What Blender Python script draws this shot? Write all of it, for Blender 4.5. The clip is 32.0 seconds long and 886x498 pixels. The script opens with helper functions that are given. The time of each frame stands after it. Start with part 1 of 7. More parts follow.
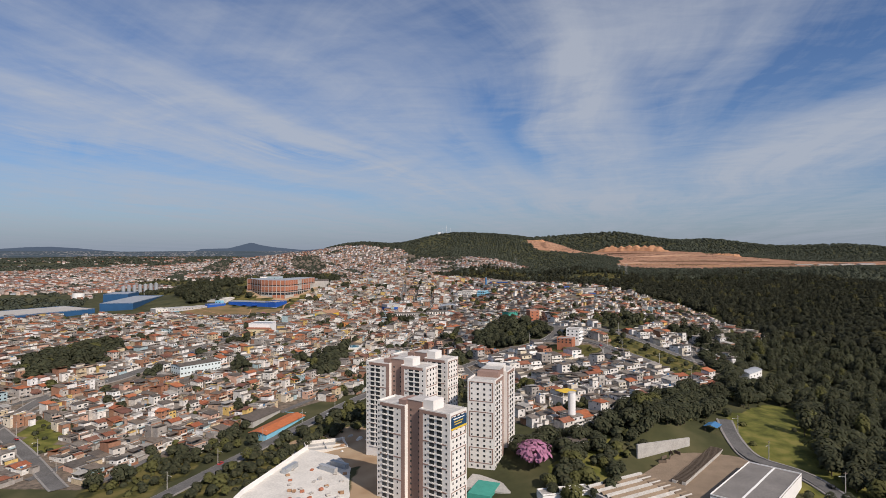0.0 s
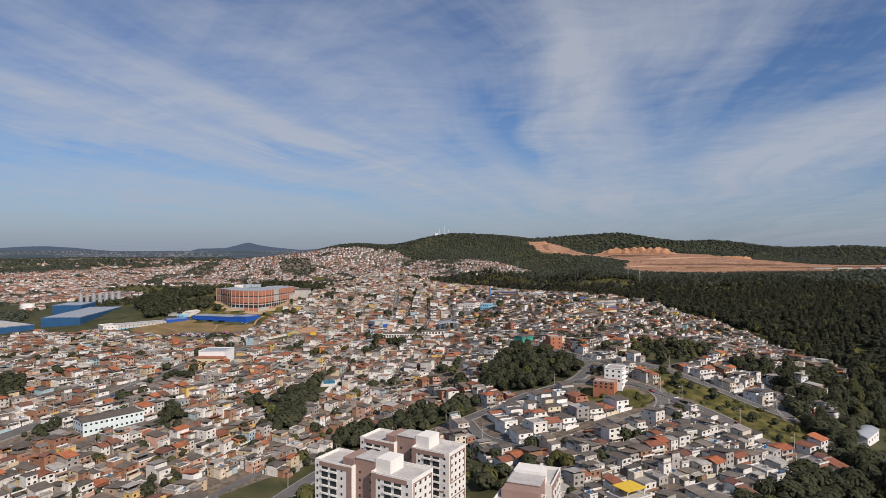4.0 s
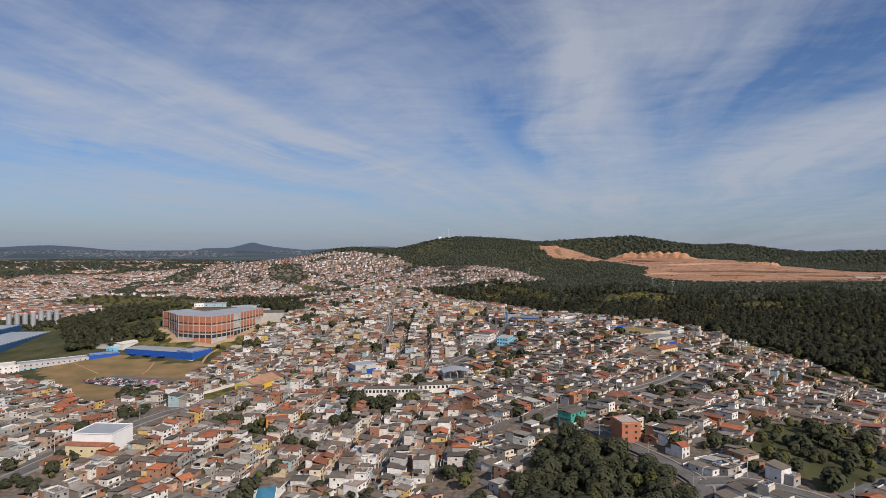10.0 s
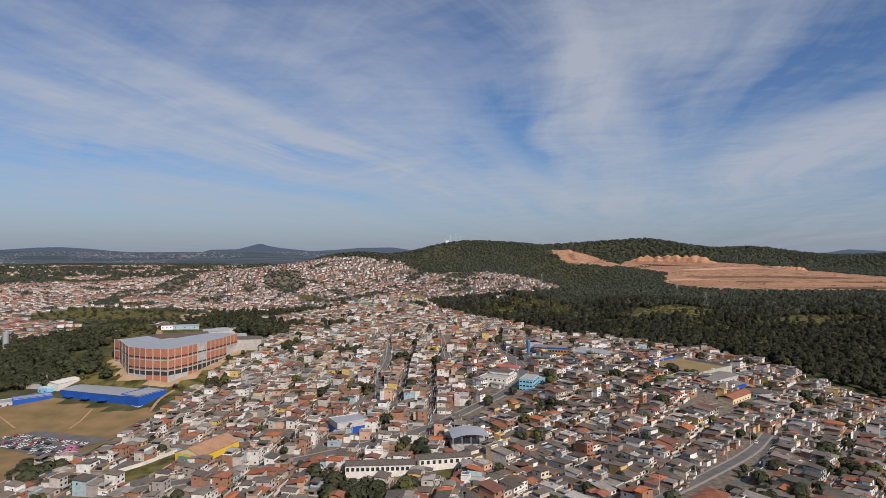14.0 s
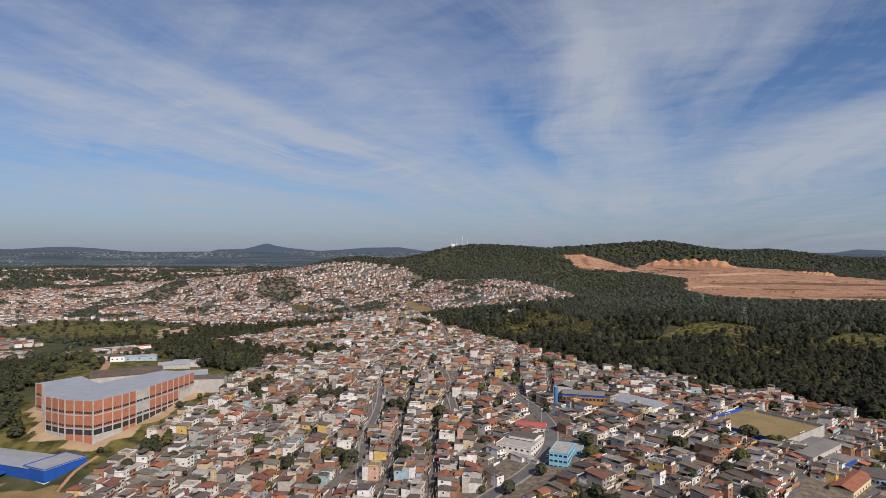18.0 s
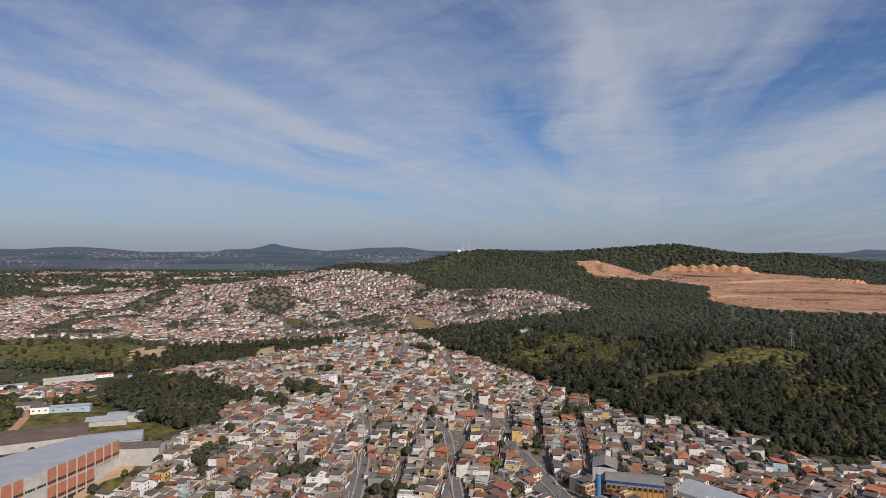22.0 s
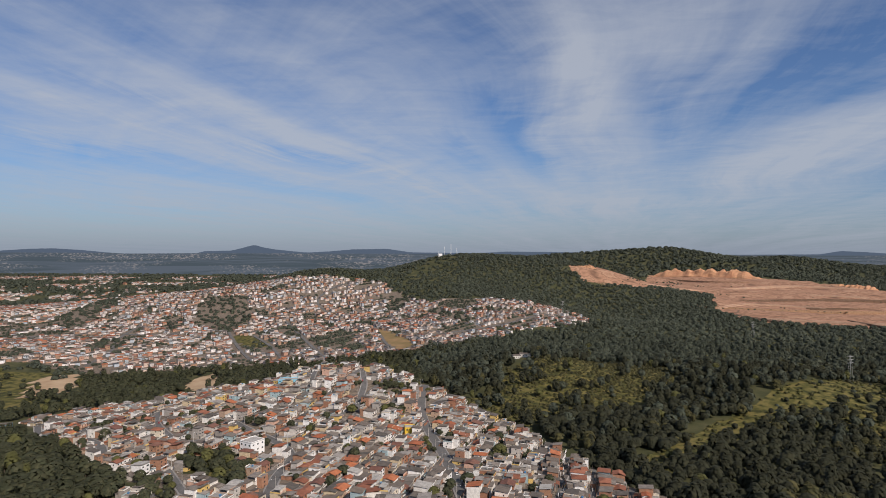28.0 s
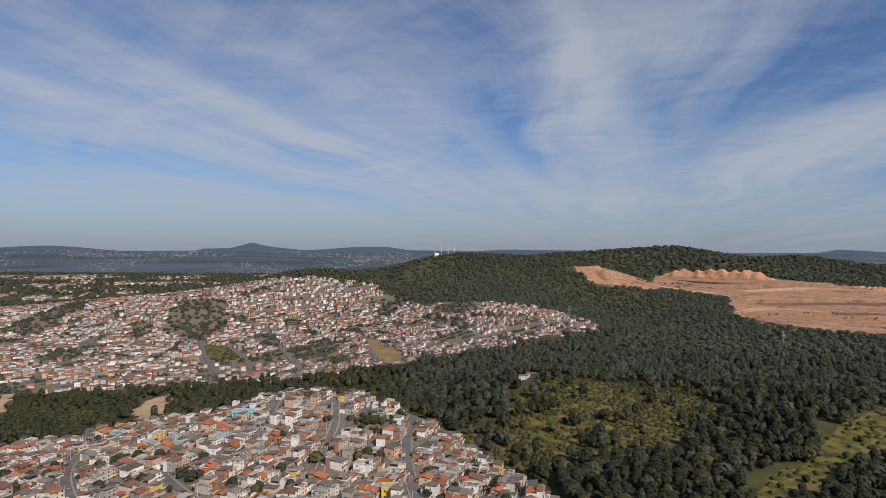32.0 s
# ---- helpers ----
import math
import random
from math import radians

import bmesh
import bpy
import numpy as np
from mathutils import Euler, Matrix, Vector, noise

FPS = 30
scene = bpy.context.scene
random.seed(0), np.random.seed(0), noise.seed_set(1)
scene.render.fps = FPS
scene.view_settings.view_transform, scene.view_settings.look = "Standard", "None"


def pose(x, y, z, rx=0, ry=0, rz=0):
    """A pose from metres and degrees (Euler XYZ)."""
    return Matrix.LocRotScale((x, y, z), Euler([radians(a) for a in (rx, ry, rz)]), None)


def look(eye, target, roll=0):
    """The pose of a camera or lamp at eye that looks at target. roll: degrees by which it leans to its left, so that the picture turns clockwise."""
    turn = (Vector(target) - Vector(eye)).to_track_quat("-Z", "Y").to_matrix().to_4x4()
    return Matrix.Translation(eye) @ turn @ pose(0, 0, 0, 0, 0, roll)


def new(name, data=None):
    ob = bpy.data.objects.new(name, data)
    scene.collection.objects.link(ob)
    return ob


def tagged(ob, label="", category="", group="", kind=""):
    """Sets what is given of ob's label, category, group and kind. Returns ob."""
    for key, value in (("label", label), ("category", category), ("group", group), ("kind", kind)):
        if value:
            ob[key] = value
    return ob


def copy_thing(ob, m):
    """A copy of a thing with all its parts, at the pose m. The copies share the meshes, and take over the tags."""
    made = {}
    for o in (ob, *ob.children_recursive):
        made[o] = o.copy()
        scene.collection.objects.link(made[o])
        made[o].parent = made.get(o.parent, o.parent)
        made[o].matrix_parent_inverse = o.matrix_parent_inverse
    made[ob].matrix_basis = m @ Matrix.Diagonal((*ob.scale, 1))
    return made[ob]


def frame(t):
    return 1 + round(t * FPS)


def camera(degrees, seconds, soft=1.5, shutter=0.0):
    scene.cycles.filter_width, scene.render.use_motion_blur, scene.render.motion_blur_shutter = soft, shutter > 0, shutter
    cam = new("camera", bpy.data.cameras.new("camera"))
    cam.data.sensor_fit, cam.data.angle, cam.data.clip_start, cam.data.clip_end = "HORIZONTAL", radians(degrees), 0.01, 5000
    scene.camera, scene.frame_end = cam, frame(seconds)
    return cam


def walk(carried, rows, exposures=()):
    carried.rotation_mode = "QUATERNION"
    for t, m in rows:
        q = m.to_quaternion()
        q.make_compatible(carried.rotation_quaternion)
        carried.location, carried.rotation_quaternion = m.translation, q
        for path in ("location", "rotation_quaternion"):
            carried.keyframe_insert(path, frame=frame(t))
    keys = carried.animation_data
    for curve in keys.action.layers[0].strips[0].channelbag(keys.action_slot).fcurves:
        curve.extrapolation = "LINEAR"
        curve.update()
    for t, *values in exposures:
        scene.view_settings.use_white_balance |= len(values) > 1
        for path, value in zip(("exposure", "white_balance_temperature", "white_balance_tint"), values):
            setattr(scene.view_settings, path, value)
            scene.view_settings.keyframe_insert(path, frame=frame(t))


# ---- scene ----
cam = camera(73.0, 32.0, soft=0.7)
PATH = [
    (0, (2.085, -4.329, 118.918), (2.081, -2.329, 118.917), 0.0),
    (3.5, (1.282, 115.862, 126.394), (1.286, 117.862, 126.394), 0.1),
    (5.5, (0.945, 183.569, 130.829), (0.953, 185.569, 130.824), 0.1),
    (6, (0.824, 200.397, 131.854), (0.832, 202.397, 131.85), 0.2),
    (9, (0.098, 296.562, 142.157), (0.097, 298.562, 142.158), 0.3),
    (10, (0.187, 330.54, 144.498), (0.179, 332.54, 144.499), 0.3),
    (13, (-0.951, 429.36, 155.969), (-0.977, 431.36, 155.974), 0.1),
    (14.5, (-1.612, 478.476, 161.781), (-1.645, 480.476, 161.784), 0.2),
    (16.5, (-2.273, 543.64, 171.467), (-2.316, 545.639, 171.467), 0.2),
    (19, (-1.686, 626.176, 182.24), (-1.743, 628.175, 182.245), 0.2),
    (23, (-2.227, 757.865, 202.745), (-2.303, 759.863, 202.748), 0.2),
    (23.8, (-2.626, 784.735, 203.894), (-2.705, 786.733, 203.899), 0.2),
    (24.5, (-2.990, 808.407, 204.302), (-3.072, 810.405, 204.309), 0.2),
    (25, (-3.180, 825.355, 204.401), (-3.243, 827.354, 204.410), 0.1),
    (25.5, (-3.255, 842.299, 204.446), (-3.294, 844.299, 204.455), 0.1),
    (26.6, (-2.559, 879.312, 204.807), (-2.569, 881.312, 204.816), 0.1),
    (27.5, (-1.119, 908.853, 205.912), (-1.13, 910.853, 205.921), 0.1),
    (28, (-0.119, 924.889, 206.959), (-0.132, 926.889, 206.968), 0.2),
    (30, (2.662, 989.879, 210.417), (2.65, 991.879, 210.425), 0.3),
    (32, (5.182, 1054.963, 211.306), (5.174, 1056.963, 211.308), 0.3),
]
walk(cam, [(t, look(eye, target, roll)) for t, eye, target, roll in PATH])

# ---- light ----
SUN_DIR = Vector((0.46, -0.64, 0.64)).normalized()
SUN_EL = math.asin(SUN_DIR.z)
SUN_AZ = math.atan2(SUN_DIR.x, SUN_DIR.y)
scene.view_settings.exposure = 0.0

world = bpy.data.worlds.new("sky")
scene.world = world
world.use_nodes = True
wn, wl = world.node_tree.nodes, world.node_tree.links
wn.clear()
w_out = wn.new("ShaderNodeOutputWorld")
w_bg = wn.new("ShaderNodeBackground")
sky = wn.new("ShaderNodeTexSky")
sky.sky_type = "NISHITA"
sky.sun_disc = False
sky.sun_elevation, sky.sun_rotation = SUN_EL, SUN_AZ
sky.altitude, sky.air_density, sky.dust_density, sky.ozone_density = 750.0, 1.0, 1.2, 2.0
w_co = wn.new("ShaderNodeTexCoord")
w_sep = wn.new("ShaderNodeSeparateXYZ")
wl.new(w_co.outputs["Generated"], w_sep.inputs[0])


def wmath(op, a, b=None, clamp=False):
    n = wn.new("ShaderNodeMath")
    n.operation, n.use_clamp = op, clamp
    for k, v in enumerate((a, b)):
        if v is None:
            continue
        if isinstance(v, (int, float)):
            n.inputs[k].default_value = v
        else:
            wl.new(v, n.inputs[k])
    return n.outputs[0]


def wnoise(u, v, w, scale, detail, rough, distort):
    c = wn.new("ShaderNodeCombineXYZ")
    for k, s in enumerate((u, v, w)):
        if isinstance(s, (int, float)):
            c.inputs[k].default_value = s
        else:
            wl.new(s, c.inputs[k])
    n = wn.new("ShaderNodeTexNoise")
    n.inputs["Scale"].default_value, n.inputs["Detail"].default_value = scale, detail
    n.inputs["Roughness"].default_value, n.inputs["Distortion"].default_value = rough, distort
    wl.new(c.outputs[0], n.inputs["Vector"])
    return n.outputs["Fac"]


# high cirrus in long streaks, on a layer far overhead
w_h = wmath("MAXIMUM", w_sep.outputs[2], 0.0)
w_hz = wmath("ADD", w_h, 0.035)
w_u = wmath("DIVIDE", w_sep.outputs[0], w_hz)
w_v = wmath("DIVIDE", w_sep.outputs[1], w_hz)
warp = wnoise(wmath("MULTIPLY", w_u, 0.5), wmath("MULTIPLY", w_v, 0.35), 3.3, 0.6, 2, 0.5, 0.0)
w_us = wmath("ADD", wmath("ADD", w_u, wmath("MULTIPLY", w_v, -0.30)), wmath("MULTIPLY", warp, 1.5))
streak = wnoise(w_us, wmath("MULTIPLY", w_v, 0.10), 8.1, 1.10, 7, 0.55, 0.25)
fibre = wnoise(w_us, wmath("MULTIPLY", w_v, 0.14), 7.7, 3.4, 8, 0.64, 0.35)
wisp = wnoise(wmath("ADD", w_u, wmath("MULTIPLY", w_v, 0.55)), wmath("MULTIPLY", w_v, 0.45), 4.1, 1.7, 8, 0.62, 0.9)
ripple = wnoise(wmath("MULTIPLY", w_u, 0.45), w_v, 2.2, 5.0, 6, 0.6, 0.8)
# ahead of the path: sideways and upward slopes of the direction
w_y = wmath("MAXIMUM", w_sep.outputs[1], 0.05)
w_px = wmath("DIVIDE", w_sep.outputs[0], w_y)
w_pz = wmath("DIVIDE", w_sep.outputs[2], w_y)
# the banks of cirrus and the clear gaps between them: centre, lean in degrees, half length and width, weight
BANKS = [
    (-0.37, 0.235, -15.5, 0.40, 0.055, 0.46), (-0.30, 0.315, -19, 0.30, 0.05, 0.26), (-0.075, 0.245, -30, 0.15, 0.10, 0.28),
    (0.23, 0.31, -72, 0.16, 0.065, 0.36), (0.53, 0.165, 17, 0.26, 0.05, 0.50), (0.47, 0.36, 10, 0.22, 0.07, 0.20),
    (-0.48, 0.085, -4, 0.34, 0.020, 0.34), (0.13, 0.105, -8, 0.17, 0.028, 0.26), (-0.62, 0.195, -9, 0.20, 0.016, 0.26),
    (-0.75, 0.36, -12, 0.25, 0.06, -0.16), (-0.62, 0.125, -7, 0.22, 0.010, 0.22), (0.28, 0.085, 3, 0.2, 0.012, 0.18),
    (0.09, 0.215, -50, 0.065, 0.040, -0.44), (-0.23, 0.148, -12, 0.11, 0.010, -0.46), (-0.70, 0.165, -6, 0.20, 0.022, -0.36),
    (0.34, 0.24, -60, 0.075, 0.040, -0.34), (0.70, 0.34, 30, 0.15, 0.065, -0.36), (0.06, 0.34, -30, 0.09, 0.03, -0.12),
    (-0.56, 0.265, -14, 0.16, 0.014, -0.26), (0.14, 0.150, -40, 0.05, 0.022, -0.34), (0.62, 0.235, 20, 0.20, 0.022, -0.26),
    (-0.22, 0.38, -18, 0.28, 0.06, 0.22), (0.72, 0.13, 10, 0.14, 0.014, -0.2), (0.02, 0.16, -35, 0.05, 0.02, -0.3),
]
shape = wmath("MULTIPLY", wmath("SUBTRACT", warp, 0.5), 0.2)
w_jx = wmath("ADD", w_px, wmath("MULTIPLY", wmath("SUBTRACT", wisp, 0.5), 0.10))
w_jz = wmath("ADD", w_pz, wmath("MULTIPLY", wmath("SUBTRACT", fibre, 0.5), 0.07))
for bx, bz, lean, half, wide, weight in BANKS:
    ca, sa = math.cos(radians(lean)), math.sin(radians(lean))
    dx, dz = wmath("SUBTRACT", w_jx, bx), wmath("SUBTRACT", w_jz, bz)
    along = wmath("ADD", wmath("MULTIPLY", dx, ca / half), wmath("MULTIPLY", dz, sa / half))
    across = wmath("ADD", wmath("MULTIPLY", dx, -sa / wide), wmath("MULTIPLY", dz, ca / wide))
    r2 = wmath("ADD", wmath("MULTIPLY", along, along), wmath("MULTIPLY", across, across))
    shape = wmath("ADD", shape, wmath("MULTIPLY", wmath("EXPONENT", wmath("MULTIPLY", r2, -1.0)), weight))
grain = wmath("ADD", wmath("ADD", wmath("MULTIPLY", wmath("SUBTRACT", streak, 0.5), 1.5), wmath("MULTIPLY", wmath("SUBTRACT", fibre, 0.5), 0.7)), wmath("ADD", wmath("MULTIPLY", wmath("SUBTRACT", wisp, 0.5), 0.7), wmath("MULTIPLY", wmath("SUBTRACT", ripple, 0.5), 0.45)))
c_mask = wmath("ADD", wmath("ADD", wmath("MULTIPLY", grain, 1.05), shape), 0.40, True)
c_mask = wmath("MULTIPLY", c_mask, 0.80)
hazef = wmath("MULTIPLY", wmath("POWER", wmath("SUBTRACT", 1.0, wmath("MINIMUM", w_h, 1.0)), 15.0), 0.80)


def wblend(fac, a, colour):
    m = wn.new("ShaderNodeMix")
    m.data_type = "RGBA"
    m.inputs[7].default_value = (*colour, 1)
    wl.new(a, m.inputs[6])
    wl.new(fac, m.inputs[0])
    return m.outputs[2]


w_tone = wn.new("ShaderNodeMix")
w_tone.data_type, w_tone.blend_type = "RGBA", "MULTIPLY"
w_tone.inputs[0].default_value = 1.0
w_tone.inputs[7].default_value = (0.56, 0.68, 0.88, 1)
wl.new(sky.outputs[0], w_tone.inputs[6])
w_col = wblend(c_mask, w_tone.outputs[2], (4.6, 4.9, 5.55))
w_col = wblend(hazef, w_col, (2.6, 3.0, 3.8))
# ranges beyond the last ground, ten kilometres off, painted on the sky with blue haze in the colour: skyline as slope
# sideways, slope upward
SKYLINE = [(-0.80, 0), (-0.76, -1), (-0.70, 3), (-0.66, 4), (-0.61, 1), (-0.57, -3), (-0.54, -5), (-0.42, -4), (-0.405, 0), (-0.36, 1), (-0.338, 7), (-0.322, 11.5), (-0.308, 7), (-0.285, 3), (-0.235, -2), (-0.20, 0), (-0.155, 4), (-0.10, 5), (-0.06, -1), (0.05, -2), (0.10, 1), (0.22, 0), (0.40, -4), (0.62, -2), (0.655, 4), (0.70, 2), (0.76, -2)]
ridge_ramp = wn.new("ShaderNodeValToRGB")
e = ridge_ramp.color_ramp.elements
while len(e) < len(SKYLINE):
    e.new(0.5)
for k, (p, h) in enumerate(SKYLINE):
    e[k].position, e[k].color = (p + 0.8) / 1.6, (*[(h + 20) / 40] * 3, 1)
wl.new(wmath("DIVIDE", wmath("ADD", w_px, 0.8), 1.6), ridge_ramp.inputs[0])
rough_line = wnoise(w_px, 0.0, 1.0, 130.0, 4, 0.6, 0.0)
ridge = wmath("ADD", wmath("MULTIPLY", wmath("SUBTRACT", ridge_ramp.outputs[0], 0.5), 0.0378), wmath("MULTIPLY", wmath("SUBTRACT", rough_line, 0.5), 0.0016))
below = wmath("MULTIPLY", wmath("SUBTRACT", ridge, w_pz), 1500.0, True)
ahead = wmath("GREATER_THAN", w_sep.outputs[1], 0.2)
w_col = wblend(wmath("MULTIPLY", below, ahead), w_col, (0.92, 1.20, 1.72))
# towns and woods of the far plain under the skyline, painted with haze in their tones
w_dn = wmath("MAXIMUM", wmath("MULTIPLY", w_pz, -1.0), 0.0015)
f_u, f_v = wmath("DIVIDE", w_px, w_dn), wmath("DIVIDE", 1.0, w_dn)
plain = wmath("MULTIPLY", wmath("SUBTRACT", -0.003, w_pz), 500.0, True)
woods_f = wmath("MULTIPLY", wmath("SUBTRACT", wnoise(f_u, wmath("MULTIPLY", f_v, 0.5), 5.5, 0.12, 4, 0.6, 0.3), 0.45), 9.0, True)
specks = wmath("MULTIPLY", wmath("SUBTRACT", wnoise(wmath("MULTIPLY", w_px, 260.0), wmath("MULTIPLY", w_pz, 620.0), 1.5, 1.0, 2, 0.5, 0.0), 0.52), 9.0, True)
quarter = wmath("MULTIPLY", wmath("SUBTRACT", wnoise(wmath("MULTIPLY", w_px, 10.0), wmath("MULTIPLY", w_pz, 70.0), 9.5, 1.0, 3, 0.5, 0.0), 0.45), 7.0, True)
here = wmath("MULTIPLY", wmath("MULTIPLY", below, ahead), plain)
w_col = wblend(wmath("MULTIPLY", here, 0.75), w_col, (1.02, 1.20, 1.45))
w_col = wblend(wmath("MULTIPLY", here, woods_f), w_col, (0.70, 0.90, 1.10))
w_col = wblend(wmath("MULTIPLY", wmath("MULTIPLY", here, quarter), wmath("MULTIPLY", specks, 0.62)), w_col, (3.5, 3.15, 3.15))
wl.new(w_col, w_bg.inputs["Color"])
w_bg.inputs["Strength"].default_value = 0.10
wl.new(w_bg.outputs[0], w_out.inputs["Surface"])

sun = new("sun", bpy.data.lights.new("sun", "SUN"))
sun.data.energy, sun.data.angle, sun.data.color = 4.6, radians(0.55), (1.0, 0.885, 0.785)
sun.matrix_world = look(SUN_DIR * 900, (0, 0, 0))

# ---- materials ----
MATS = {}


def mat(name, colour, rough=0.85, vary=0.18, scale=0.35, fine=3.0, bump=0.0, metal=0.0, random=None, palette=None, tint=None, second=None, spec=0.3):
    """A surface with variation at two scales. palette: colours picked per piece ("object" or "island"); second: a patch colour."""
    m = bpy.data.materials.new(name)
    m.use_nodes = True
    n, l = m.node_tree.nodes, m.node_tree.links
    b = n["Principled BSDF"]
    b.inputs["Roughness"].default_value, b.inputs["Metallic"].default_value = rough, metal
    b.inputs["Specular IOR Level"].default_value = spec
    co = n.new("ShaderNodeNewGeometry")
    big = n.new("ShaderNodeTexNoise")
    big.inputs["Scale"].default_value, big.inputs["Detail"].default_value = scale, 4
    small = n.new("ShaderNodeTexNoise")
    small.inputs["Scale"].default_value, small.inputs["Detail"].default_value = fine, 3
    for t in (big, small):
        l.new(co.outputs["Position"], t.inputs["Vector"])
    if palette:
        ramp = n.new("ShaderNodeValToRGB")
        ramp.color_ramp.interpolation = "CONSTANT"
        e = ramp.color_ramp.elements
        while len(e) < len(palette):
            e.new(0.5)
        for k, c in enumerate(palette):
            e[k].position, e[k].color = k / len(palette), (*c, 1)
        if random == "object":
            l.new(n.new("ShaderNodeObjectInfo").outputs["Random"], ramp.inputs[0])
        else:
            l.new(co.outputs["Random Per Island"], ramp.inputs[0])
        base = ramp.outputs[0]
    else:
        rgb = n.new("ShaderNodeRGB")
        rgb.outputs[0].default_value = (*colour, 1)
        base = rgb.outputs[0]
    if second:
        mx = n.new("ShaderNodeMix")
        mx.data_type = "RGBA"
        r2 = n.new("ShaderNodeValToRGB")
        r2.color_ramp.elements[0].position, r2.color_ramp.elements[1].position = 0.46, 0.60
        l.new(big.outputs["Fac"], r2.inputs[0])
        l.new(r2.outputs[0], mx.inputs[0])
        l.new(base, mx.inputs[6])
        mx.inputs[7].default_value = (*second, 1)
        base = mx.outputs[2]
    s = n.new("ShaderNodeMath")
    s.operation = "ADD"
    l.new(big.outputs["Fac"], s.inputs[0])
    l.new(small.outputs["Fac"], s.inputs[1])
    mr = n.new("ShaderNodeMapRange")
    mr.inputs[1].default_value, mr.inputs[2].default_value = 0.65, 1.35
    mr.inputs[3].default_value, mr.inputs[4].default_value = 1 - vary * 1.3, 1 + vary
    l.new(s.outputs[0], mr.inputs[0])
    mul = n.new("ShaderNodeVectorMath")
    mul.operation = "SCALE"
    l.new(base, mul.inputs[0])
    l.new(mr.outputs[0], mul.inputs["Scale"])
    l.new(mul.outputs[0], b.inputs["Base Color"])
    if bump:
        bp = n.new("ShaderNodeBump")
        bp.inputs["Strength"].default_value, bp.inputs["Distance"].default_value = 0.6, bump
        l.new(small.outputs["Fac"], bp.inputs["Height"])
        l.new(bp.outputs[0], b.inputs["Normal"])
    MATS[name] = m
    return m


PAINTS = [(0.72, 0.69, 0.64), (0.62, 0.55, 0.44), (0.306, 0.148, 0.090), (0.34, 0.31, 0.28), (0.76, 0.74, 0.71), (0.342, 0.180, 0.112), (0.70, 0.67, 0.62), (0.52, 0.42, 0.28), (0.26, 0.235, 0.21), (0.74, 0.73, 0.71), (0.306, 0.159, 0.101), (0.46, 0.42, 0.38), (0.56, 0.36, 0.27), (0.66, 0.63, 0.58), (0.34, 0.44, 0.46), (0.58, 0.54, 0.49), (0.342, 0.191, 0.123), (0.60, 0.42, 0.15), (0.70, 0.66, 0.60), (0.30, 0.27, 0.24), (0.50, 0.46, 0.41), (0.324, 0.180, 0.112), (0.72, 0.70, 0.67), (0.42, 0.30, 0.22)]
mat("house_paint", (0.5, 0.5, 0.5), 0.9, 0.24, 0.5, 2.5, palette=PAINTS, random="island")
mat("house_white", (0.7, 0.68, 0.65), 0.9, 0.2, 0.5, 2.5, palette=[(0.644, 0.626, 0.600), (0.609, 0.574, 0.522), (0.679, 0.670, 0.652), (0.539, 0.487, 0.400), (0.282, 0.157, 0.097), (0.626, 0.609, 0.583), (0.435, 0.409, 0.383), (0.661, 0.635, 0.592), (0.348, 0.322, 0.296)], random="island")
mat("hillside_paint", (0.5, 0.45, 0.4), 0.9, 0.3, 0.5, 2.5, palette=[(0.590, 0.531, 0.496), (0.329, 0.201, 0.132), (0.472, 0.425, 0.401), (0.673, 0.625, 0.590), (0.350, 0.225, 0.158), (0.330, 0.283, 0.260), (0.531, 0.413, 0.342), (0.696, 0.661, 0.637), (0.413, 0.236, 0.165), (0.531, 0.472, 0.437), (0.472, 0.354, 0.295), (0.378, 0.413, 0.448)], random="island")
mat("roof_tile", (0.38, 0.13, 0.06), 0.85, 0.28, 0.4, 3.0, palette=[(0.34, 0.115, 0.052), (0.21, 0.085, 0.052), (0.40, 0.14, 0.065), (0.16, 0.075, 0.055), (0.27, 0.11, 0.066), (0.22, 0.085, 0.05), (0.30, 0.10, 0.05), (0.18, 0.09, 0.065)], random="island")
mat("roof_fibre", (0.22, 0.20, 0.18), 0.9, 0.30, 0.4, 3.0, palette=[(0.14, 0.117, 0.098), (0.185, 0.16, 0.135), (0.10, 0.087, 0.075), (0.165, 0.135, 0.108), (0.27, 0.245, 0.22), (0.115, 0.097, 0.083), (0.21, 0.18, 0.155), (0.36, 0.34, 0.31), (0.15, 0.122, 0.10)], random="island")
mat("roof_slab", (0.36, 0.34, 0.31), 0.92, 0.30, 0.5, 3.0, palette=[(0.27, 0.25, 0.23), (0.19, 0.178, 0.165), (0.36, 0.34, 0.315), (0.15, 0.14, 0.13), (0.23, 0.20, 0.175)], random="island")
mat("roof_old", (0.13, 0.11, 0.09), 0.92, 0.32, 0.4, 3.0, palette=[(0.094, 0.077, 0.063), (0.127, 0.106, 0.088), (0.077, 0.066, 0.055), (0.149, 0.116, 0.090), (0.110, 0.092, 0.077), (0.221, 0.199, 0.177), (0.132, 0.105, 0.083)], random="island")
mat("dark_glass", (0.035, 0.04, 0.045), 0.18, 0.2, 0.5, 2.0, spec=0.5)
mat("tank_blue", (0.06, 0.18, 0.36), 0.55, 0.1)
mat("tank_grey", (0.34, 0.34, 0.33), 0.8, 0.1)
mat("asphalt", (0.125, 0.12, 0.115), 0.92, 0.28, 0.12, 1.2)
mat("concrete", (0.42, 0.40, 0.37), 0.92, 0.2, 0.2, 1.5)
mat("concrete_pale", (0.62, 0.59, 0.54), 0.92, 0.16, 0.1, 1.0)
mat("kerb", (0.25, 0.235, 0.22), 0.9, 0.15)
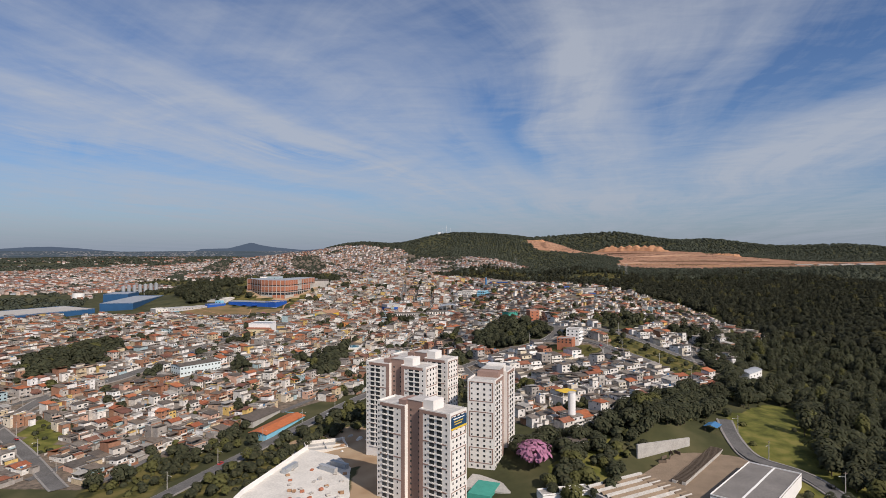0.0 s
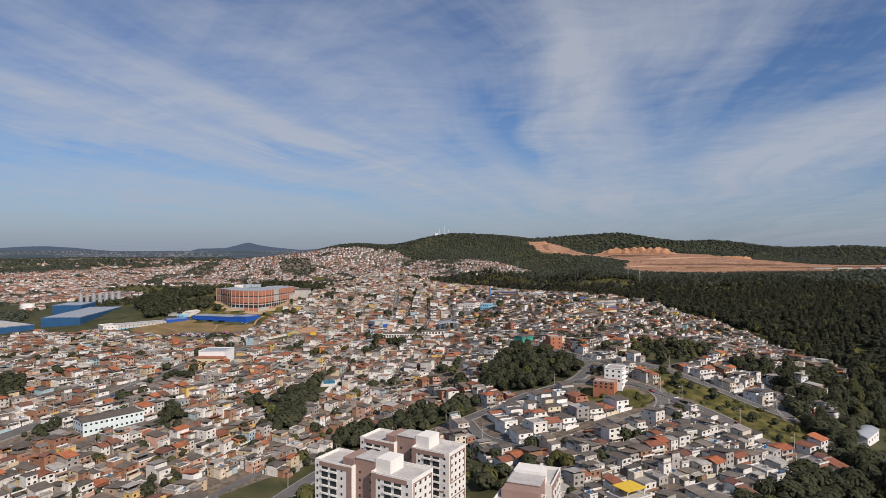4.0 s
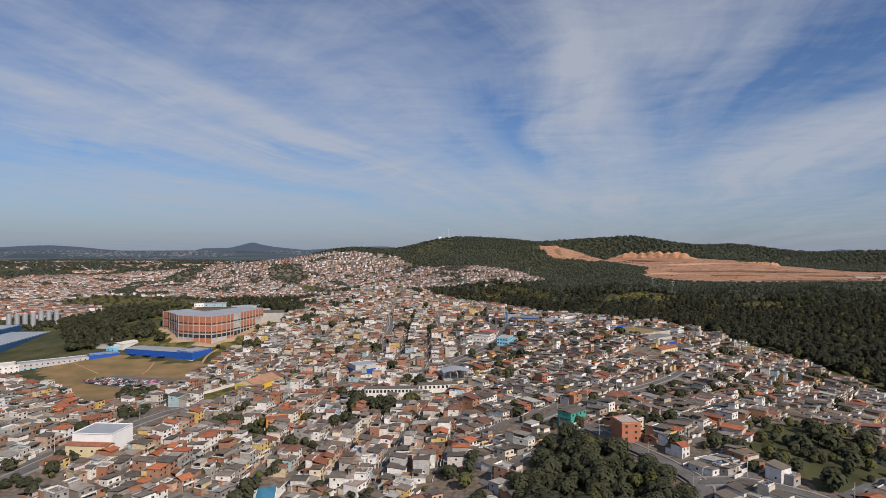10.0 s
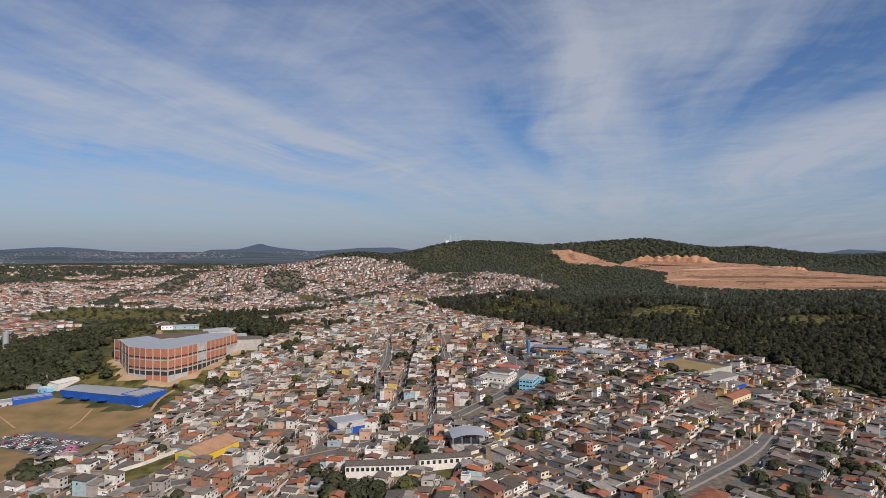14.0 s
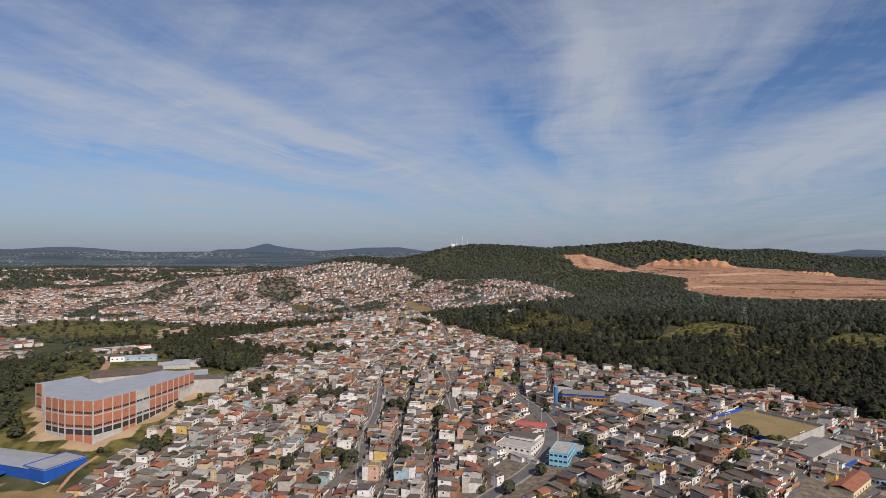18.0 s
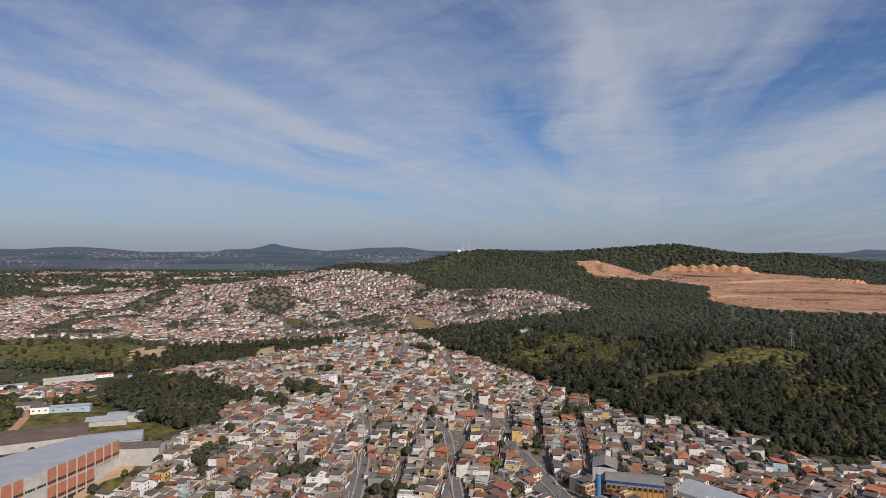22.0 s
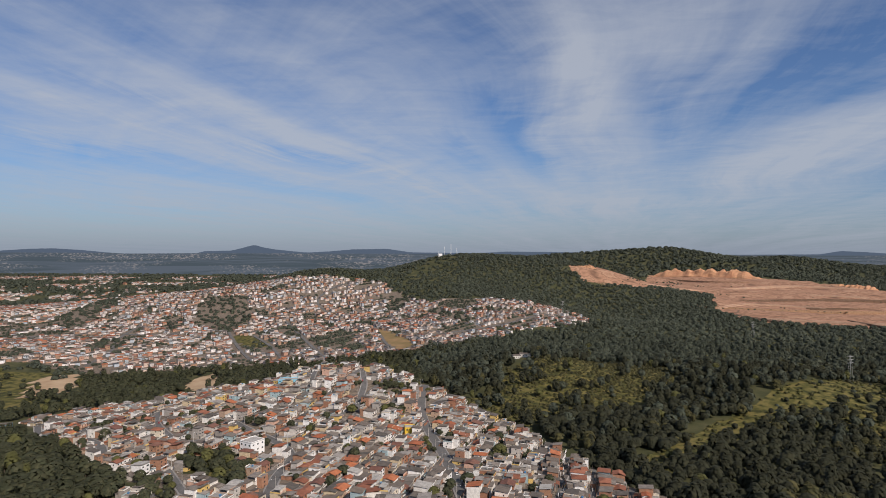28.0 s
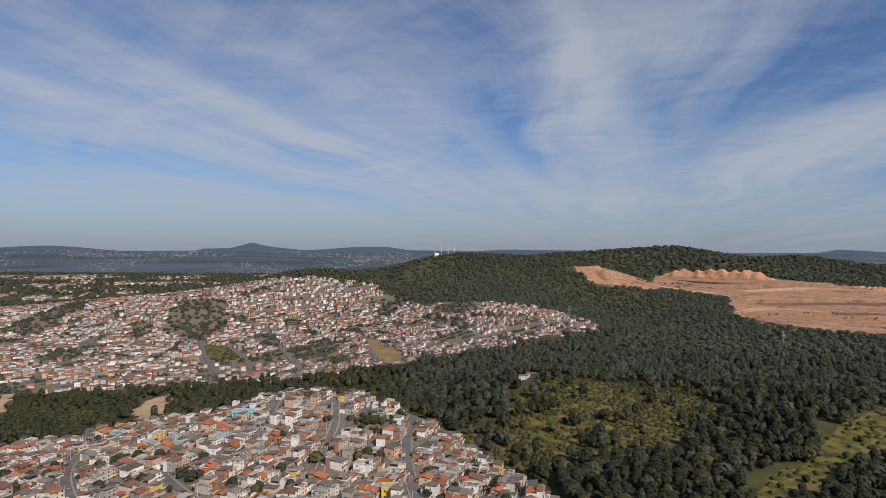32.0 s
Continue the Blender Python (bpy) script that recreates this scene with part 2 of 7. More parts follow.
mat("white_paint", (0.78, 0.77, 0.75), 0.85, 0.08, 0.15, 1.5)
mat("tower_white", (0.74, 0.71, 0.67), 0.88, 0.07, 0.1, 1.2)
mat("tower_brown", (0.30, 0.20, 0.165), 0.88, 0.09, 0.1, 1.2)
mat("tower_roof", (0.45, 0.43, 0.41), 0.92, 0.2, 0.3, 2.0)
mat("balcony_rail", (0.16, 0.145, 0.13), 0.6, 0.1)
mat("brick_orange", (0.39, 0.155, 0.09), 0.9, 0.16, 0.35, 4.0, bump=0.02)
mat("metal_roof", (0.40, 0.42, 0.44), 0.5, 0.14, 0.12, 1.5, metal=0.35)
mat("metal_roof_dark", (0.20, 0.185, 0.17), 0.75, 0.2, 0.12, 1.5)
mat("blue_cladding", (0.018, 0.085, 0.36), 0.45, 0.08, 0.2, 1.5)
mat("blue_works", (0.025, 0.085, 0.19), 0.5, 0.12, 0.1, 1.0)
mat("cyan_paint", (0.22, 0.50, 0.66), 0.8, 0.1)
mat("yellow_paint", (0.66, 0.44, 0.05), 0.8, 0.1)
mat("cream_paint", (0.64, 0.54, 0.34), 0.85, 0.1)
mat("red_paint", (0.42, 0.10, 0.09), 0.8, 0.12)
mat("teal_paint", (0.06, 0.30, 0.24), 0.8, 0.12)
mat("bark", (0.13, 0.10, 0.075), 0.95, 0.2, 1.0, 6.0)
LEAF = [(0.044, 0.049, 0.027), (0.050, 0.054, 0.029), (0.040, 0.045, 0.026), (0.056, 0.058, 0.031), (0.046, 0.051, 0.028), (0.062, 0.061, 0.033)]
mat("leaf", LEAF[0], 0.85, 0.35, 0.03, 0.8, palette=LEAF, random="island", spec=0.15)
# leaf colour lightened and blued to stand for distance haze
mat("leaf_hazy", (0.05, 0.055, 0.03), 0.9, 0.3, 0.02, 0.2, palette=[(0.060, 0.070, 0.051), (0.066, 0.075, 0.053), (0.056, 0.066, 0.050), (0.072, 0.078, 0.052)], random="island", spec=0.1)
LEAF_DEEP = [(0.034, 0.036, 0.022), (0.037, 0.039, 0.023), (0.031, 0.034, 0.022), (0.040, 0.040, 0.023)]
mat("leaf_deep", LEAF_DEEP[0], 0.88, 0.18, 0.02, 0.5, palette=LEAF_DEEP, random="island", spec=0.12)
mat("leaf_scrub", (0.07, 0.066, 0.03), 0.9, 0.25, 0.05, 0.6, palette=[(0.068, 0.064, 0.029), (0.082, 0.074, 0.033), (0.056, 0.056, 0.028), (0.074, 0.070, 0.028)], random="island", spec=0.1)
mat("leaf_light", (0.085, 0.085, 0.03), 0.85, 0.3, 0.1, 0.8, spec=0.15)
mat("leaf_pink", (0.36, 0.16, 0.25), 0.85, 0.3, 0.3, 1.5, spec=0.15)
mat("pitch_grass", (0.235, 0.175, 0.08), 0.95, 0.22, 0.06, 0.6)
mat("earth", (0.36, 0.22, 0.13), 0.95, 0.25, 0.08, 0.7)

# ---- the lie of the land ----
RISES = [(-200, 380, -19), (130, 380, 11), (300, 480, -16), (-320, 520, 8), (-180, 640, 2), (0, 560, -29), (120, 620, 30), (-90, 720, -9), (60, 850, -10), (200, 1000, 17), (70, 1080, 4), (-110, 1020, -3), (-280, 1000, -16), (-340, 1130, 25), (-440, 1290, 23), (-130, 1260, 8), (60, 1300, 5), (-200, 1440, 8), (0, 1500, 8), (200, 1430, -2), (-220, 1630, 22), (-60, 1740, -8), (120, 1760, 27), (330, 1180, 6), (400, 860, -21)]
HILLS = [(0, 0, -45), (-600, 300, -37), (700, 400, -37), (-650, 1000, -26), (650, 1200, -22), (-600, 1750, -32), (350, 2000, -24), (-250, 2150, -19), (-300, 2550, 27), (50, 2600, 32), (500, 2500, -4), (850, 2000, -3), (-900, 2500, -29), (-450, 2880, 12), (-30, 3010, 34), (400, 3020, 35), (800, 3050, 6)]
FAR_HILLS = [(1350, 3250, 40), (1300, 3700, 35), (1240, 4250, 118), (1900, 4250, 104), (2700, 4000, 92), (500, 4200, 123), (-1500, 3200, -31), (-2200, 2200, -55), (1600, 1800, 13), (2500, 2600, 35), (900, 2750, -4)]
SPURS = [(-400, 2840, 68), (-280, 2780, -25), (-170, 2990, -11), (-60, 3000, 49), (90, 3000, 33), (240, 3000, 27), (390, 2990, 40), (560, 2930, 27), (100, 2780, -19), (300, 2780, -7), (450, 2600, -48), (300, 2350, -5), (1195, 4250, 34), (860, 4230, 26), (1850, 4230, 14), (1420, 4250, -8), (1700, 4230, -14)]
PEAKS = [(110, 337, 7, 13), (128, 345, 6, 13), (-210, 2420, -24, 110), (-150, 2540, -14, 90), (-736, 2590, 32, 160), (-640, 2440, 18, 110), (-1000, 2640, 30, 190), (-500, 2600, 12, 110), (415, 1690, 30, 105), (120, 1790, 11, 60), (-135, 1660, 20.4, 68), (-95, 1610, 23.3, 68), (-38, 1458, -0.6, 68), (-163, 1406, -4.5, 68), (-3, 1232, 7.9, 68), (-200, 1600, -14.7, 68), (15, 1530, -7.6, 68), (-20, 1650, -8.8, 68), (-112, 1171, 5.5, 68), (-360, 1690, -6.4, 68), (126, 288, -8.5, 26), (22, 288, -3, 16), (226, 1042, -4.5, 38), (-335, 1003, -3.5, 26), (-300, 1046, 7, 38), (1240, 3760, 34, 60), (1080, 3740, 26, 50), (1420, 3770, 30, 60), (820, 3560, 16, 45), (1440, 3195, 12, 30)]


def height(x, y):
    x, y = np.asarray(x, float), np.asarray(y, float)
    z = np.full(np.broadcast(x, y).shape, 45.3)
    for a, b, v in RISES:
        z = z + v * np.exp(-((x - a) ** 2 + (y - b) ** 2) / (2 * 115.0**2))
    for a, b, v in HILLS + FAR_HILLS:
        z = z + v * np.exp(-((x - a) ** 2 + (y - b) ** 2) / (2 * 330.0**2))
    for a, b, v in SPURS:
        z = z + v * np.exp(-((x - a) ** 2 + (y - b) ** 2) / (2 * 150.0**2))
    for a, b, v, s in PEAKS:
        z = z + v * np.exp(-((x - a) ** 2 + (y - b) ** 2) / (2 * s**2))
    return z


def gz(x, y):
    return float(height(x, y))


def inside(poly, x, y):
    x, y = np.asarray(x, float), np.asarray(y, float)
    hit = np.zeros(np.broadcast(x, y).shape, bool)
    for (x0, y0), (x1, y1) in zip(poly, poly[1:] + poly[:1]):
        if y0 == y1:
            continue
        cross = (y0 > y) != (y1 > y)
        hit ^= cross & (x < (x1 - x0) * (y - y0) / (y1 - y0) + x0)
    return hit


# areas of the plan, as outlines
FOREST = [(-60, 1900), (-20, 1665), (45, 1580), (75, 1510), (112, 1418), (136, 1374), (150, 1337), (166, 1297), (178, 1288), (200, 1291), (229, 1273), (245, 1250), (253, 1220), (263, 1196), (294, 1192), (338, 1105), (400, 1000), (430, 930), (400, 800), (378, 690), (330, 610), (285, 520), (200, 400), (400, 200), (2600, 200), (2600, 2100), (1300, 2140), (900, 2285), (760, 2420), (740, 2580), (862, 2860), (735, 2876), (612, 2804), (560, 2814), (520, 2804), (450, 2788), (392, 2900), (330, 2560), (380, 2390), (60, 2190), (-40, 2060)]
QUARRY = [(392, 2901), (560, 3000), (840, 3470), (900, 3650), (1000, 3570), (1265, 3315), (1395, 3160), (1510, 3010), (2300, 2800), (2200, 2350), (1300, 2150), (902, 2290), (763, 2413), (739, 2574), (858, 2868), (735, 2884), (612, 2812), (560, 2822), (520, 2812), (455, 2795)]
TOWN = [(-900, 330), (-160, 330), (-150, 420), (-75, 500), (20, 480), (60, 330), (100, 345), (190, 420), (225, 480), (285, 560), (345, 640), (375, 720), (395, 830), (418, 930), (380, 1000), (330, 1100), (288, 1180), (262, 1180), (249, 1195), (242, 1217), (235, 1245), (221, 1264), (199, 1280), (166, 1276), (155, 1290), (138, 1335), (124, 1370), (101, 1412), (62, 1505), (30, 1575), (-8, 1655), (-60, 1692), (-140, 1706), (-195, 1680), (-300, 1690), (-361, 1690), (-366, 1645), (-430, 1650), (-480, 1605), (-435, 1560), (-365, 1468), (-310, 1425), (-252, 1369), (-205, 1330), (-218, 1260), (-232, 1170), (-225, 1110), (-250, 1000), (-262, 890), (-330, 868), (-420, 905), (-900, 905)]
FAR_TOWN = [(-722, 1959), (-588, 1895), (-382, 1917), (-237, 1932), (-44, 2005), (0, 2030), (99, 2120), (196, 2192), (357, 2365), (415, 2500), (224, 2553), (-40, 2470), (-150, 2640), (-190, 2720), (-300, 2740), (-430, 2715), (-560, 2700), (-760, 2930), (-1000, 3060), (-1500, 2700), (-1500, 1950)]
WEST_TOWN = [(-1700, 1960), (-1700, 1250), (-1050, 1150), (-800, 1290), (-775, 1400), (-905, 1680), (-905, 1900), (-740, 1950)]
FARM_GLADE = [(156, 1417), (201, 1473), (255, 1522), (322, 1574), (381, 1622), (422, 1650), (498, 1690), (560, 1720), (548, 1645), (430, 1566), (373, 1554), (318, 1528), (264, 1480), (230, 1454), (190, 1418), (180, 1384), (150, 1360)]
SIDE_GLADE = [(560, 1560), (690, 1700), (820, 1690), (760, 1540), (640, 1490)]
SIDE_SCRUB = [(433, 1590), (490, 1545), (530, 1516), (402, 1350), (352, 1390), (390, 1503)]
SCRUB = [(20, 1606), (40, 1568), (72, 1518), (121, 1530), (210, 1590), (285, 1664), (330, 1800), (345, 1930), (240, 1890), (143, 1815)]
# greens inside the town: outline, kind of growth
GROVE = [(34, 634), (67, 688), (92, 655), (108, 612), (104, 562), (60, 572), (30, 588)]
WOOD_LEFT = [(-374, 515), (-380, 590), (-344, 633), (-302, 560), (-324, 514), (-338, 485)]
WOOD_BEND = [(-126, 578), (-113, 625), (-102, 600), (-101, 545), (-113, 540)]
WOOD_PINK = [(40, 318), (70, 345), (84, 325), (66, 288), (48, 276), (36, 292)]
WOOD_SLOPE = [(84, 331), (125, 385), (158, 412), (200, 425), (180, 365), (148, 344), (104, 320)]
WOOD_SIDE = [(154, 649), (200, 700), (245, 700), (223, 626), (172, 592), (151, 618)]
WOOD_CANAL = [(-119, 558), (-121, 619), (-108, 669), (-98, 651), (-100, 594), (-101, 546)]
WOOD_STRIP = [(-75, 512), (-69, 539), (-26, 563), (23, 578), (31, 557), (1, 535), (-37, 519)]
WOOD_SCHOOL = [(-87, 826), (-66, 812), (-21, 808), (-27, 787), (-68, 785)]
WOOD_HILL = [(-505, 1120), (-540, 1290), (-407, 1160), (-375, 1090), (-352, 1062), (-375, 1030), (-428, 1010)]
WOOD_CYAN = [(-345, 1290), (-430, 1430), (-445, 1530), (-378, 1472), (-315, 1421), (-258, 1364), (-212, 1322), (-229, 1270), (-207, 1214), (-278, 1218)]
WOOD_VALLEY = [(-700, 1640), (-620, 1840), (-382, 1900), (-237, 1920), (-60, 1900), (-20, 1672), (-200, 1685), (-300, 1708), (-372, 1708), (-378, 1662), (-440, 1666), (-500, 1610)]
GRASS_SLOPE = [(150, 585), (169, 588), (204, 530), (240, 480), (190, 462), (177, 497), (154, 530)]
GRASS_ISLAND = [(112, 520), (120, 512), (136, 515), (141, 532), (134, 546), (118, 548), (108, 556), (92, 562), (96, 545)]
GRASS_CORNER = [(-290, 405), (-289, 429), (-258, 402), (-246, 378), (-254, 369)]
GRASS_RIGHT = [(174, 366), (192, 380), (222, 406), (244, 408), (236, 372), (214, 334), (204, 306), (198, 284), (192, 240), (166, 240), (160, 305), (164, 330)]
LAWN_VALLEY = [(510, 880), (500, 830), (424, 690), (412, 700), (440, 760), (500, 900)]
GRASS_BANK = [(-395, 1012), (-365, 1006), (-290, 975), (-262, 985), (-250, 905), (-258, 850), (-272, 800), (-300, 815), (-345, 866), (-372, 890), (-420, 950)]
GRASS_YARD = [(-216, 831), (-187, 870), (-172, 847), (-201, 812)]
GRASS_OLD = [(-20, 850), (0, 850), (12, 838), (2, 818), (-18, 822)]
GRASS_HILL = [(-764, 1384), (-650, 1420), (-430, 1300), (-505, 1150), (-618, 1154)]
DIRT_TOWER = [(-104, 380), (-84, 404), (-45, 402), (-10, 395), (8, 340), (-10, 300), (5, 255), (-45, 250), (-44, 316), (-73, 346)]
DIRT_APRON = [(-366, 1094), (-352, 1076), (-322, 1038), (-297, 1029), (-270, 1027), (-256, 1048), (-242, 1110), (-234, 1150), (-260, 1160), (-340, 1125)]
GRASS_STRIP = [(-140, 310), (-105, 385), (-70, 450), (-48, 490), (-35, 470), (-75, 400), (-95, 345), (-125, 290)]
GRASS_VERGE = [(-205, 290), (-178, 372), (-140, 372), (-158, 300)]
GRASS_KNOLL = [(-262, 1005), (-240, 1045), (-226, 1110), (-235, 1190), (-360, 1135), (-405, 1060), (-365, 1035), (-300, 1005)]
GRASS_BACK = [(-420, 1145), (-350, 1132), (-245, 1200), (-218, 1218), (-285, 1222), (-350, 1290), (-430, 1325), (-520, 1300)]
GRASS_BEND = [(-212, 1398), (-186, 1422), (-143, 1356), (-150, 1318), (-172, 1345)]
GRASS_MEADOW = [(-561, 1675), (-900, 1690), (-900, 1900), (-645, 1898), (-550, 1721), (-465, 1668)]
GRASS_TOWER = [(50, 262), (60, 300), (80, 345), (100, 330), (85, 290), (75, 262)]
DIRT_VALLEY = [(-645, 1857), (-597, 1895), (-552, 1828), (-540, 1767), (-580, 1738)]
DIRT_PIT = [(-391, 1808), (-374, 1890), (-322, 1790), (-306, 1710), (-345, 1740)]
WOODS = [GROVE, WOOD_LEFT, WOOD_BEND, WOOD_PINK, WOOD_SLOPE, WOOD_SIDE, WOOD_CANAL, WOOD_STRIP, WOOD_SCHOOL, WOOD_HILL, WOOD_CYAN, WOOD_VALLEY]

WORKS = [(-610, 985), (-500, 960), (-515, 1215), (-600, 1265), (-700, 1275), (-710, 1180)]
HAMLET = [(-560, 1390), (-500, 1330), (-415, 1325), (-440, 1420), (-470, 1460), (-560, 1490)]
FAR_PLOT = [(-157, 2220), (-132, 2196), (-93, 2132), (-60, 2084), (-83, 2024), (-113, 2080)]
FAR_FIELD = [(-462, 2199), (-404, 2175), (-352, 2099), (-345, 2080), (-385, 2085), (-409, 2107)]
FAR_STREETS = [
    [(-370, 2300), (-351, 2263), (-297, 2151), (-242, 2036), (-216, 1984)],
    [(-480, 2235), (-457, 2187), (-387, 2051), (-346, 1979)],
    [(-404, 2175), (-342, 2083), (-286, 1971)],
    [(-180, 2250), (-157, 2220), (-118, 2085), (-95, 2030)],
    [(-900, 2200), (-760, 2230), (-640, 2210), (-480, 2235)],
    [(-620, 1950), (-640, 2060), (-690, 2180), (-700, 2300)],
    [(-40, 2140), (60, 2200), (150, 2280), (240, 2400), (330, 2470)],
    [(-300, 2420), (-340, 2500), (-330, 2600), (-290, 2690)],
]
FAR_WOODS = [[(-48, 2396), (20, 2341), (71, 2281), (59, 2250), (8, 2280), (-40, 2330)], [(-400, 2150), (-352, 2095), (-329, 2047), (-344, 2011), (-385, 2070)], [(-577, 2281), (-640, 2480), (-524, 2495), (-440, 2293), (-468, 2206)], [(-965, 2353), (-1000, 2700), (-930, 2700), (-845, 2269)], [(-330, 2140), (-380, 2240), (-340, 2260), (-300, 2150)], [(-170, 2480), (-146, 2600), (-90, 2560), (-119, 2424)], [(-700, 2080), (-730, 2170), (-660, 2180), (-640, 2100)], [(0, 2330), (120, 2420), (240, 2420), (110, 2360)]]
GREENS = [FAR_FIELD, FAR_PLOT, GRASS_ISLAND, GRASS_BACK, GRASS_STRIP, GRASS_VERGE, GRASS_KNOLL, GRASS_BEND, GRASS_MEADOW, GRASS_TOWER, GRASS_SLOPE, GRASS_CORNER, GRASS_RIGHT, GRASS_BANK, GRASS_YARD, GRASS_OLD, GRASS_HILL]
DIRTS = [DIRT_TOWER, DIRT_APRON, DIRT_VALLEY, DIRT_PIT]
BARE = [[(-137, 2770), (-40, 2990), (40, 2995), (27, 2915), (-100, 2730)]]
QUARRY_LINES = [(5, "earth", [(700, 2660), (860, 2600), (1060, 2560), (1400, 2520), (1800, 2500)]), (9, "quarry_dark", [(820, 2490), (940, 2440), (1100, 2370), (1400, 2290)]), (5, "quarry_pale", [(640, 2850), (800, 2960), (1000, 3050), (1250, 3080), (1500, 2990)]), (6, "quarry_dark", [(900, 2760), (1100, 2790), (1400, 2760), (1800, 2680)]), (5, "quarry_pale", [(780, 2440), (900, 2380), (1050, 2300), (1300, 2220)]), (4, "quarry_dark", [(1020, 2620), (1300, 2600), (1700, 2580)]), (5, "quarry_dark", [(800, 2560), (760, 2480), (800, 2420)]), (7, "quarry_dark", [(892, 2513), (962, 2475), (978, 2359), (984, 2251)]), (4, "quarry_pale", [(757, 2612), (885, 2692), (994, 2672), (1067, 2626)]), (6, "quarry_pale", [(732, 2500), (780, 2441), (831, 2371)]), (5, "earth", [(946, 3487), (1052, 3278), (1249, 3144)]), (4, "quarry_pale", [(944, 2938), (1153, 2897), (1339, 2839)])]
# faces at the back of the quarry: both ends, foot, height, depth
SCARPS = [(905, 3605, 1240, 3290, 97, 42, 34), (405, 2896, 520, 2946, 148, 17, 26), (1385, 3125, 1475, 2990, 76, 20, 30)]
ISLAND = [(22, 508), (55, 484), (100, 492), (136, 512), (142, 545), (100, 566), (45, 552), (22, 540)]
# roads: centre lines and widths
ROADS = {
    "boulevard": (8.5, [(-150, 300), (-132, 347), (-113, 388), (-92, 430), (-64, 489), (-34, 515), (-5, 532), (18, 544), (42, 555), (63, 563), (92, 569), (108, 582), (117, 601), (112, 622), (97, 660), (88, 690)]),
    "loop": (7, [(100, 570), (138, 552), (147, 533), (142, 515), (128, 502), (94, 488), (60, 478), (30, 500), (18, 540)]),
    "ridge_road": (6.5, [(117, 607), (138, 603), (165, 586), (184, 564), (204, 533), (225, 510)]),
    "slope_road": (7, [(146, 540), (160, 520), (174, 496), (178, 470), (195, 440)]),
    "side_road": (6, [(222, 512), (228, 545), (240, 578), (225, 610)]),
    "avenue": (8, [(-80, 865), (-37, 894), (-11, 914), (15, 943), (44, 974), (60, 1003), (67, 1040), (62, 1085), (48, 1138), (33, 1190), (18, 1250), (8, 1330), (-4, 1414), (-20, 1500), (-27, 1560), (-26, 1660)]),
    "west_street": (5, [(-62, 960), (-67, 1001), (-72, 1050), (-70, 1108), (-76, 1180), (-90, 1260)]),
    "bend_road": (6.5, [(-200, 1450), (-231, 1445), (-269, 1488), (-300, 1542), (-317, 1602), (-326, 1643)]),
    "hill_road": (6.5, [(-205, 1500), (-183, 1474), (-145, 1436), (-123, 1400), (-121, 1350), (-112, 1290)]),
    "west_end": (7, [(-372, 1561), (-345, 1490), (-300, 1442), (-275, 1402)]),
    "west_end_side": (8, [(-345, 1492), (-375, 1500), (-414, 1534), (-440, 1570)]),
    "lower_street": (5, [(-222, 1392), (-192, 1348), (-169, 1314)]),
    "access_road": (7, [(171, 357), (163, 330), (162, 305), (176, 282), (178, 245)]),
    "mid_street": (5, [(-4, 1090), (-10, 1144), (-16, 1199), (-30, 1240)]),
    "cyan_street": (5, [(-146, 1545), (-149, 1575), (-152, 1600), (-157, 1640)]),
    "crest_street": (5.5, [(-86, 1490), (-89, 1535), (-89, 1570), (-94, 1600), (-101, 1640), (-104, 1662)]),
    "row_street": (5.5, [(40, 706), (68, 732), (99, 761), (136, 793), (184, 838), (214, 874)]),
    "upper_row": (4.5, [(92, 840), (125, 873), (173, 911), (205, 926)]),
    "west_avenue": (8, [(-300, 380), (-305, 420), (-302, 470), (-275, 500), (-252, 560), (-238, 640), (-215, 760), (-190, 800), (-140, 830), (-80, 865)]),
    "corner_road": (8, [(-300, 400), (-256, 367), (-210, 325)]),
}


def spline(points, step=6.0):
    """A smooth line through the points, at even steps."""
    p = [Vector((*q, 0)) for q in points]
    p = [2 * p[0] - p[1], *p, 2 * p[-1] - p[-2]]
    out = []
    for a, b, c, d in zip(p, p[1:], p[2:], p[3:]):
        n = max(2, int((c - b).length / step))
        for k in range(n):
            t = k / n
            out.append(0.5 * (2 * b + (c - a) * t + (2 * a - 5 * b + 4 * c - d) * t * t + (3 * b - a - 3 * c + d) * t**3))
    out.append(p[-2])
    return [(q.x, q.y) for q in out]


LINES = {k: (w, spline(pts)) for k, (w, pts) in ROADS.items()}
ROAD_XY = np.array([p for _, line in LINES.values() for p in line])
ROAD_W = np.array([w for w, line in LINES.values() for _ in line])


# ---- mesh tools ----
def mesh_of(name, verts, faces, mats, index=None, smooth=False):
    me = bpy.data.meshes.new(name)
    me.from_pydata(verts, [], faces)
    for m in mats:
        me.materials.append(MATS[m])
    if index is not None:
        me.polygons.foreach_set("material_index", np.asarray(index, np.int32))
    if smooth:
        me.polygons.foreach_set("use_smooth", np.ones(len(faces), bool))
    me.update()
    return me


FLAT = {}
BOX_F = [(0, 3, 2, 1), (4, 5, 6, 7), (0, 1, 5, 4), (1, 2, 6, 5), (2, 3, 7, 6), (3, 0, 4, 7)]
BOX_OPEN = BOX_F[1:]  # joined pieces stand on something


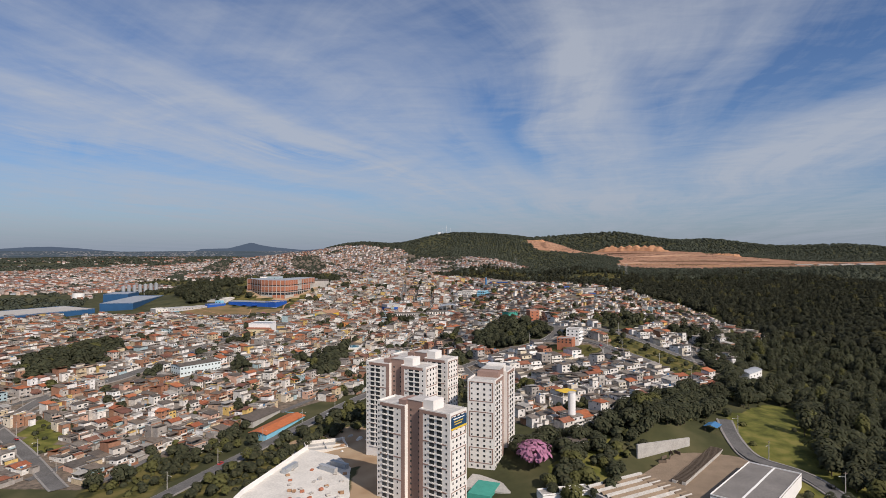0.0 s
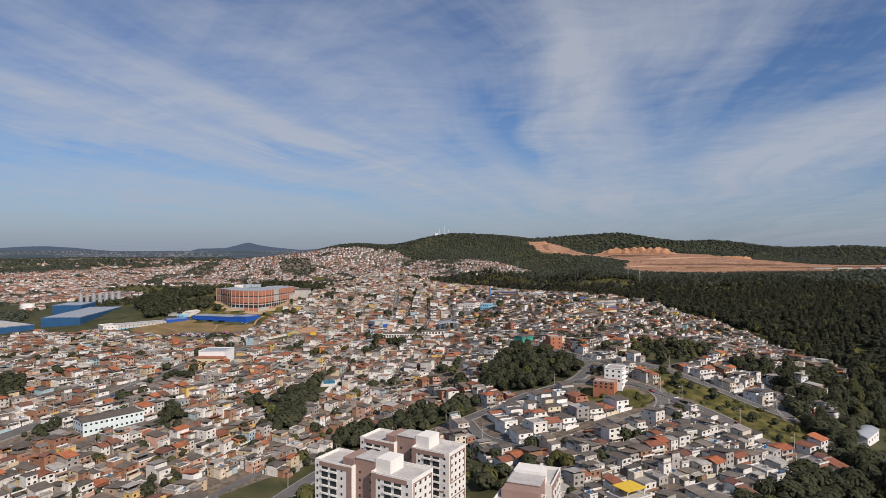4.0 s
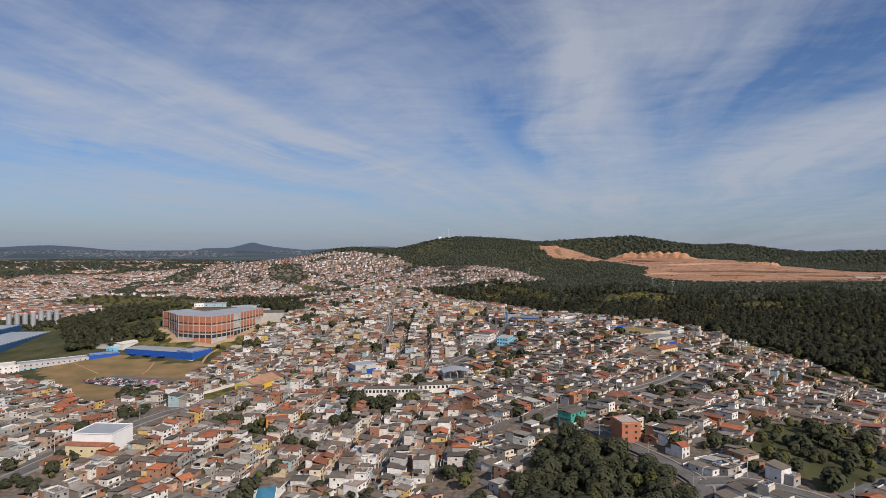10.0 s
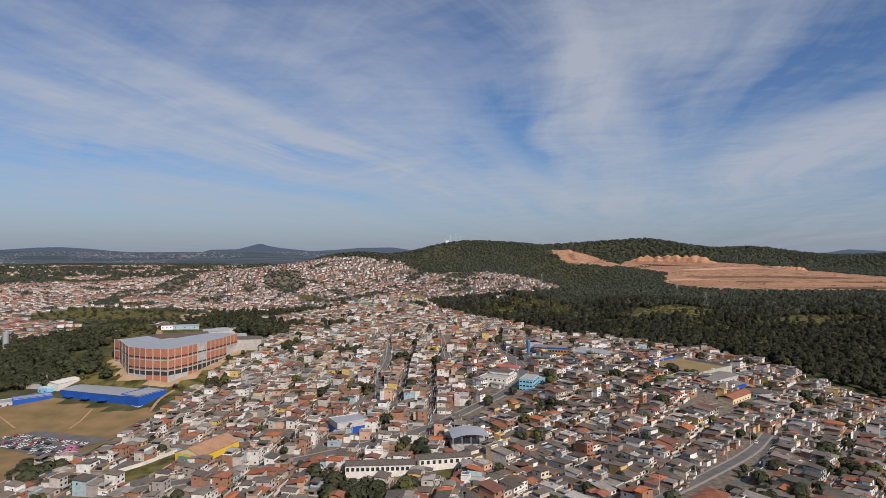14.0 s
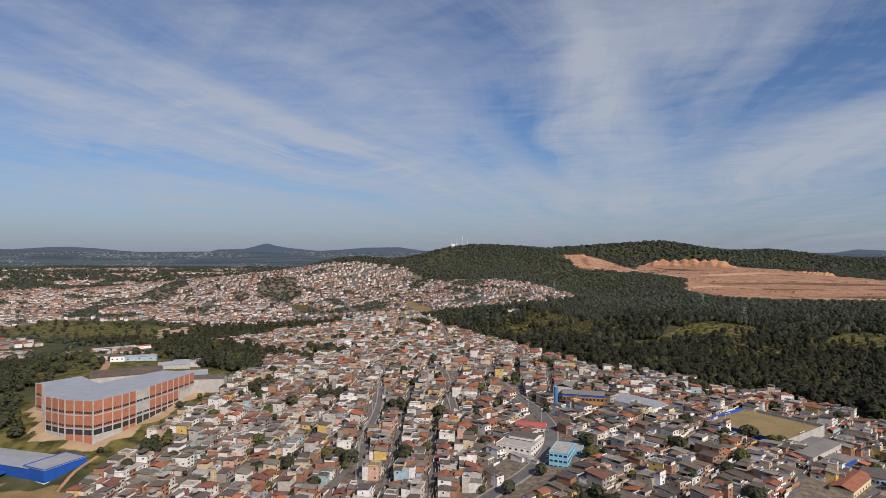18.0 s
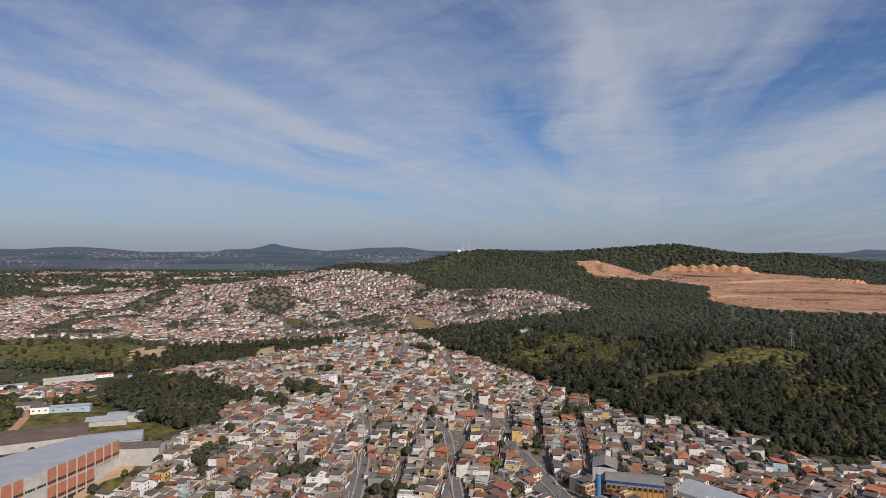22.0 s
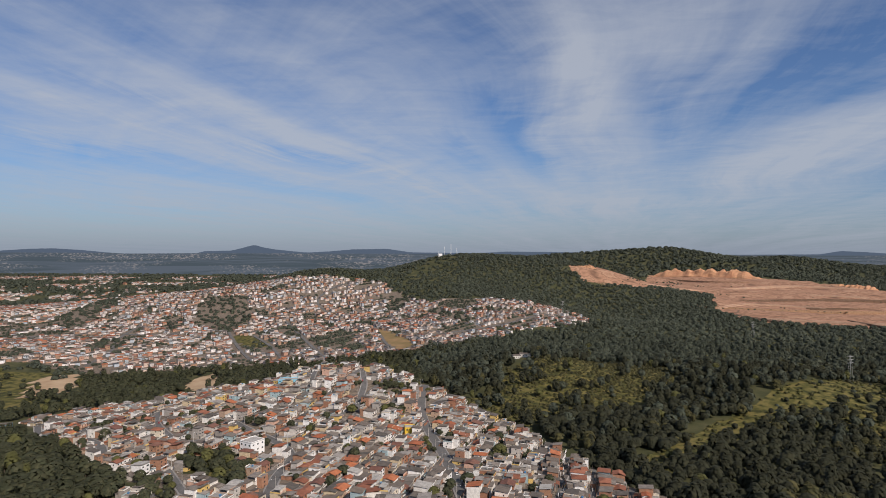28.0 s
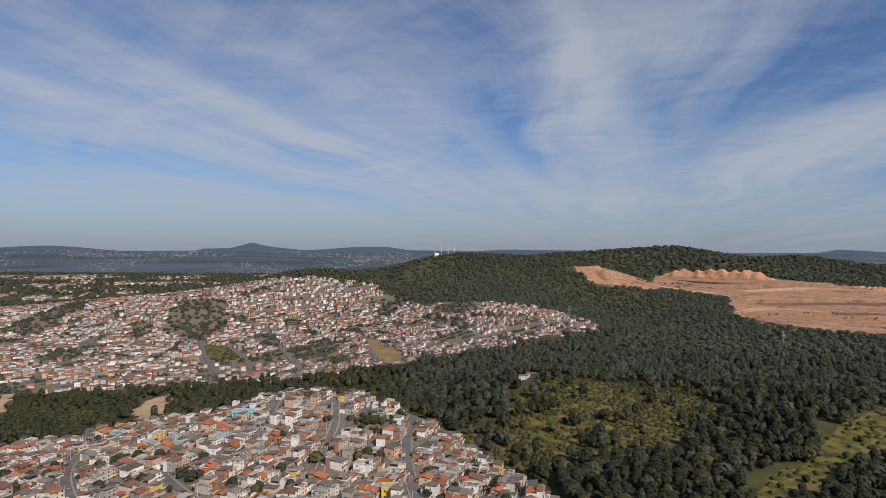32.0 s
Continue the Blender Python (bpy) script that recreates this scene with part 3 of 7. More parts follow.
class Heap:
    """Gathers pieces into one mesh."""

    def __init__(self):
        self.v, self.loops, self.counts, self.m, self.n, self.mats, self.normals = [], [], [], [], 0, [], []

    def add(self, verts, faces, material, m=None, normals=None):
        faces = BOX_OPEN if faces is BOX_F else faces
        if material not in self.mats:
            self.mats.append(material)
        key = id(faces)
        if key not in FLAT:
            FLAT[key] = (faces, np.array([i for f in faces for i in f], np.int32), np.array([len(f) for f in faces], np.int32))
        _, flat, count = FLAT[key]
        verts = np.asarray(verts, float)
        if m is not None:
            r = np.array(m)
            verts = verts @ r[:3, :3].T + r[:3, 3]
            if normals is not None:
                normals = normals @ r[:3, :3].T
        self.normals.append(np.zeros_like(verts) if normals is None else normals / np.linalg.norm(normals, axis=1, keepdims=True))
        self.v.append(verts)
        self.loops.append(flat + self.n)
        self.counts.append(count)
        self.m.append(np.full(len(count), self.mats.index(material), np.int32))
        self.n += len(verts)

    def mesh(self, name):
        me = bpy.data.meshes.new(name)
        v, loops, counts = np.concatenate(self.v), np.concatenate(self.loops), np.concatenate(self.counts)
        me.vertices.add(len(v))
        me.vertices.foreach_set("co", v.astype(np.float32).ravel())
        me.loops.add(len(loops))
        me.loops.foreach_set("vertex_index", loops)
        me.polygons.add(len(counts))
        me.polygons.foreach_set("loop_start", np.r_[0, np.cumsum(counts)[:-1]].astype(np.int32))
        for k in self.mats:
            me.materials.append(MATS[k])
        me.polygons.foreach_set("material_index", np.concatenate(self.m))
        me.polygons.foreach_set("use_smooth", np.zeros(len(counts), bool))
        me.update(calc_edges=True)
        me.validate()
        nor = np.concatenate(self.normals)
        if nor.any():
            me.normals_split_custom_set_from_vertices(nor)
        return me


def box(x0, y0, z0, x1, y1, z1):
    return [(x0, y0, z0), (x1, y0, z0), (x1, y1, z0), (x0, y1, z0), (x0, y0, z1), (x1, y0, z1), (x1, y1, z1), (x0, y1, z1)], BOX_F


def prism(poly, z0, z1):
    n = len(poly)
    v = [(x, y, z0) for x, y in poly] + [(x, y, z1) for x, y in poly]
    f = [tuple(range(n))[::-1], tuple(range(n, 2 * n))] + [(k, (k + 1) % n, n + (k + 1) % n, n + k) for k in range(n)]
    return v, f


def gable(x0, y0, x1, y1, z, rise, over=0.4, along="x", thick=0.16):
    """A two-sided roof with eaves; the ridge runs along x or y."""
    x0, y0, x1, y1 = x0 - over, y0 - over, x1 + over, y1 + over
    if along == "x":
        m = (y0 + y1) / 2
        top = [(x0, y0, z), (x1, y0, z), (x1, m, z + rise), (x0, m, z + rise), (x1, y1, z), (x0, y1, z)]
    else:
        m = (x0 + x1) / 2
        top = [(x0, y1, z), (x0, y0, z), (m, y0, z + rise), (m, y1, z + rise), (x1, y0, z), (x1, y1, z)]
    v = top + [(a, b, c - thick) for a, b, c in top]
    f = [(0, 1, 2, 3), (3, 2, 4, 5), (6, 9, 8, 7), (9, 11, 10, 8), (0, 6, 7, 1), (4, 10, 11, 5), (1, 7, 8, 2), (2, 8, 10, 4), (3, 9, 6, 0), (5, 11, 9, 3)]
    return v, f


def hip(x0, y0, x1, y1, z, rise, over=0.5):
    x0, y0, x1, y1 = x0 - over, y0 - over, x1 + over, y1 + over
    w, d = x1 - x0, y1 - y0
    if w > d:
        a, b = (x0 + d / 2, (y0 + y1) / 2, z + rise), (x1 - d / 2, (y0 + y1) / 2, z + rise)
    else:
        a, b = ((x0 + x1) / 2, y0 + w / 2, z + rise), ((x0 + x1) / 2, y1 - w / 2, z + rise)
    base = [(x0, y0, z), (x1, y0, z), (x1, y1, z), (x0, y1, z)]
    v = base + [(p, q, r - 0.16) for p, q, r in base] + [a, b]
    sides = [(0, 1, 9, 8), (1, 2, 9), (2, 3, 8, 9), (3, 0, 8)] if w > d else [(0, 1, 8), (1, 2, 9, 8), (2, 3, 9), (3, 0, 8, 9)]
    return v, sides + [(7, 6, 5, 4), (0, 4, 5, 1), (1, 5, 6, 2), (2, 6, 7, 3), (3, 7, 4, 0)]


def tube(x, y, z0, z1, r0, r1=None, n=8):
    r1 = r0 if r1 is None else r1
    a = [2 * math.pi * k / n for k in range(n)]
    v = [(x + r0 * math.cos(t), y + r0 * math.sin(t), z0) for t in a] + [(x + r1 * math.cos(t), y + r1 * math.sin(t), z1) for t in a]
    return v, [tuple(range(n))[::-1], tuple(range(n, 2 * n))] + [(k, (k + 1) % n, n + (k + 1) % n, n + k) for k in range(n)]


def part(name, shape, material, parent, label="", m=None):
    """One mesh under a thing; shape: (verts, faces) or a mesh that is shared."""
    me = shape if isinstance(shape, bpy.types.Mesh) else mesh_of(name, *shape, [material])
    ob = new(name, me)
    ob.parent = parent
    if m is not None:
        ob.matrix_basis = m
    return tagged(ob, label) if label else ob


def thing(name, m, label, category, group=""):
    ob = new(name)
    ob.matrix_basis = m
    return tagged(ob, label, category, group)


def structure(name, me, label):
    return tagged(new(name, me), label, kind="structure")


# ---- ground ----
def steps(lo, hi, a, b, fine, grow):
    """Even steps from a to b, growing outside."""
    mid = list(np.arange(a, b + 0.1, fine))
    out, s, x = [], fine, b
    while x < hi:
        s *= grow
        x += min(s, 75)
        out.append(min(x, hi))
    pre, s, x = [], fine, a
    while x > lo:
        s *= grow
        x -= min(s, 75)
        pre.append(max(x, lo))
    return np.array(pre[::-1] + mid + out)


gx = steps(-3600, 3600, -520, 560, 10, 1.06)
gy = steps(-420, 4960, 180, 1900, 10, 1.05)
GX, GY = np.meshgrid(gx, gy)
GZ = height(GX, GY)
nx, ny = len(gx), len(gy)
idx = np.arange(nx * ny).reshape(ny, nx)
gfaces = np.stack([idx[:-1, :-1], idx[:-1, 1:], idx[1:, 1:], idx[1:, :-1]], -1).reshape(-1, 4)
# worked benches and ruts in the quarry
_q = inside(QUARRY, GX, GY)
GZ = GZ + _q * (3.0 * np.sin(GY / 42 + 1.5 * np.sin(GX / 160)) + 2.0 * np.sin(GX / 70 + GY / 95))
gme = bpy.data.meshes.new("ground")
gme.from_pydata(np.stack([GX, GY, GZ], -1).reshape(-1, 3).tolist(), [], gfaces.tolist())
gme.polygons.foreach_set("use_smooth", np.ones(len(gfaces), bool))


def any_in(polys, x, y):
    out = np.zeros(np.shape(x), bool)
    for p in polys:
        out |= inside(p, x, y)
    return out


town = inside(TOWN, GX, GY) | inside(FAR_TOWN, GX, GY) | inside(HAMLET, GX, GY) | inside(WEST_TOWN, GX, GY)
grass = any_in(GREENS + [FARM_GLADE, SIDE_GLADE, SIDE_SCRUB, SCRUB], GX, GY)
dirt = any_in(DIRTS, GX, GY)
quarry = inside(QUARRY, GX, GY)
wood = any_in(WOODS, GX, GY) | (inside(FOREST, GX, GY) & ~quarry)
town &= ~(grass | dirt | wood)
lawn = any_in([GRASS_RIGHT, GRASS_CORNER, LAWN_VALLEY, GRASS_TOWER], GX, GY)
for nm, arr in (("town", town), ("lawn", lawn), ("meadow", grass), ("dirt", dirt), ("dry", any_in([GRASS_BANK, FAR_PLOT], GX, GY)), ("quarry", quarry)):
    at = gme.attributes.new(nm, "FLOAT", "POINT")
    at.data.foreach_set("value", arr.ravel().astype(np.float32))

gm = bpy.data.materials.new("ground")
gm.use_nodes = True
gn, gl = gm.node_tree.nodes, gm.node_tree.links
gb = gn["Principled BSDF"]
gb.inputs["Roughness"].default_value = 0.95
gb.inputs["Specular IOR Level"].default_value = 0.15
g_geo = gn.new("ShaderNodeNewGeometry")


def gnoise(scale, detail=5):
    n = gn.new("ShaderNodeTexNoise")
    n.inputs["Scale"].default_value, n.inputs["Detail"].default_value = scale, detail
    gl.new(g_geo.outputs["Position"], n.inputs["Vector"])
    return n.outputs["Fac"]


def gramp(fac, stops):
    r = gn.new("ShaderNodeValToRGB")
    e = r.color_ramp.elements
    while len(e) < len(stops):
        e.new(0.5)
    for k, (p, c) in enumerate(stops):
        e[k].position, e[k].color = p, (*c, 1)
    gl.new(fac, r.inputs[0])
    return r.outputs[0]


def gmix(fac, a, b):
    m = gn.new("ShaderNodeMix")
    m.data_type = "RGBA"
    for s, k in ((fac, 0), (a, 6), (b, 7)):
        gl.new(s, m.inputs[k])
    return m.outputs[2]


def gmask(attr, noise_out):
    a = gn.new("ShaderNodeAttribute")
    a.attribute_name = attr
    s = gn.new("ShaderNodeMath")
    s.operation = "ADD"
    gl.new(a.outputs["Fac"], s.inputs[0])
    gl.new(noise_out, s.inputs[1])
    r = gn.new("ShaderNodeMapRange")
    r.inputs[1].default_value, r.inputs[2].default_value = 0.93, 1.07
    gl.new(s.outputs[0], r.inputs[0])
    return r.outputs[0]


n_big, n_mid, n_fine, n_tuft = gnoise(0.006), gnoise(0.05), gnoise(0.35, 6), gnoise(0.11, 8)
col = gramp(n_mid, [(0.3, (0.036, 0.040, 0.019)), (0.5, (0.058, 0.060, 0.027)), (0.72, (0.092, 0.085, 0.042))])
col = gmix(gmask("town", n_mid), col, gramp(n_fine, [(0.3, (0.085, 0.070, 0.055)), (0.5, (0.15, 0.122, 0.096)), (0.68, (0.22, 0.172, 0.13))]))
col = gmix(gmask("meadow", n_mid), col, gramp(n_tuft, [(0.36, (0.034, 0.037, 0.014)), (0.5, (0.088, 0.082, 0.024)), (0.62, (0.145, 0.12, 0.042))]))
col = gmix(gmask("dirt", n_mid), col, gramp(n_mid, [(0.3, (0.30, 0.20, 0.12)), (0.65, (0.42, 0.31, 0.20))]))
col = gmix(gmask("dry", n_mid), col, gramp(n_mid, [(0.3, (0.15, 0.115, 0.052)), (0.5, (0.20, 0.14, 0.066)), (0.66, (0.25, 0.165, 0.085))]))
col = gmix(gmask("lawn", n_mid), col, gramp(n_tuft, [(0.36, (0.066, 0.072, 0.018)), (0.5, (0.115, 0.118, 0.028)), (0.64, (0.175, 0.158, 0.046))]))
n_ter = gnoise(0.02, 10)
col = gmix(gmask("quarry", n_mid), col, gramp(n_ter, [(0.30, (0.15, 0.085, 0.055)), (0.42, (0.28, 0.155, 0.098)), (0.49, (0.36, 0.205, 0.13)), (0.54, (0.22, 0.12, 0.075)), (0.61, (0.40, 0.24, 0.155)), (0.72, (0.20, 0.105, 0.062))]))
gl.new(col, gb.inputs["Base Color"])
gme.materials.append(gm)
structure("ground", gme, "hilly ground with town soil, grass slopes, forest floor and a bare quarry")

# ---- roads ----
def ribbon(heap, line, half, lift, material, off=0.0, thick=0.0):
    """A strip draped along a line on the ground; off: sideways from its centre."""
    n = len(line)
    pts = np.array(line)
    d = np.gradient(pts, axis=0)
    d /= np.linalg.norm(d, axis=1, keepdims=True) + 1e-9
    nor = np.stack([-d[:, 1], d[:, 0]], -1)
    a, b = pts + nor * (off - half), pts + nor * (off + half)
    za = np.maximum(height(a[:, 0], a[:, 1]), height(b[:, 0], b[:, 1])) + lift
    v = [(*p, z) for p, z in zip(a, za)] + [(*p, z) for p, z in zip(b, za)]
    f = [(k, k + 1, n + k + 1, n + k) for k in range(n - 1)]
    f = [q[::-1] for q in f]
    if thick:
        v += [(x, y, z - thick) for x, y, z in v]
        m = 2 * n
        f += [(k + 1, k, m + k, m + k + 1) for k in range(n - 1)] + [(n + k, n + k + 1, m + n + k + 1, m + n + k) for k in range(n - 1)]
    heap.add(v, f, material)


for key, (w, line) in LINES.items():
    hp = Heap()
    ribbon(hp, line, w / 2, 0.30, "asphalt", thick=1.5)
    structure("road", hp.mesh("road"), "worn grey asphalt road between rows of houses")
    for side in (-1, 1):
        kb = Heap()
        ribbon(kb, line, 0.6, 0.45, "kerb", off=side * (w / 2 + 0.5), thick=1.6)
        structure("pavement", kb.mesh("pavement"), "pale concrete pavement with a raised kerb along the road")
# dashed centre line of the boulevard
dash = Heap()
bl = spline(ROADS["boulevard"][1], 2.0)
for k in range(0, len(bl) - 3, 5):
    ribbon(dash, bl[k:k + 3], 0.09, 0.36, "white_paint")
structure("road_marking", dash.mesh("road_marking"), "white dashed line painted on the asphalt")

# ---- houses ----
rng = random.Random(7)


def roof_on(r, kind, x0, y0, x1, y1, h):
    """A roof over a block: clay tiles, corrugated sheet or a slab with its parapets."""
    w, d = x1 - x0, y1 - y0
    if kind == "tile":
        if r.random() < 0.25 and min(w, d) > 4:
            return [("roof", hip(x0, y0, x1, y1, h + 0.1, min(w, d) * 0.2, 0.55), "roof_tile")]
        if r.random() < 0.3:
            v, f = box(x0 - 0.4, y0 - 0.5, h + 0.08, x1 + 0.4, y1 + 0.4, h + 0.26)
            return [("roof", ([(a, b, c + 0.24 * (b - y0)) for a, b, c in v], f), "roof_tile")]
        along = "x" if r.random() < 0.6 else "y"
        return [("roof", gable(x0, y0, x1, y1, h + 0.1, (d if along == "x" else w) * 0.18, 0.55, along), "roof_tile")]
    if kind == "fibre":
        k = r.random()
        if k < 0.4:
            return [("roof", gable(x0, y0, x1, y1, h + 0.1, 0.6, 0.35, "x" if r.random() < 0.5 else "y", 0.12), "roof_fibre")]
        v, f = box(x0 - 0.35, y0 - 0.45, h + 0.1, x1 + 0.35, y1 + 0.35, h + 0.22)
        s = 0.12 if k < 0.7 else -0.12
        return [("roof", ([(a, b, c + s * (b - y0 - (d if s < 0 else 0))) for a, b, c in v], f), "roof_fibre")]
    t, p, out = 0.18, r.uniform(0.4, 1.0), []
    out.append(("roof", box(x0 - 0.15, y0 - 0.15, h, x1 + 0.15, y1 + 0.15, h + 0.16), "roof_slab"))
    for q in ((x0, y0, x1, y0 + t), (x0, y1 - t, x1, y1), (x0, y0 + t, x0 + t, y1 - t), (x1 - t, y0 + t, x1, y1 - t)):
        out.append(("parapet", box(q[0], q[1], h + 0.16, q[2], q[3], h + 0.16 + p), "wall"))
    if r.random() < 0.4 and w > 3 and d > 3:
        a = y0 + d * r.uniform(0.1, 0.4)
        out.append(("canopy", box(x0 - 0.2, a, h + 2.6, x1 + 0.2, y1 + 0.2, h + 2.72), "roof_fibre"))
        for px in (x0 + 0.1, x1 - 0.3):
            out.append(("canopy_post", box(px, a + 0.2, h + 0.16, px + 0.2, a + 0.4, h + 2.6), "roof_slab"))
        out.append(("canopy_wall", box(x0 + 0.2, y1 - 0.35, h + 0.16, x1 - 0.2, y1 - 0.2, h + 2.6), "wall"))
    elif r.random() < 0.6:
        tx, ty = r.uniform(x0 + 1.1, x1 - 1.1), r.uniform(y0 + 1.2, y1 - 1.2)
        out.append(("water_tank", tube(tx, ty, h + 0.16, h + 1.2, 0.65, 0.75, 8), "tank_blue" if r.random() < 0.6 else "tank_grey"))
    return out


def house_shape(r, kind, w, d, storeys):
    """Pieces of a small house: (part name, (verts, faces), material). Front at y = 0, the ground at z = 0."""
    st = 2.75
    h = storeys * st + r.uniform(-0.1, 0.3)
    x0, x1 = -w / 2, w / 2
    d1 = d * r.uniform(0.50, 0.72)
    out = [("wall", box(x0, 0, -4.0, x1, d1, h), "wall")] + roof_on(r, kind, x0, 0, x1, d1, h)
    # the rear block, built later and to another height
    h2 = max(2.5, h + r.choice((-2.75, -2.75, -0.6, -0.4, -1.2, 2.4 if storeys < 3 else -2.0)))
    cut = r.uniform(0, 0.35) * w
    xa, xb = (x0 + cut, x1) if r.random() < 0.5 else (x0, x1 - cut)
    out.append(("rear_wall", box(xa, d1 + 0.01, -4.0, xb, d, h2), "wall"))
    rear = roof_on(r, r.choice(("fibre", "fibre", "slab", kind)), xa, d1 + 0.4, xb, d, h2)
    out += [("rear_" + p if p == "roof" else p, s, m) for p, s, m in rear]
    # the yard behind
    if r.random() < 0.6:
        a, b = r.uniform(1.8, 3.6), r.uniform(2.2, 2.9)
        xc = r.uniform(x0, x0 + w * 0.45)
        out.append(("annex", box(xc, d + 0.45, -4.0, xc + w * 0.5, d + 0.45 + a, b), "wall"))
        v, f = box(xc - 0.2, d + 0.3, b, xc + w * 0.5 + 0.2, d + 0.65 + a, b + 0.12)
        out.append(("annex_roof", ([(p, q, s + 0.4 * (q - d) / a) for p, q, s in v], f), "roof_fibre"))
    n = 2 if w > 4.5 else 1
    for s in range(storeys):
        z = s * st + 0.95
        for k in range(n):
            cx = x0 + w * (k + 0.5) / n
            if s == 0 and k == 0:
                out.append(("door", box(cx - 1.1, -0.09, 0.0, cx + 1.1, 0.05, 2.2), "door"))
            else:
                ww = r.uniform(0.55, 0.85)
                out.append(("window", box(cx - ww, -0.07, z, cx + ww, 0.05, z + 1.15), "dark_glass"))
        for sx, e in ((x0, -1), (x1, 1)):
            if r.random() < 0.55:
                cy = d1 * r.uniform(0.3, 0.7)
                a, b = (sx - 0.07, sx + 0.05) if e < 0 else (sx - 0.05, sx + 0.07)
                out.append(("window", box(a, cy - 0.5, z, b, cy + 0.5, z + 1.0), "dark_glass"))
    for z in np.arange(0.95, h2 - 1.2, st):
        cx = (xa + xb) / 2 + r.uniform(-0.8, 0.8)
        out.append(("window", box(cx - 0.55, d - 0.05, z, cx + 0.55, d + 0.07, z + 1.05), "dark_glass"))
    # veranda in front: a slab on posts, a rail wall, and often a lean-to
    if storeys > 1 and r.random() < 0.55:
        e = r.uniform(1.1, 1.9)
        out.append(("balcony", box(x0, -e, st - 0.1, x1, -0.1, st + 0.06), "roof_slab"))
        out.append(("balcony_wall", box(x0, -e, st + 0.06, x1, -e + 0.14, st + 0.95), "wall"))
        for px in (x0 + 0.05, x1 - 0.25):
            out.append(("post", box(px, -e + 0.02, -2.0, px + 0.2, -e + 0.2, st - 0.1), "wall"))
    elif r.random() < 0.55:
        e = r.uniform(2.0, 3.2)
        v, f = box(x0 + 0.1, -e, 2.25, x1 - w * r.uniform(0, 0.4), -0.1, 2.36)
        out.append(("porch_roof", ([(a, b, c + 0.10 * (b + e)) for a, b, c in v], f), r.choice(("roof_fibre", "roof_fibre", "roof_tile"))))
        out.append(("post", box(x0 + 0.15, -e + 0.05, -2.0, x0 + 0.33, -e + 0.23, 2.25), "wall"))
    if r.random() < 0.7:
        out.append(("yard_wall", box(x0, -3.3, -2.5, x1, -3.15, 1.6 + r.uniform(0, 0.6)), "wall"))
    return out


mat("door_metal", (0.22, 0.20, 0.18), 0.6, 0.2, palette=[(0.30, 0.29, 0.28), (0.13, 0.10, 0.08), (0.45, 0.44, 0.43), (0.10, 0.16, 0.20)], random="object")
WALLS = [("white", (0.76, 0.74, 0.71)), ("cream", (0.64, 0.56, 0.42)), ("off-white", (0.70, 0.67, 0.62)), ("bare red brick", (0.35, 0.15, 0.09)), ("grey rendered", (0.34, 0.31, 0.285)), ("pale grey", (0.50, 0.48, 0.46)), ("bare brick", (0.39, 0.185, 0.115)), ("salmon", (0.52, 0.31, 0.23)), ("pale blue", (0.34, 0.44, 0.49)), ("yellow ochre", (0.60, 0.40, 0.14))]
for nm, c in WALLS:
    mat("wall_" + nm.replace(" ", "_"), c, 0.9, 0.2, 0.35, 2.5, second=tuple(v * 0.72 for v in c) if nm in ("grey rendered", "pale grey", "bare brick") else None)
ROOFS = {"tile": "orange clay tile roof", "fibre": "grey corrugated roof", "slab": "flat concrete roof terrace"}
KINDS = ["fibre"] * 10 + ["slab"] * 4 + ["tile"] * 4


def house_spec(r, storeys=(0.40, 0.48, 0.12), deep=0.0):
    kind = r.choice(KINDS)
    return kind, r.uniform(5.6, 9.2), r.uniform(10.0, 14.0) + deep, r.choices([1, 2, 3], storeys)[0]


# named buildings keep their plots free: centre x, y, radius
PLOTS = [(20, 262, 40), (30, 330, 34), (-25, 350, 34), (0, 365, 34), (-221, 534, 20), (-118, 425, 30), (-112, 465, 22), (10, 868, 15), (-45, 829, 14), (-28, 832, 12), (-60, 828, 10), (-6, 838, 14), (66, 986, 14), (41, 1006, 17), (52, 1046, 13), (147, 1086, 16), (135, 1076, 12), (103, 1097, 17), (-167, 868, 24), (224, 1043, 42), (235, 990, 16), (228, 944, 13), (212, 930, 12), (243, 958, 12), (-212, 704, 18), (-300, 1080, 62), (-330, 1000, 60), (-300, 905, 50), (-158, 1412, 13), (-178, 1622, 20), (-33, 1463, 9), (0, 1238, 12), (118, 545, 10), (-97, 657, 16), (78, 1084, 6), (-130, 905, 14), (125, 285, 62), (72, 322, 12)]


def road_gap(x, y):
    """How far points are from the nearest road's edge."""
    x, y = np.asarray(x, float), np.asarray(y, float)
    out = np.full(x.shape, 1e9)
    for k in range(0, len(x), 2000):
        d = np.hypot(ROAD_XY[:, 0] - x[k:k + 2000, None], ROAD_XY[:, 1] - y[k:k + 2000, None]) - ROAD_W / 2
        out[k:k + 2000] = d.min(1)
    return out


def clear_of(x, y, gap):
    """Whether lots are clear of roads, greens and named buildings."""
    ok = ~any_in(WOODS + GREENS + DIRTS, x, y)
    for a, b, r in PLOTS:
        ok &= (x - a) ** 2 + (y - b) ** 2 > r**2
    return ok & (road_gap(x, y) > gap)


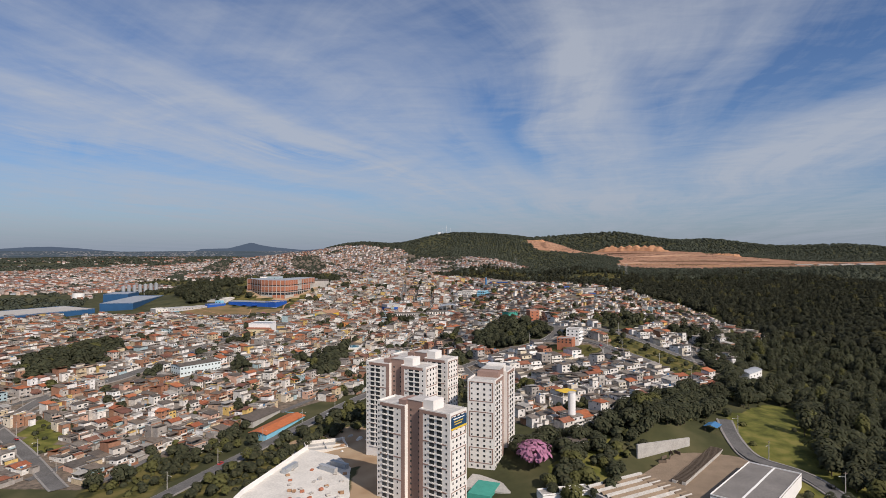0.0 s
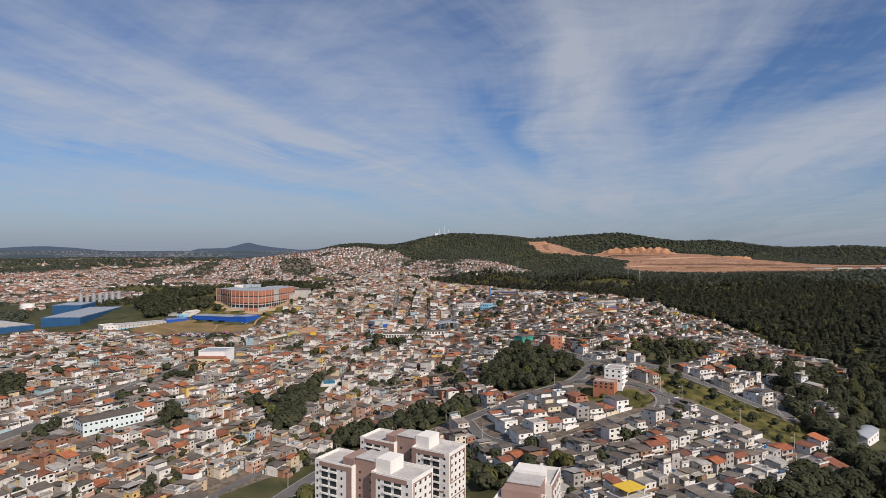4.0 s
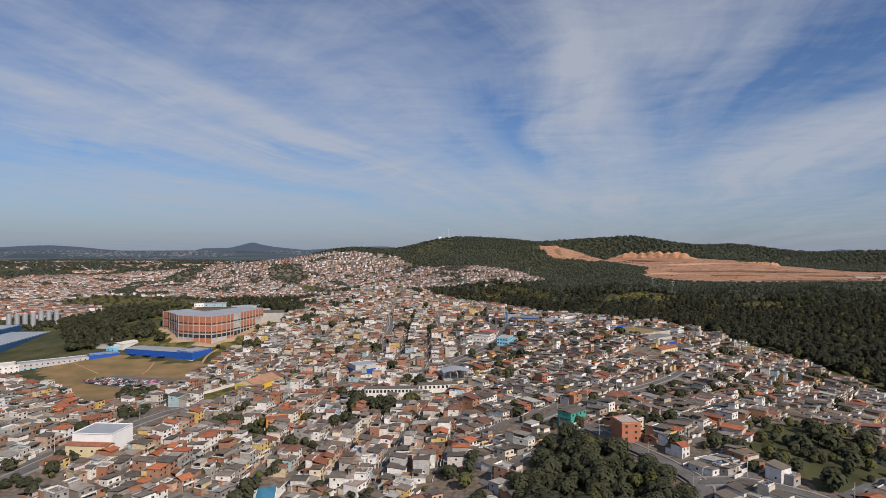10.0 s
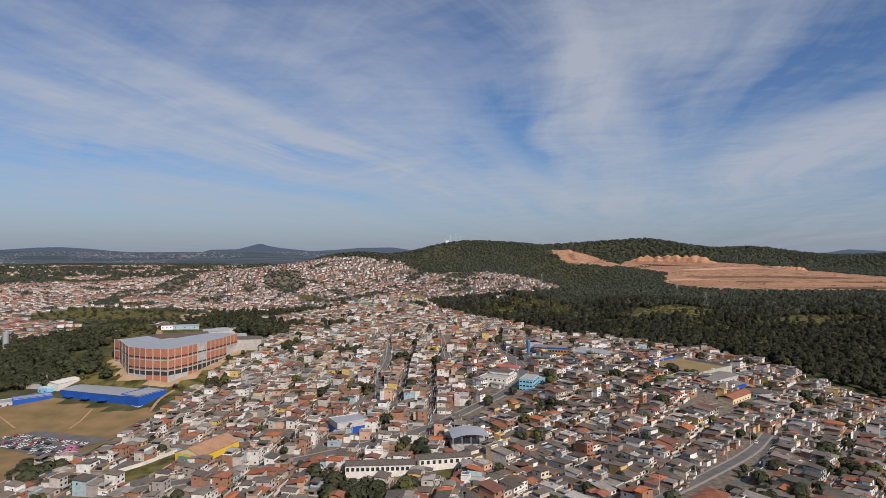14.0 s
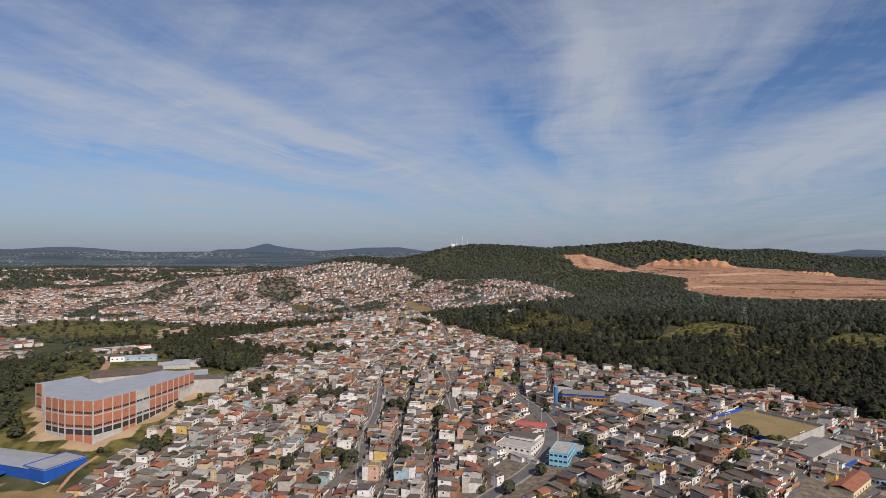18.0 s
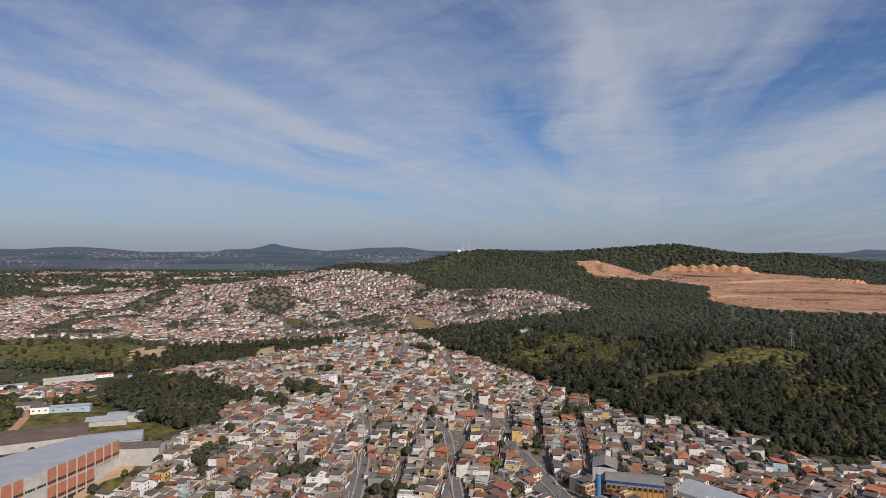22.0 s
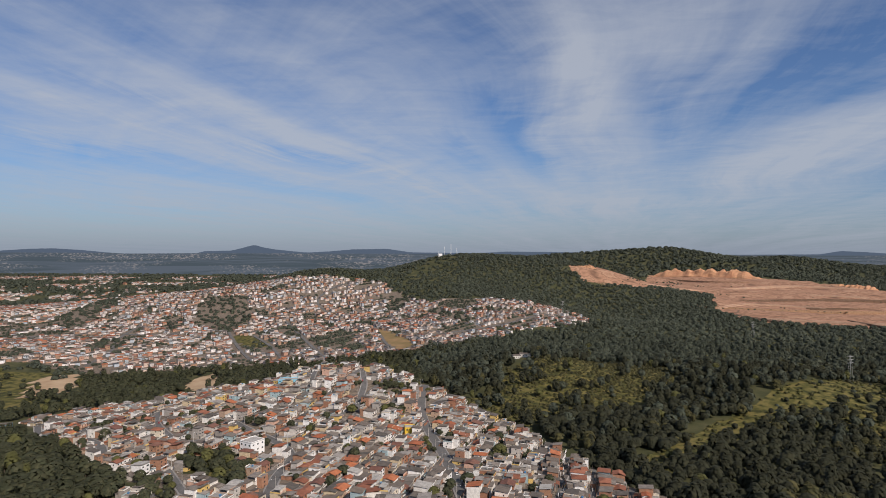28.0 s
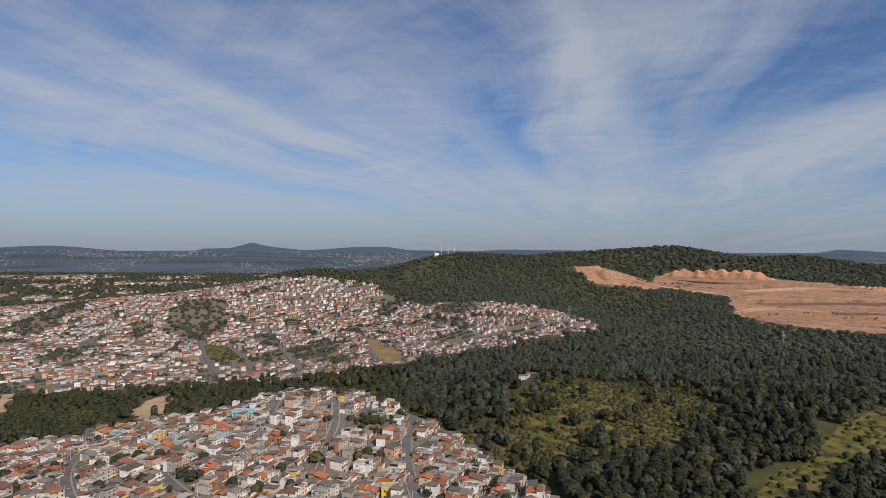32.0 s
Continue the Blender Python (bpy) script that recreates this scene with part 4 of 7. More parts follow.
# districts: the way of the streets in degrees, the pitch of the rows, the part of the town, shares of storeys, extra depth
DISTRICTS = [
    (43, 34, lambda x, y: (x > 12) & (y > 640) & (y < 1130), (0.66, 0.30, 0.04), 2.5),
    (66, 31, lambda x, y: (y < 660) & (x < -20), (0.52, 0.40, 0.08), 0.0),
    (30, 31, lambda x, y: (x >= -20) & (y <= 640), (0.38, 0.52, 0.10), 0.0),
    (82, 30, lambda x, y: ((x <= 12) & (y >= 660) & (y < 1130)) | ((y >= 1130) & (y < 1290)), (0.28, 0.50, 0.22), 0.0),
    (74, 30, lambda x, y: y >= 1290, (0.34, 0.48, 0.18), 0.0),
]
lots, street_lines = [], []


def vacant(x, y):
    """Above 0.4 where a plot was left to bushes."""
    return noise.noise((x / 34, y / 34, 1.7))


for ang, pitch, where, shares, deep in DISTRICTS:
    ca, sa = math.cos(radians(ang)), math.sin(radians(ang))
    cx, cy = -150.0, 950.0
    cand = []
    for row in range(-40, 41):
        ph, wob = rng.uniform(0, 6.28), rng.uniform(3, 8)

        def bend(s):
            return row * pitch + wob * np.sin(s / 55 + ph) + 14 * np.sin(s / 150 + row * 0.22)

        s = np.arange(-1100.0, 1100.0, 8.0)
        q = bend(s)
        x, y = cx + ca * s - sa * q, cy + sa * s + ca * q
        ok = where(x, y) & inside(TOWN, x, y) & ~any_in(WOODS + GREENS + DIRTS, x, y)
        seg = []
        for k in range(len(s)):
            if ok[k]:
                seg.append((x[k], y[k]))
            if (not ok[k] or k == len(s) - 1) and seg:
                if len(seg) > 4:
                    street_lines.append(seg)
                seg = []
        for side in (-1, 1):
            s = -1100.0 + rng.uniform(0, 6)
            while s < 1100:
                kind, w, d, st = house_spec(rng, shares, deep)
                s += w + (rng.uniform(0.0, 0.4) if rng.random() < 0.88 else rng.uniform(1.5, 4))
                q = float(bend(s)) + side * (3.7 + rng.uniform(0.0, 2.0))
                mid = q + side * d / 2
                cand.append((cx + ca * s - sa * q, cy + sa * s + ca * q, ang + (0 if side > 0 else 180) + rng.uniform(-6, 6), kind, w - 0.1, d, st, cx + ca * s - sa * mid, cy + sa * s + ca * mid))
    x, y = np.array([c[7] for c in cand]), np.array([c[8] for c in cand])
    ok = (x > -880) & (x < 450) & (y > 310) & (y < 1690) & where(x, y) & inside(TOWN, x, y)
    cand = [c for c, k in zip(cand, ok) if k]
    x, y, d = (np.array([c[k] for c in cand]) for k in (7, 8, 5))
    ok = clear_of(x, y, d * 0.38) & ~inside(ISLAND, x, y)
    lots += [c for c, k in zip(cand, ok) if k and rng.random() > 0.04 and vacant(c[7], c[8]) < 0.40]

st_heap = Heap()
for seg in street_lines:
    ribbon(st_heap, seg, 2.4, 0.25, "asphalt", thick=1.2)
structure("street", st_heap.mesh("street"), "narrow grey asphalt streets between the rows of houses")


za = height(np.array([l[0] for l in lots]), np.array([l[1] for l in lots]))
zb = height(np.array([l[7] for l in lots]), np.array([l[8] for l in lots]))
lots = [(*l, float(a + b) / 2) for l, a, b in zip(lots, za, zb)]


def lot_pose(l):
    return pose(l[0], l[1], l[9], 0, 0, l[2])


# the houses along the way are things of their own
near_lots = [l for l in lots if abs(l[7] + 10) < 95 and 560 < l[8] < 1220]
rng.shuffle(near_lots)
chosen = set(id(l) for l in near_lots[:118])
templates = {}
for l in near_lots[:118]:
    wk = rng.randrange(len(WALLS))
    key = (l[3], l[6], wk, rng.randrange(2))
    m = lot_pose(l)
    if key in templates:
        copy_thing(templates[key], m)
        continue
    wname = WALLS[wk][0]
    st = ("single-storey", "two-storey", "three-storey")[l[6] - 1]
    ob = thing("house", m, f"{wname} {st} house with {ROOFS[l[3]]}", "house", "houses of the town")
    for pn, shape, mt in house_shape(random.Random(wk * 31 + l[6] * 7 + key[3] + len(l[3]) * 101), l[3], 6.0 + 0.8 * key[3], 9.0 + 1.5 * key[3], l[6]):
        if (pn == "window" and shape[0][0][1] > 5) or pn in ("annex", "annex_roof", "canopy_wall"):
            continue
        mt = "wall_" + wname.replace(" ", "_") if mt == "wall" else "door_metal" if mt == "door" else mt
        part(pn, shape, mt, ob)
    templates[key] = ob

# the block of newer houses inside the loop road
def own_house(x, y, ang, kind, w, d, st, wname, seed):
    tall = ("single-storey", "two-storey", "three-storey")[st - 1]
    ob = thing("house", pose(x, y, gz(x, y) + 0.2, 0, 0, ang), f"{wname} {tall} house with {ROOFS[kind]}", "house", "houses inside the loop road")
    for pn, shape, mt in house_shape(random.Random(seed), kind, w, d, st):
        if pn not in ("annex", "annex_roof"):
            part(pn, shape, "wall_" + wname.replace(" ", "_") if mt == "wall" else "door_metal" if mt == "door" else mt, ob)
    return ob


NEW_WALLS = ["white", "off-white", "pale grey", "white", "grey rendered", "off-white", "cream", "white", "bare brick"]
ROW_KINDS = ("fibre", "slab", "tile", "fibre", "slab", "fibre", "tile")
for k in range(8):
    own_house(51 + 9.4 * k, 485.2 + 4.1 * k, 23.5, ROW_KINDS[k % 7], 9.6, 14.5 + k % 3, (2, 3, 2, 2, 3, 2, 1, 2)[k], NEW_WALLS[k % 9], 300 + k)
for k in range(6):
    own_house(37 + 10.0 * k, 541.0 + 3.4 * k, 198.5, ROW_KINDS[(k + 2) % 7], 9.6, 14 + k % 3, 1 + (k % 2), NEW_WALLS[(k * 2 + 1) % 9], 340 + k)
for k in range(6):
    own_house(45 + 9.8 * k, 507 + 4.2 * k, 23.5, ROW_KINDS[(k + 4) % 7], 9.4, 12.5 + k % 2, 1 + (k % 3 != 1), NEW_WALLS[(k + 3) % 9], 380 + k)

# the rest of the town in one piece
shapes = []
for k in range(60):
    kind, w, d, st = house_spec(rng)
    shapes.append((kind, w, d, st, house_shape(rng, kind, w, d, st)))
by_kind = {}
for s in shapes:
    by_kind.setdefault((s[0], s[3]), []).append(s)
th = Heap()
for l in lots:
    if id(l) in chosen:
        continue
    s = rng.choice(by_kind.get((l[3], l[6]), shapes))
    m = lot_pose(l) @ Matrix.Diagonal((l[4] / s[1], l[5] / s[2], 1, 1))
    for pn, (v, f), mt in s[4]:
        if mt == "roof_fibre" and int(l[7] * 7 + l[8] * 3) % 5 < 4 and l[7] > 12 and 640 < l[8] < 1130:
            mt = "roof_old"
        th.add(v, f, ("house_white" if l[8] < 640 and l[7] > 20 else "house_paint") if mt == "wall" else "roof_slab" if mt == "door" else mt, m)
tagged(new("town_houses", th.mesh("town_houses")), "dense rows of small brick and painted houses with tiled and corrugated roofs", "houses", kind="stuff")

# the quarter on the far hillside, plainer
fh = Heap()
far_shapes = []
for k in range(24):
    kind, w, d, st = house_spec(rng)
    far_shapes.append((w, d, [p for p in house_shape(rng, kind, w, d, st) if p[0] in ("wall", "rear_wall", "roof", "rear_roof", "canopy", "window") and not (p[0] == "window" and rng.random() < 0.7)]))
spots = []
for row in range(-85, 86):
    a = radians(35 + 12 * math.sin(row * 0.13))
    for k in range(-150, 151):
        s, q = k * 8.1 + rng.uniform(-1.3, 1.3), row * 13.2 + 8 * math.sin(k * 0.06 + row * 0.2) + rng.uniform(-1, 1)
        if not (row % 4 == 0 and rng.random() < 0.7 or rng.random() < 0.06):
            spots.append((-520 + math.cos(a) * s - math.sin(a) * q, 2350 + math.sin(a) * s + math.cos(a) * q, math.degrees(a)))
spots = np.array(spots)
spots = spots[(inside(FAR_TOWN, spots[:, 0], spots[:, 1]) | inside(WEST_TOWN, spots[:, 0], spots[:, 1])) & ~any_in(FAR_WOODS, spots[:, 0], spots[:, 1])]
fs = np.array([p for q in FAR_STREETS for p in spline(q, 8.0)])
spots = spots[np.hypot(spots[:, :1] - fs[:, 0], spots[:, 1:2] - fs[:, 1]).min(1) > 8.5]
spots = spots[~any_in([FAR_PLOT, FAR_FIELD], spots[:, 0], spots[:, 1])]
far_gaps = []
for (x, y, a), z in zip(spots, height(spots[:, 0], spots[:, 1])):
    if noise.noise((x / 90, y / 90, 0.5)) > 0.36 or noise.noise((x / 30, y / 30, 8.5)) > 0.30:
        far_gaps.append((x, y, z))
        continue
    w, d, pieces = rng.choice(far_shapes)
    m = pose(x, y, z + 0.4, 0, 0, a + rng.choice((0, 180)) + rng.uniform(-9, 9)) @ Matrix.Diagonal((1.12, 1.0, 0.82, 1))
    for pn, (v, f), mt in pieces:
        fh.add(v, f, "hillside_paint" if mt == "wall" else mt, m)
tagged(new("hillside_houses", fh.mesh("hillside_houses")), "small pale and brick houses packed over the far hillside", "houses", kind="stuff")

fr = Heap()
for q in FAR_STREETS:
    ribbon(fr, spline(q, 10.0), 3.2, 0.5, "asphalt", thick=2.0)
structure("street", fr.mesh("street"), "grey asphalt streets of the hillside quarter")

# towns in the distance
dh = Heap()
QUARTERS = [(-2030, 4360, 240, 330, 300), (-1470, 4250, 150, 420, 360), (-1780, 3850, 130, 180, 130), (-2500, 4250, 200, 300, 200), (-1000, 4700, 150, 160, 120), (-1650, 3280, 260, 110, 260), (-900, 1240, 200, 90, 200), (-760, 1560, 140, 60, 130)]
for x0, y0, rx, ry, n in QUARTERS + [(-1500, 1500, 500, 220, 700), (-1900, 2500, 500, 450, 800), (-1900, 3500, 700, 300, 500), (-1250, 3900, 350, 160, 300), (-2600, 4300, 600, 250, 400), (-900, 3500, 260, 130, 200), (-900, 1500, 260, 150, 420), (-1150, 1150, 260, 240, 500)]:
    r, t = np.sqrt(np.random.rand(n)), np.random.rand(n) * 6.2832
    px, py = x0 + rx * r * np.cos(t), y0 + ry * r * np.sin(t)
    ok = ~(inside(FAR_TOWN, px, py) | inside(TOWN, px, py) | any_in(WOODS + [GRASS_HILL, WORKS], px, py))
    px, py = px[ok], py[ok]
    for x, y, z in zip(px, py, height(px, py)):
        if noise.noise((x / 140, y / 140, 2.2)) < -0.05:
            continue
        w, d, h = rng.uniform(7, 13), rng.uniform(8, 14), rng.uniform(4, 8)
        m = pose(x, y, z, 0, 0, rng.uniform(0, 90))
        v, f = box(-w / 2, -d / 2, -3, w / 2, d / 2, h)
        dh.add(v, f, "hillside_paint", m)
        v, f = gable(-w / 2, -d / 2, w / 2, d / 2, h, 1.2)
        dh.add(v, f, rng.choice(("roof_tile", "roof_fibre")), m)
tagged(new("distant_houses", dh.mesh("distant_houses")), "scattered pale houses of distant quarters among the trees", "houses", kind="stuff")


# plots on the hill behind the brick complex
HILL_SITES = [[(-620, 1500), (-500, 1500), (-500, 1600), (-620, 1600)], [(-385, 1225), (-320, 1225), (-320, 1265), (-385, 1265)]]


# ---- trees ----
def crown(r, rad, tall, clumps, size, base=0.0, shape="round"):
    """A crown of many bent leaf clumps round a sparse core."""
    v, f = [], []
    for k in range(clumps):
        t = (k + 0.5) / clumps
        zz = 2 * t - 1
        a = k * 2.39996 + r.uniform(-0.3, 0.3)
        q = math.sqrt(max(0, 1 - zz * zz))
        if shape == "tall":
            q = (1 - t) ** 0.7 * 0.95 + 0.08
        lump = r.uniform(0.66, 1.08)
        c = Vector((rad * q * lump * math.cos(a), rad * q * lump * math.sin(a), base + tall * (0.5 + 0.5 * zz * r.uniform(0.88, 1.05))))
        out = Vector((math.cos(a) * max(q, 0.2), math.sin(a) * max(q, 0.2), zz * 0.8 + 0.45)).normalized()
        out = (out + Vector((r.uniform(-0.24, 0.24), r.uniform(-0.24, 0.24), r.uniform(0.05, 0.55)))).normalized()
        u = out.orthogonal().normalized()
        u.rotate(Matrix.Rotation(r.uniform(0, 3.14), 3, out))
        w = out.cross(u)
        s = size * r.uniform(0.65, 1.35)
        n = len(v)
        for du, dw, dn in ((-1, -0.7, -0.3), (0.8, -1.0, -0.15), (1.0, 0.8, -0.35), (-0.7, 1.0, -0.1)):
            v.append(tuple(c + u * (s * du * r.uniform(0.7, 1.25)) + w * (s * dw * r.uniform(0.7, 1.25)) + out * (s * dn)))
        f += [(n, n + 1, n + 2), (n, n + 2, n + 3)]
    return v, f


def trunk(r, tall, rad):
    v, f = tube(0, 0, -1.5, tall, rad, rad * 0.5, 6)
    return v, f


TREE_KINDS = [("broad", 4.2, 6.5, 120, 0.95, 2.0), ("wide", 5.3, 6.0, 150, 1.0, 2.2), ("small", 2.6, 4.2, 60, 0.8, 1.2), ("eucalypt", 3.0, 13.0, 84, 1.15, 3.0), ("forest", 4.8, 8.0, 92, 1.18, 3.0), ("slim", 3.6, 11.0, 86, 1.1, 3.5), ("bush", 1.9, 1.9, 22, 0.75, 0.0), ("fine", 4.3, 6.6, 260, 0.55, 2.0), ("fine_wide", 5.3, 6.2, 320, 0.6, 2.2), ("fine_tall", 3.4, 11.0, 260, 0.58, 3.0), ("distant", 5.2, 7.6, 58, 1.4, 3.0)]
crowns = {}


def soft(shape, base, tall):
    """Normals out of a crown's middle, leaning to the clump's own side."""
    v = np.array(shape[0])
    n = v - np.array((0, 0, base + tall * 0.30))
    n[:, 2] *= 0.8
    return n / (np.linalg.norm(n, axis=1, keepdims=True) + 1e-6) + np.array((0, 0, 0.5))


for nm, rad, tall, n, size, base in TREE_KINDS:
    crowns[nm] = [(crown(random.Random(hash_seed), rad, tall, n, size, base, "tall" if nm == "eucalypt" else "round"), trunk(random.Random(1), base + tall * 0.35, 0.28)) for hash_seed in (11, 23, 37)]
SOFT = {id(c[0]): soft(c, base, tall) for nm, rad, tall, n, size, base in TREE_KINDS for c, _ in crowns[nm]}
mini = [crown(random.Random(s), 6.0, 7.0, 27, 1.9, 0.5) for s in (3, 5, 8, 13)]
SOFT.update({id(c[0]): soft(c, 0.5, 7.0) + np.array((0, 0, 0.5)) for c in mini})


def grid_points(x0, x1, y0, y1, sp):
    x, y = np.meshgrid(np.arange(x0, x1, sp), np.arange(y0, y1, sp))
    return x.ravel() + (np.random.rand(x.size) - 0.5) * 0.95 * sp, y.ravel() + (np.random.rand(x.size) - 0.5) * 0.95 * sp


def scatter(heap, poly, spacing, kinds, chance=1.0, leaf="leaf", skip=(), light=0.04, gaps=9.0, stems=True, stray=1.0):
    xs, ys = [p[0] for p in poly], [p[1] for p in poly]
    x, y = grid_points(min(xs), max(xs), min(ys), max(ys), spacing)
    xs, ys = x + stray * (9 * np.sin(y / 17) + 6 * np.sin(y / 7 + x / 11)), y + stray * (9 * np.sin(x / 15) + 5 * np.sin(x / 6 - y / 13))
    ok = inside(poly, x, y) & ~any_in(list(skip), xs, ys) & (np.random.rand(len(x)) < chance)
    ok &= np.abs(x) < 0.82 * (y + 90)
    x, y = x[ok], y[ok]
    ok = road_gap(x, y) > 3.0
    x, y = x[ok], y[ok]
    for a, b, z in zip(x, y, height(x, y)):
        if noise.noise((a / 55, b / 55, 2.9)) > gaps:
            continue
        (cv, cf), (tv, tf) = rng.choice(crowns[rng.choice(kinds)])
        k = rng.uniform(0.65, 1.25)
        m = pose(a, b, z, 0, 0, rng.uniform(0, 360)) @ Matrix.Diagonal((k, k, k * rng.uniform(0.85, 1.2), 1))
        tone = leaf
        if leaf == "leaf_deep":  # distance haze put into the colour: paler and bluer with distance; dry growth in patches
            tone = "leaf_hazy" if rng.random() < (b - 1450) / 560 else "leaf_scrub" if noise.noise((a / 60, b / 60, 5.5)) > 0.16 and rng.random() < 0.28 else leaf
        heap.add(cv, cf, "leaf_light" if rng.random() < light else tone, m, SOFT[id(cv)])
        if stems:
            heap.add(tv, tf, "bark", m)


PINK_CLEAR = [(36, 282), (60, 282), (60, 310), (36, 310)]
wd = Heap()
scatter(wd, [(-240, 1918), (-60, 1895), (60, 2060), (62, 2080), (-30, 2000)], 9.5, ["forest", "slim"], 0.8)
for p in WOODS:
    if p is WOOD_VALLEY:
        scatter(wd, p, 10.5, ["forest", "slim", "wide"], 0.85, gaps=0.5, skip=[DIRT_VALLEY, DIRT_PIT, GRASS_MEADOW])
    elif p is WOOD_HILL or p is WOOD_CYAN:
        scatter(wd, p, 8.5, ["forest", "slim", "wide"], gaps=0.24)
        scatter(wd, p, 7.0, ["bush", "small"], 0.4, light=0.4)
    elif p is WOOD_SIDE:
        scatter(wd, p, 7.5, ["broad", "small", "small"], 0.55, light=0.15)
    elif p is WOOD_SLOPE or p is WOOD_PINK or p is GROVE:
        scatter(wd, p, 6.4, ["fine", "fine_wide", "small"], 0.92, skip=[PINK_CLEAR], stray=0.2)
    else:
        scatter(wd, p, 6.0, ["broad", "wide", "small"], 0.92)
tagged(new("woodland", wd.mesh("woodland")), "dark green broadleaf woods between the houses", "trees", kind="stuff")

sb = Heap()
scatter(sb, [(-175, 300), (-160, 420), (-70, 520), (25, 490), (60, 420), (40, 385), (-60, 410), (-110, 385), (-135, 300)], 7.0, ["small", "small", "broad"], 0.36, light=0.2, skip=[[(-150, 385), (-92, 375), (-78, 480), (-130, 485)]])
scatter(sb, [(45, 262), (58, 300), (84, 330), (98, 318), (90, 285), (72, 262)], 6.0, ["small", "small", "broad"], 0.5, light=0.15)
scatter(sb, GRASS_SLOPE, 10, ["small"], 0.22)
scatter(sb, GRASS_HILL, 12, ["small", "broad", "wide"], 0.45, skip=HILL_SITES)
scatter(sb, [(-262, 1000), (-250, 1110), (-225, 1180), (-240, 1250), (-360, 1120), (-390, 1060)], 11, ["small", "broad"], 0.45, skip=[[(-362, 1092), (-319, 1040), (-270, 1028), (-240, 1145), (-340, 1125)], [(-400, 1020), (-300, 970), (-255, 980), (-260, 1030), (-360, 1050)], [(-375, 1135), (-225, 1135), (-230, 1250), (-340, 1245)]])
scatter(sb, [(225, 610), (345, 660), (375, 760), (330, 640), (290, 540), (240, 470), (215, 500)], 7.5, ["small", "broad", "wide"], 0.7)
scatter(sb, [(-262, 845), (-235, 830), (-240, 800), (-270, 820)], 7.0, ["broad", "wide"], 0.8)
vx, vy = grid_points(-860, 420, 330, 1680, 6.5)
ok = inside(TOWN, vx, vy) & clear_of(vx, vy, 2.0) & ~inside(ISLAND, vx, vy)
for a, b in zip(vx[ok], vy[ok]):
    if vacant(a, b) > 0.42 or rng.random() < 0.055:
        (cv, cf), (tv, tf) = rng.choice(crowns[rng.choice(("small", "small", "broad"))])
        k = rng.uniform(0.55, 1.05)
        m = pose(a, b, gz(a, b), 0, 0, rng.uniform(0, 360)) @ Matrix.Diagonal((k, k, k, 1))
        sb.add(cv, cf, "leaf_light" if rng.random() < 0.15 else "leaf", m, SOFT[id(cv)])
        sb.add(tv, tf, "bark", m)
scatter(sb, [(34, 296), (52, 282), (66, 296), (58, 312), (44, 300)], 6.0, ["bush", "small"], 0.5, skip=[PINK_CLEAR], stray=0.2)
scatter(sb, [(60, 262), (72, 300), (100, 322), (140, 340), (165, 352), (178, 376), (150, 372), (110, 350), (84, 338), (64, 312), (48, 276)], 5.0, ["small", "bush", "bush", "fine"], 0.62, light=0.25, skip=[PINK_CLEAR], stray=0.2)
scatter(sb, [(100, 318), (104, 326), (128, 342), (150, 356), (152, 348), (132, 332), (106, 314)], 5.0, ["small", "fine"], 0.8)
scatter(sb, GRASS_STRIP, 7, ["small", "small", "broad"], 0.5, light=0.2)
scatter(sb, [(-350, 1420), (-300, 1485), (-258, 1445), (-300, 1395)], 6.5, ["small", "broad"], 0.5, light=0.2)
scatter(sb, GRASS_BEND, 6, ["small", "broad"], 0.6, light=0.2)
scatter(sb, GRASS_MEADOW, 20, ["small", "broad"], 0.4, light=0.2)
scatter(sb, FARM_GLADE, 6, ["bush"], stems=False, chance=0.34, leaf="leaf_scrub", light=0.3, gaps=0.25)
scatter(sb, FARM_GLADE, 12, ["small", "bush"], 0.2, leaf="leaf_deep")
scatter(sb, GRASS_RIGHT, 9, ["bush"], stems=False, chance=0.10, light=0.6)
scatter(sb, GRASS_SLOPE, 6, ["bush"], stems=False, chance=0.3, light=0.5)
scatter(sb, GRASS_HILL, 9, ["bush"], stems=False, chance=0.4, light=0.5)
scatter(sb, GRASS_KNOLL, 7, ["bush", "bush", "small"], 0.35, light=0.5, skip=[DIRT_APRON, [(-400, 1020), (-300, 970), (-255, 980), (-260, 1030), (-360, 1050)]])
scatter(sb, GRASS_BACK, 8, ["bush", "bush", "small", "broad"], 0.4, light=0.4, skip=[[(-375, 1135), (-225, 1135), (-230, 1250), (-340, 1245)]] + HILL_SITES)
scatter(sb, GRASS_ISLAND, 6, ["bush"], stems=False, chance=0.3, light=0.4)
scatter(sb, GRASS_CORNER, 6, ["bush"], stems=False, chance=0.35, light=0.5)
for p in ([(64, 317), (89, 333), (106, 321), (105, 313), (88, 297), (71, 285), (63, 297)], [(-205, 325), (-183, 349), (-169, 393), (-143, 417), (-131, 405), (-152, 353), (-158, 313)], [(-136, 317), (-123, 357), (-96, 389), (-57, 429), (-49, 397), (-83, 365), (-92, 321), (-103, 301)]):
    scatter(sb, p, 4.4, ["bush", "bush", "small"], 0.5, light=0.35, stray=0.2, gaps=0.3)
    scatter(sb, p, 9.0, ["fine", "small"], 0.35, light=0.1, stray=0.2)
tagged(new("shrubs", sb.mesh("shrubs")), "bushes and young trees on the rough slopes", "shrubs", kind="stuff")

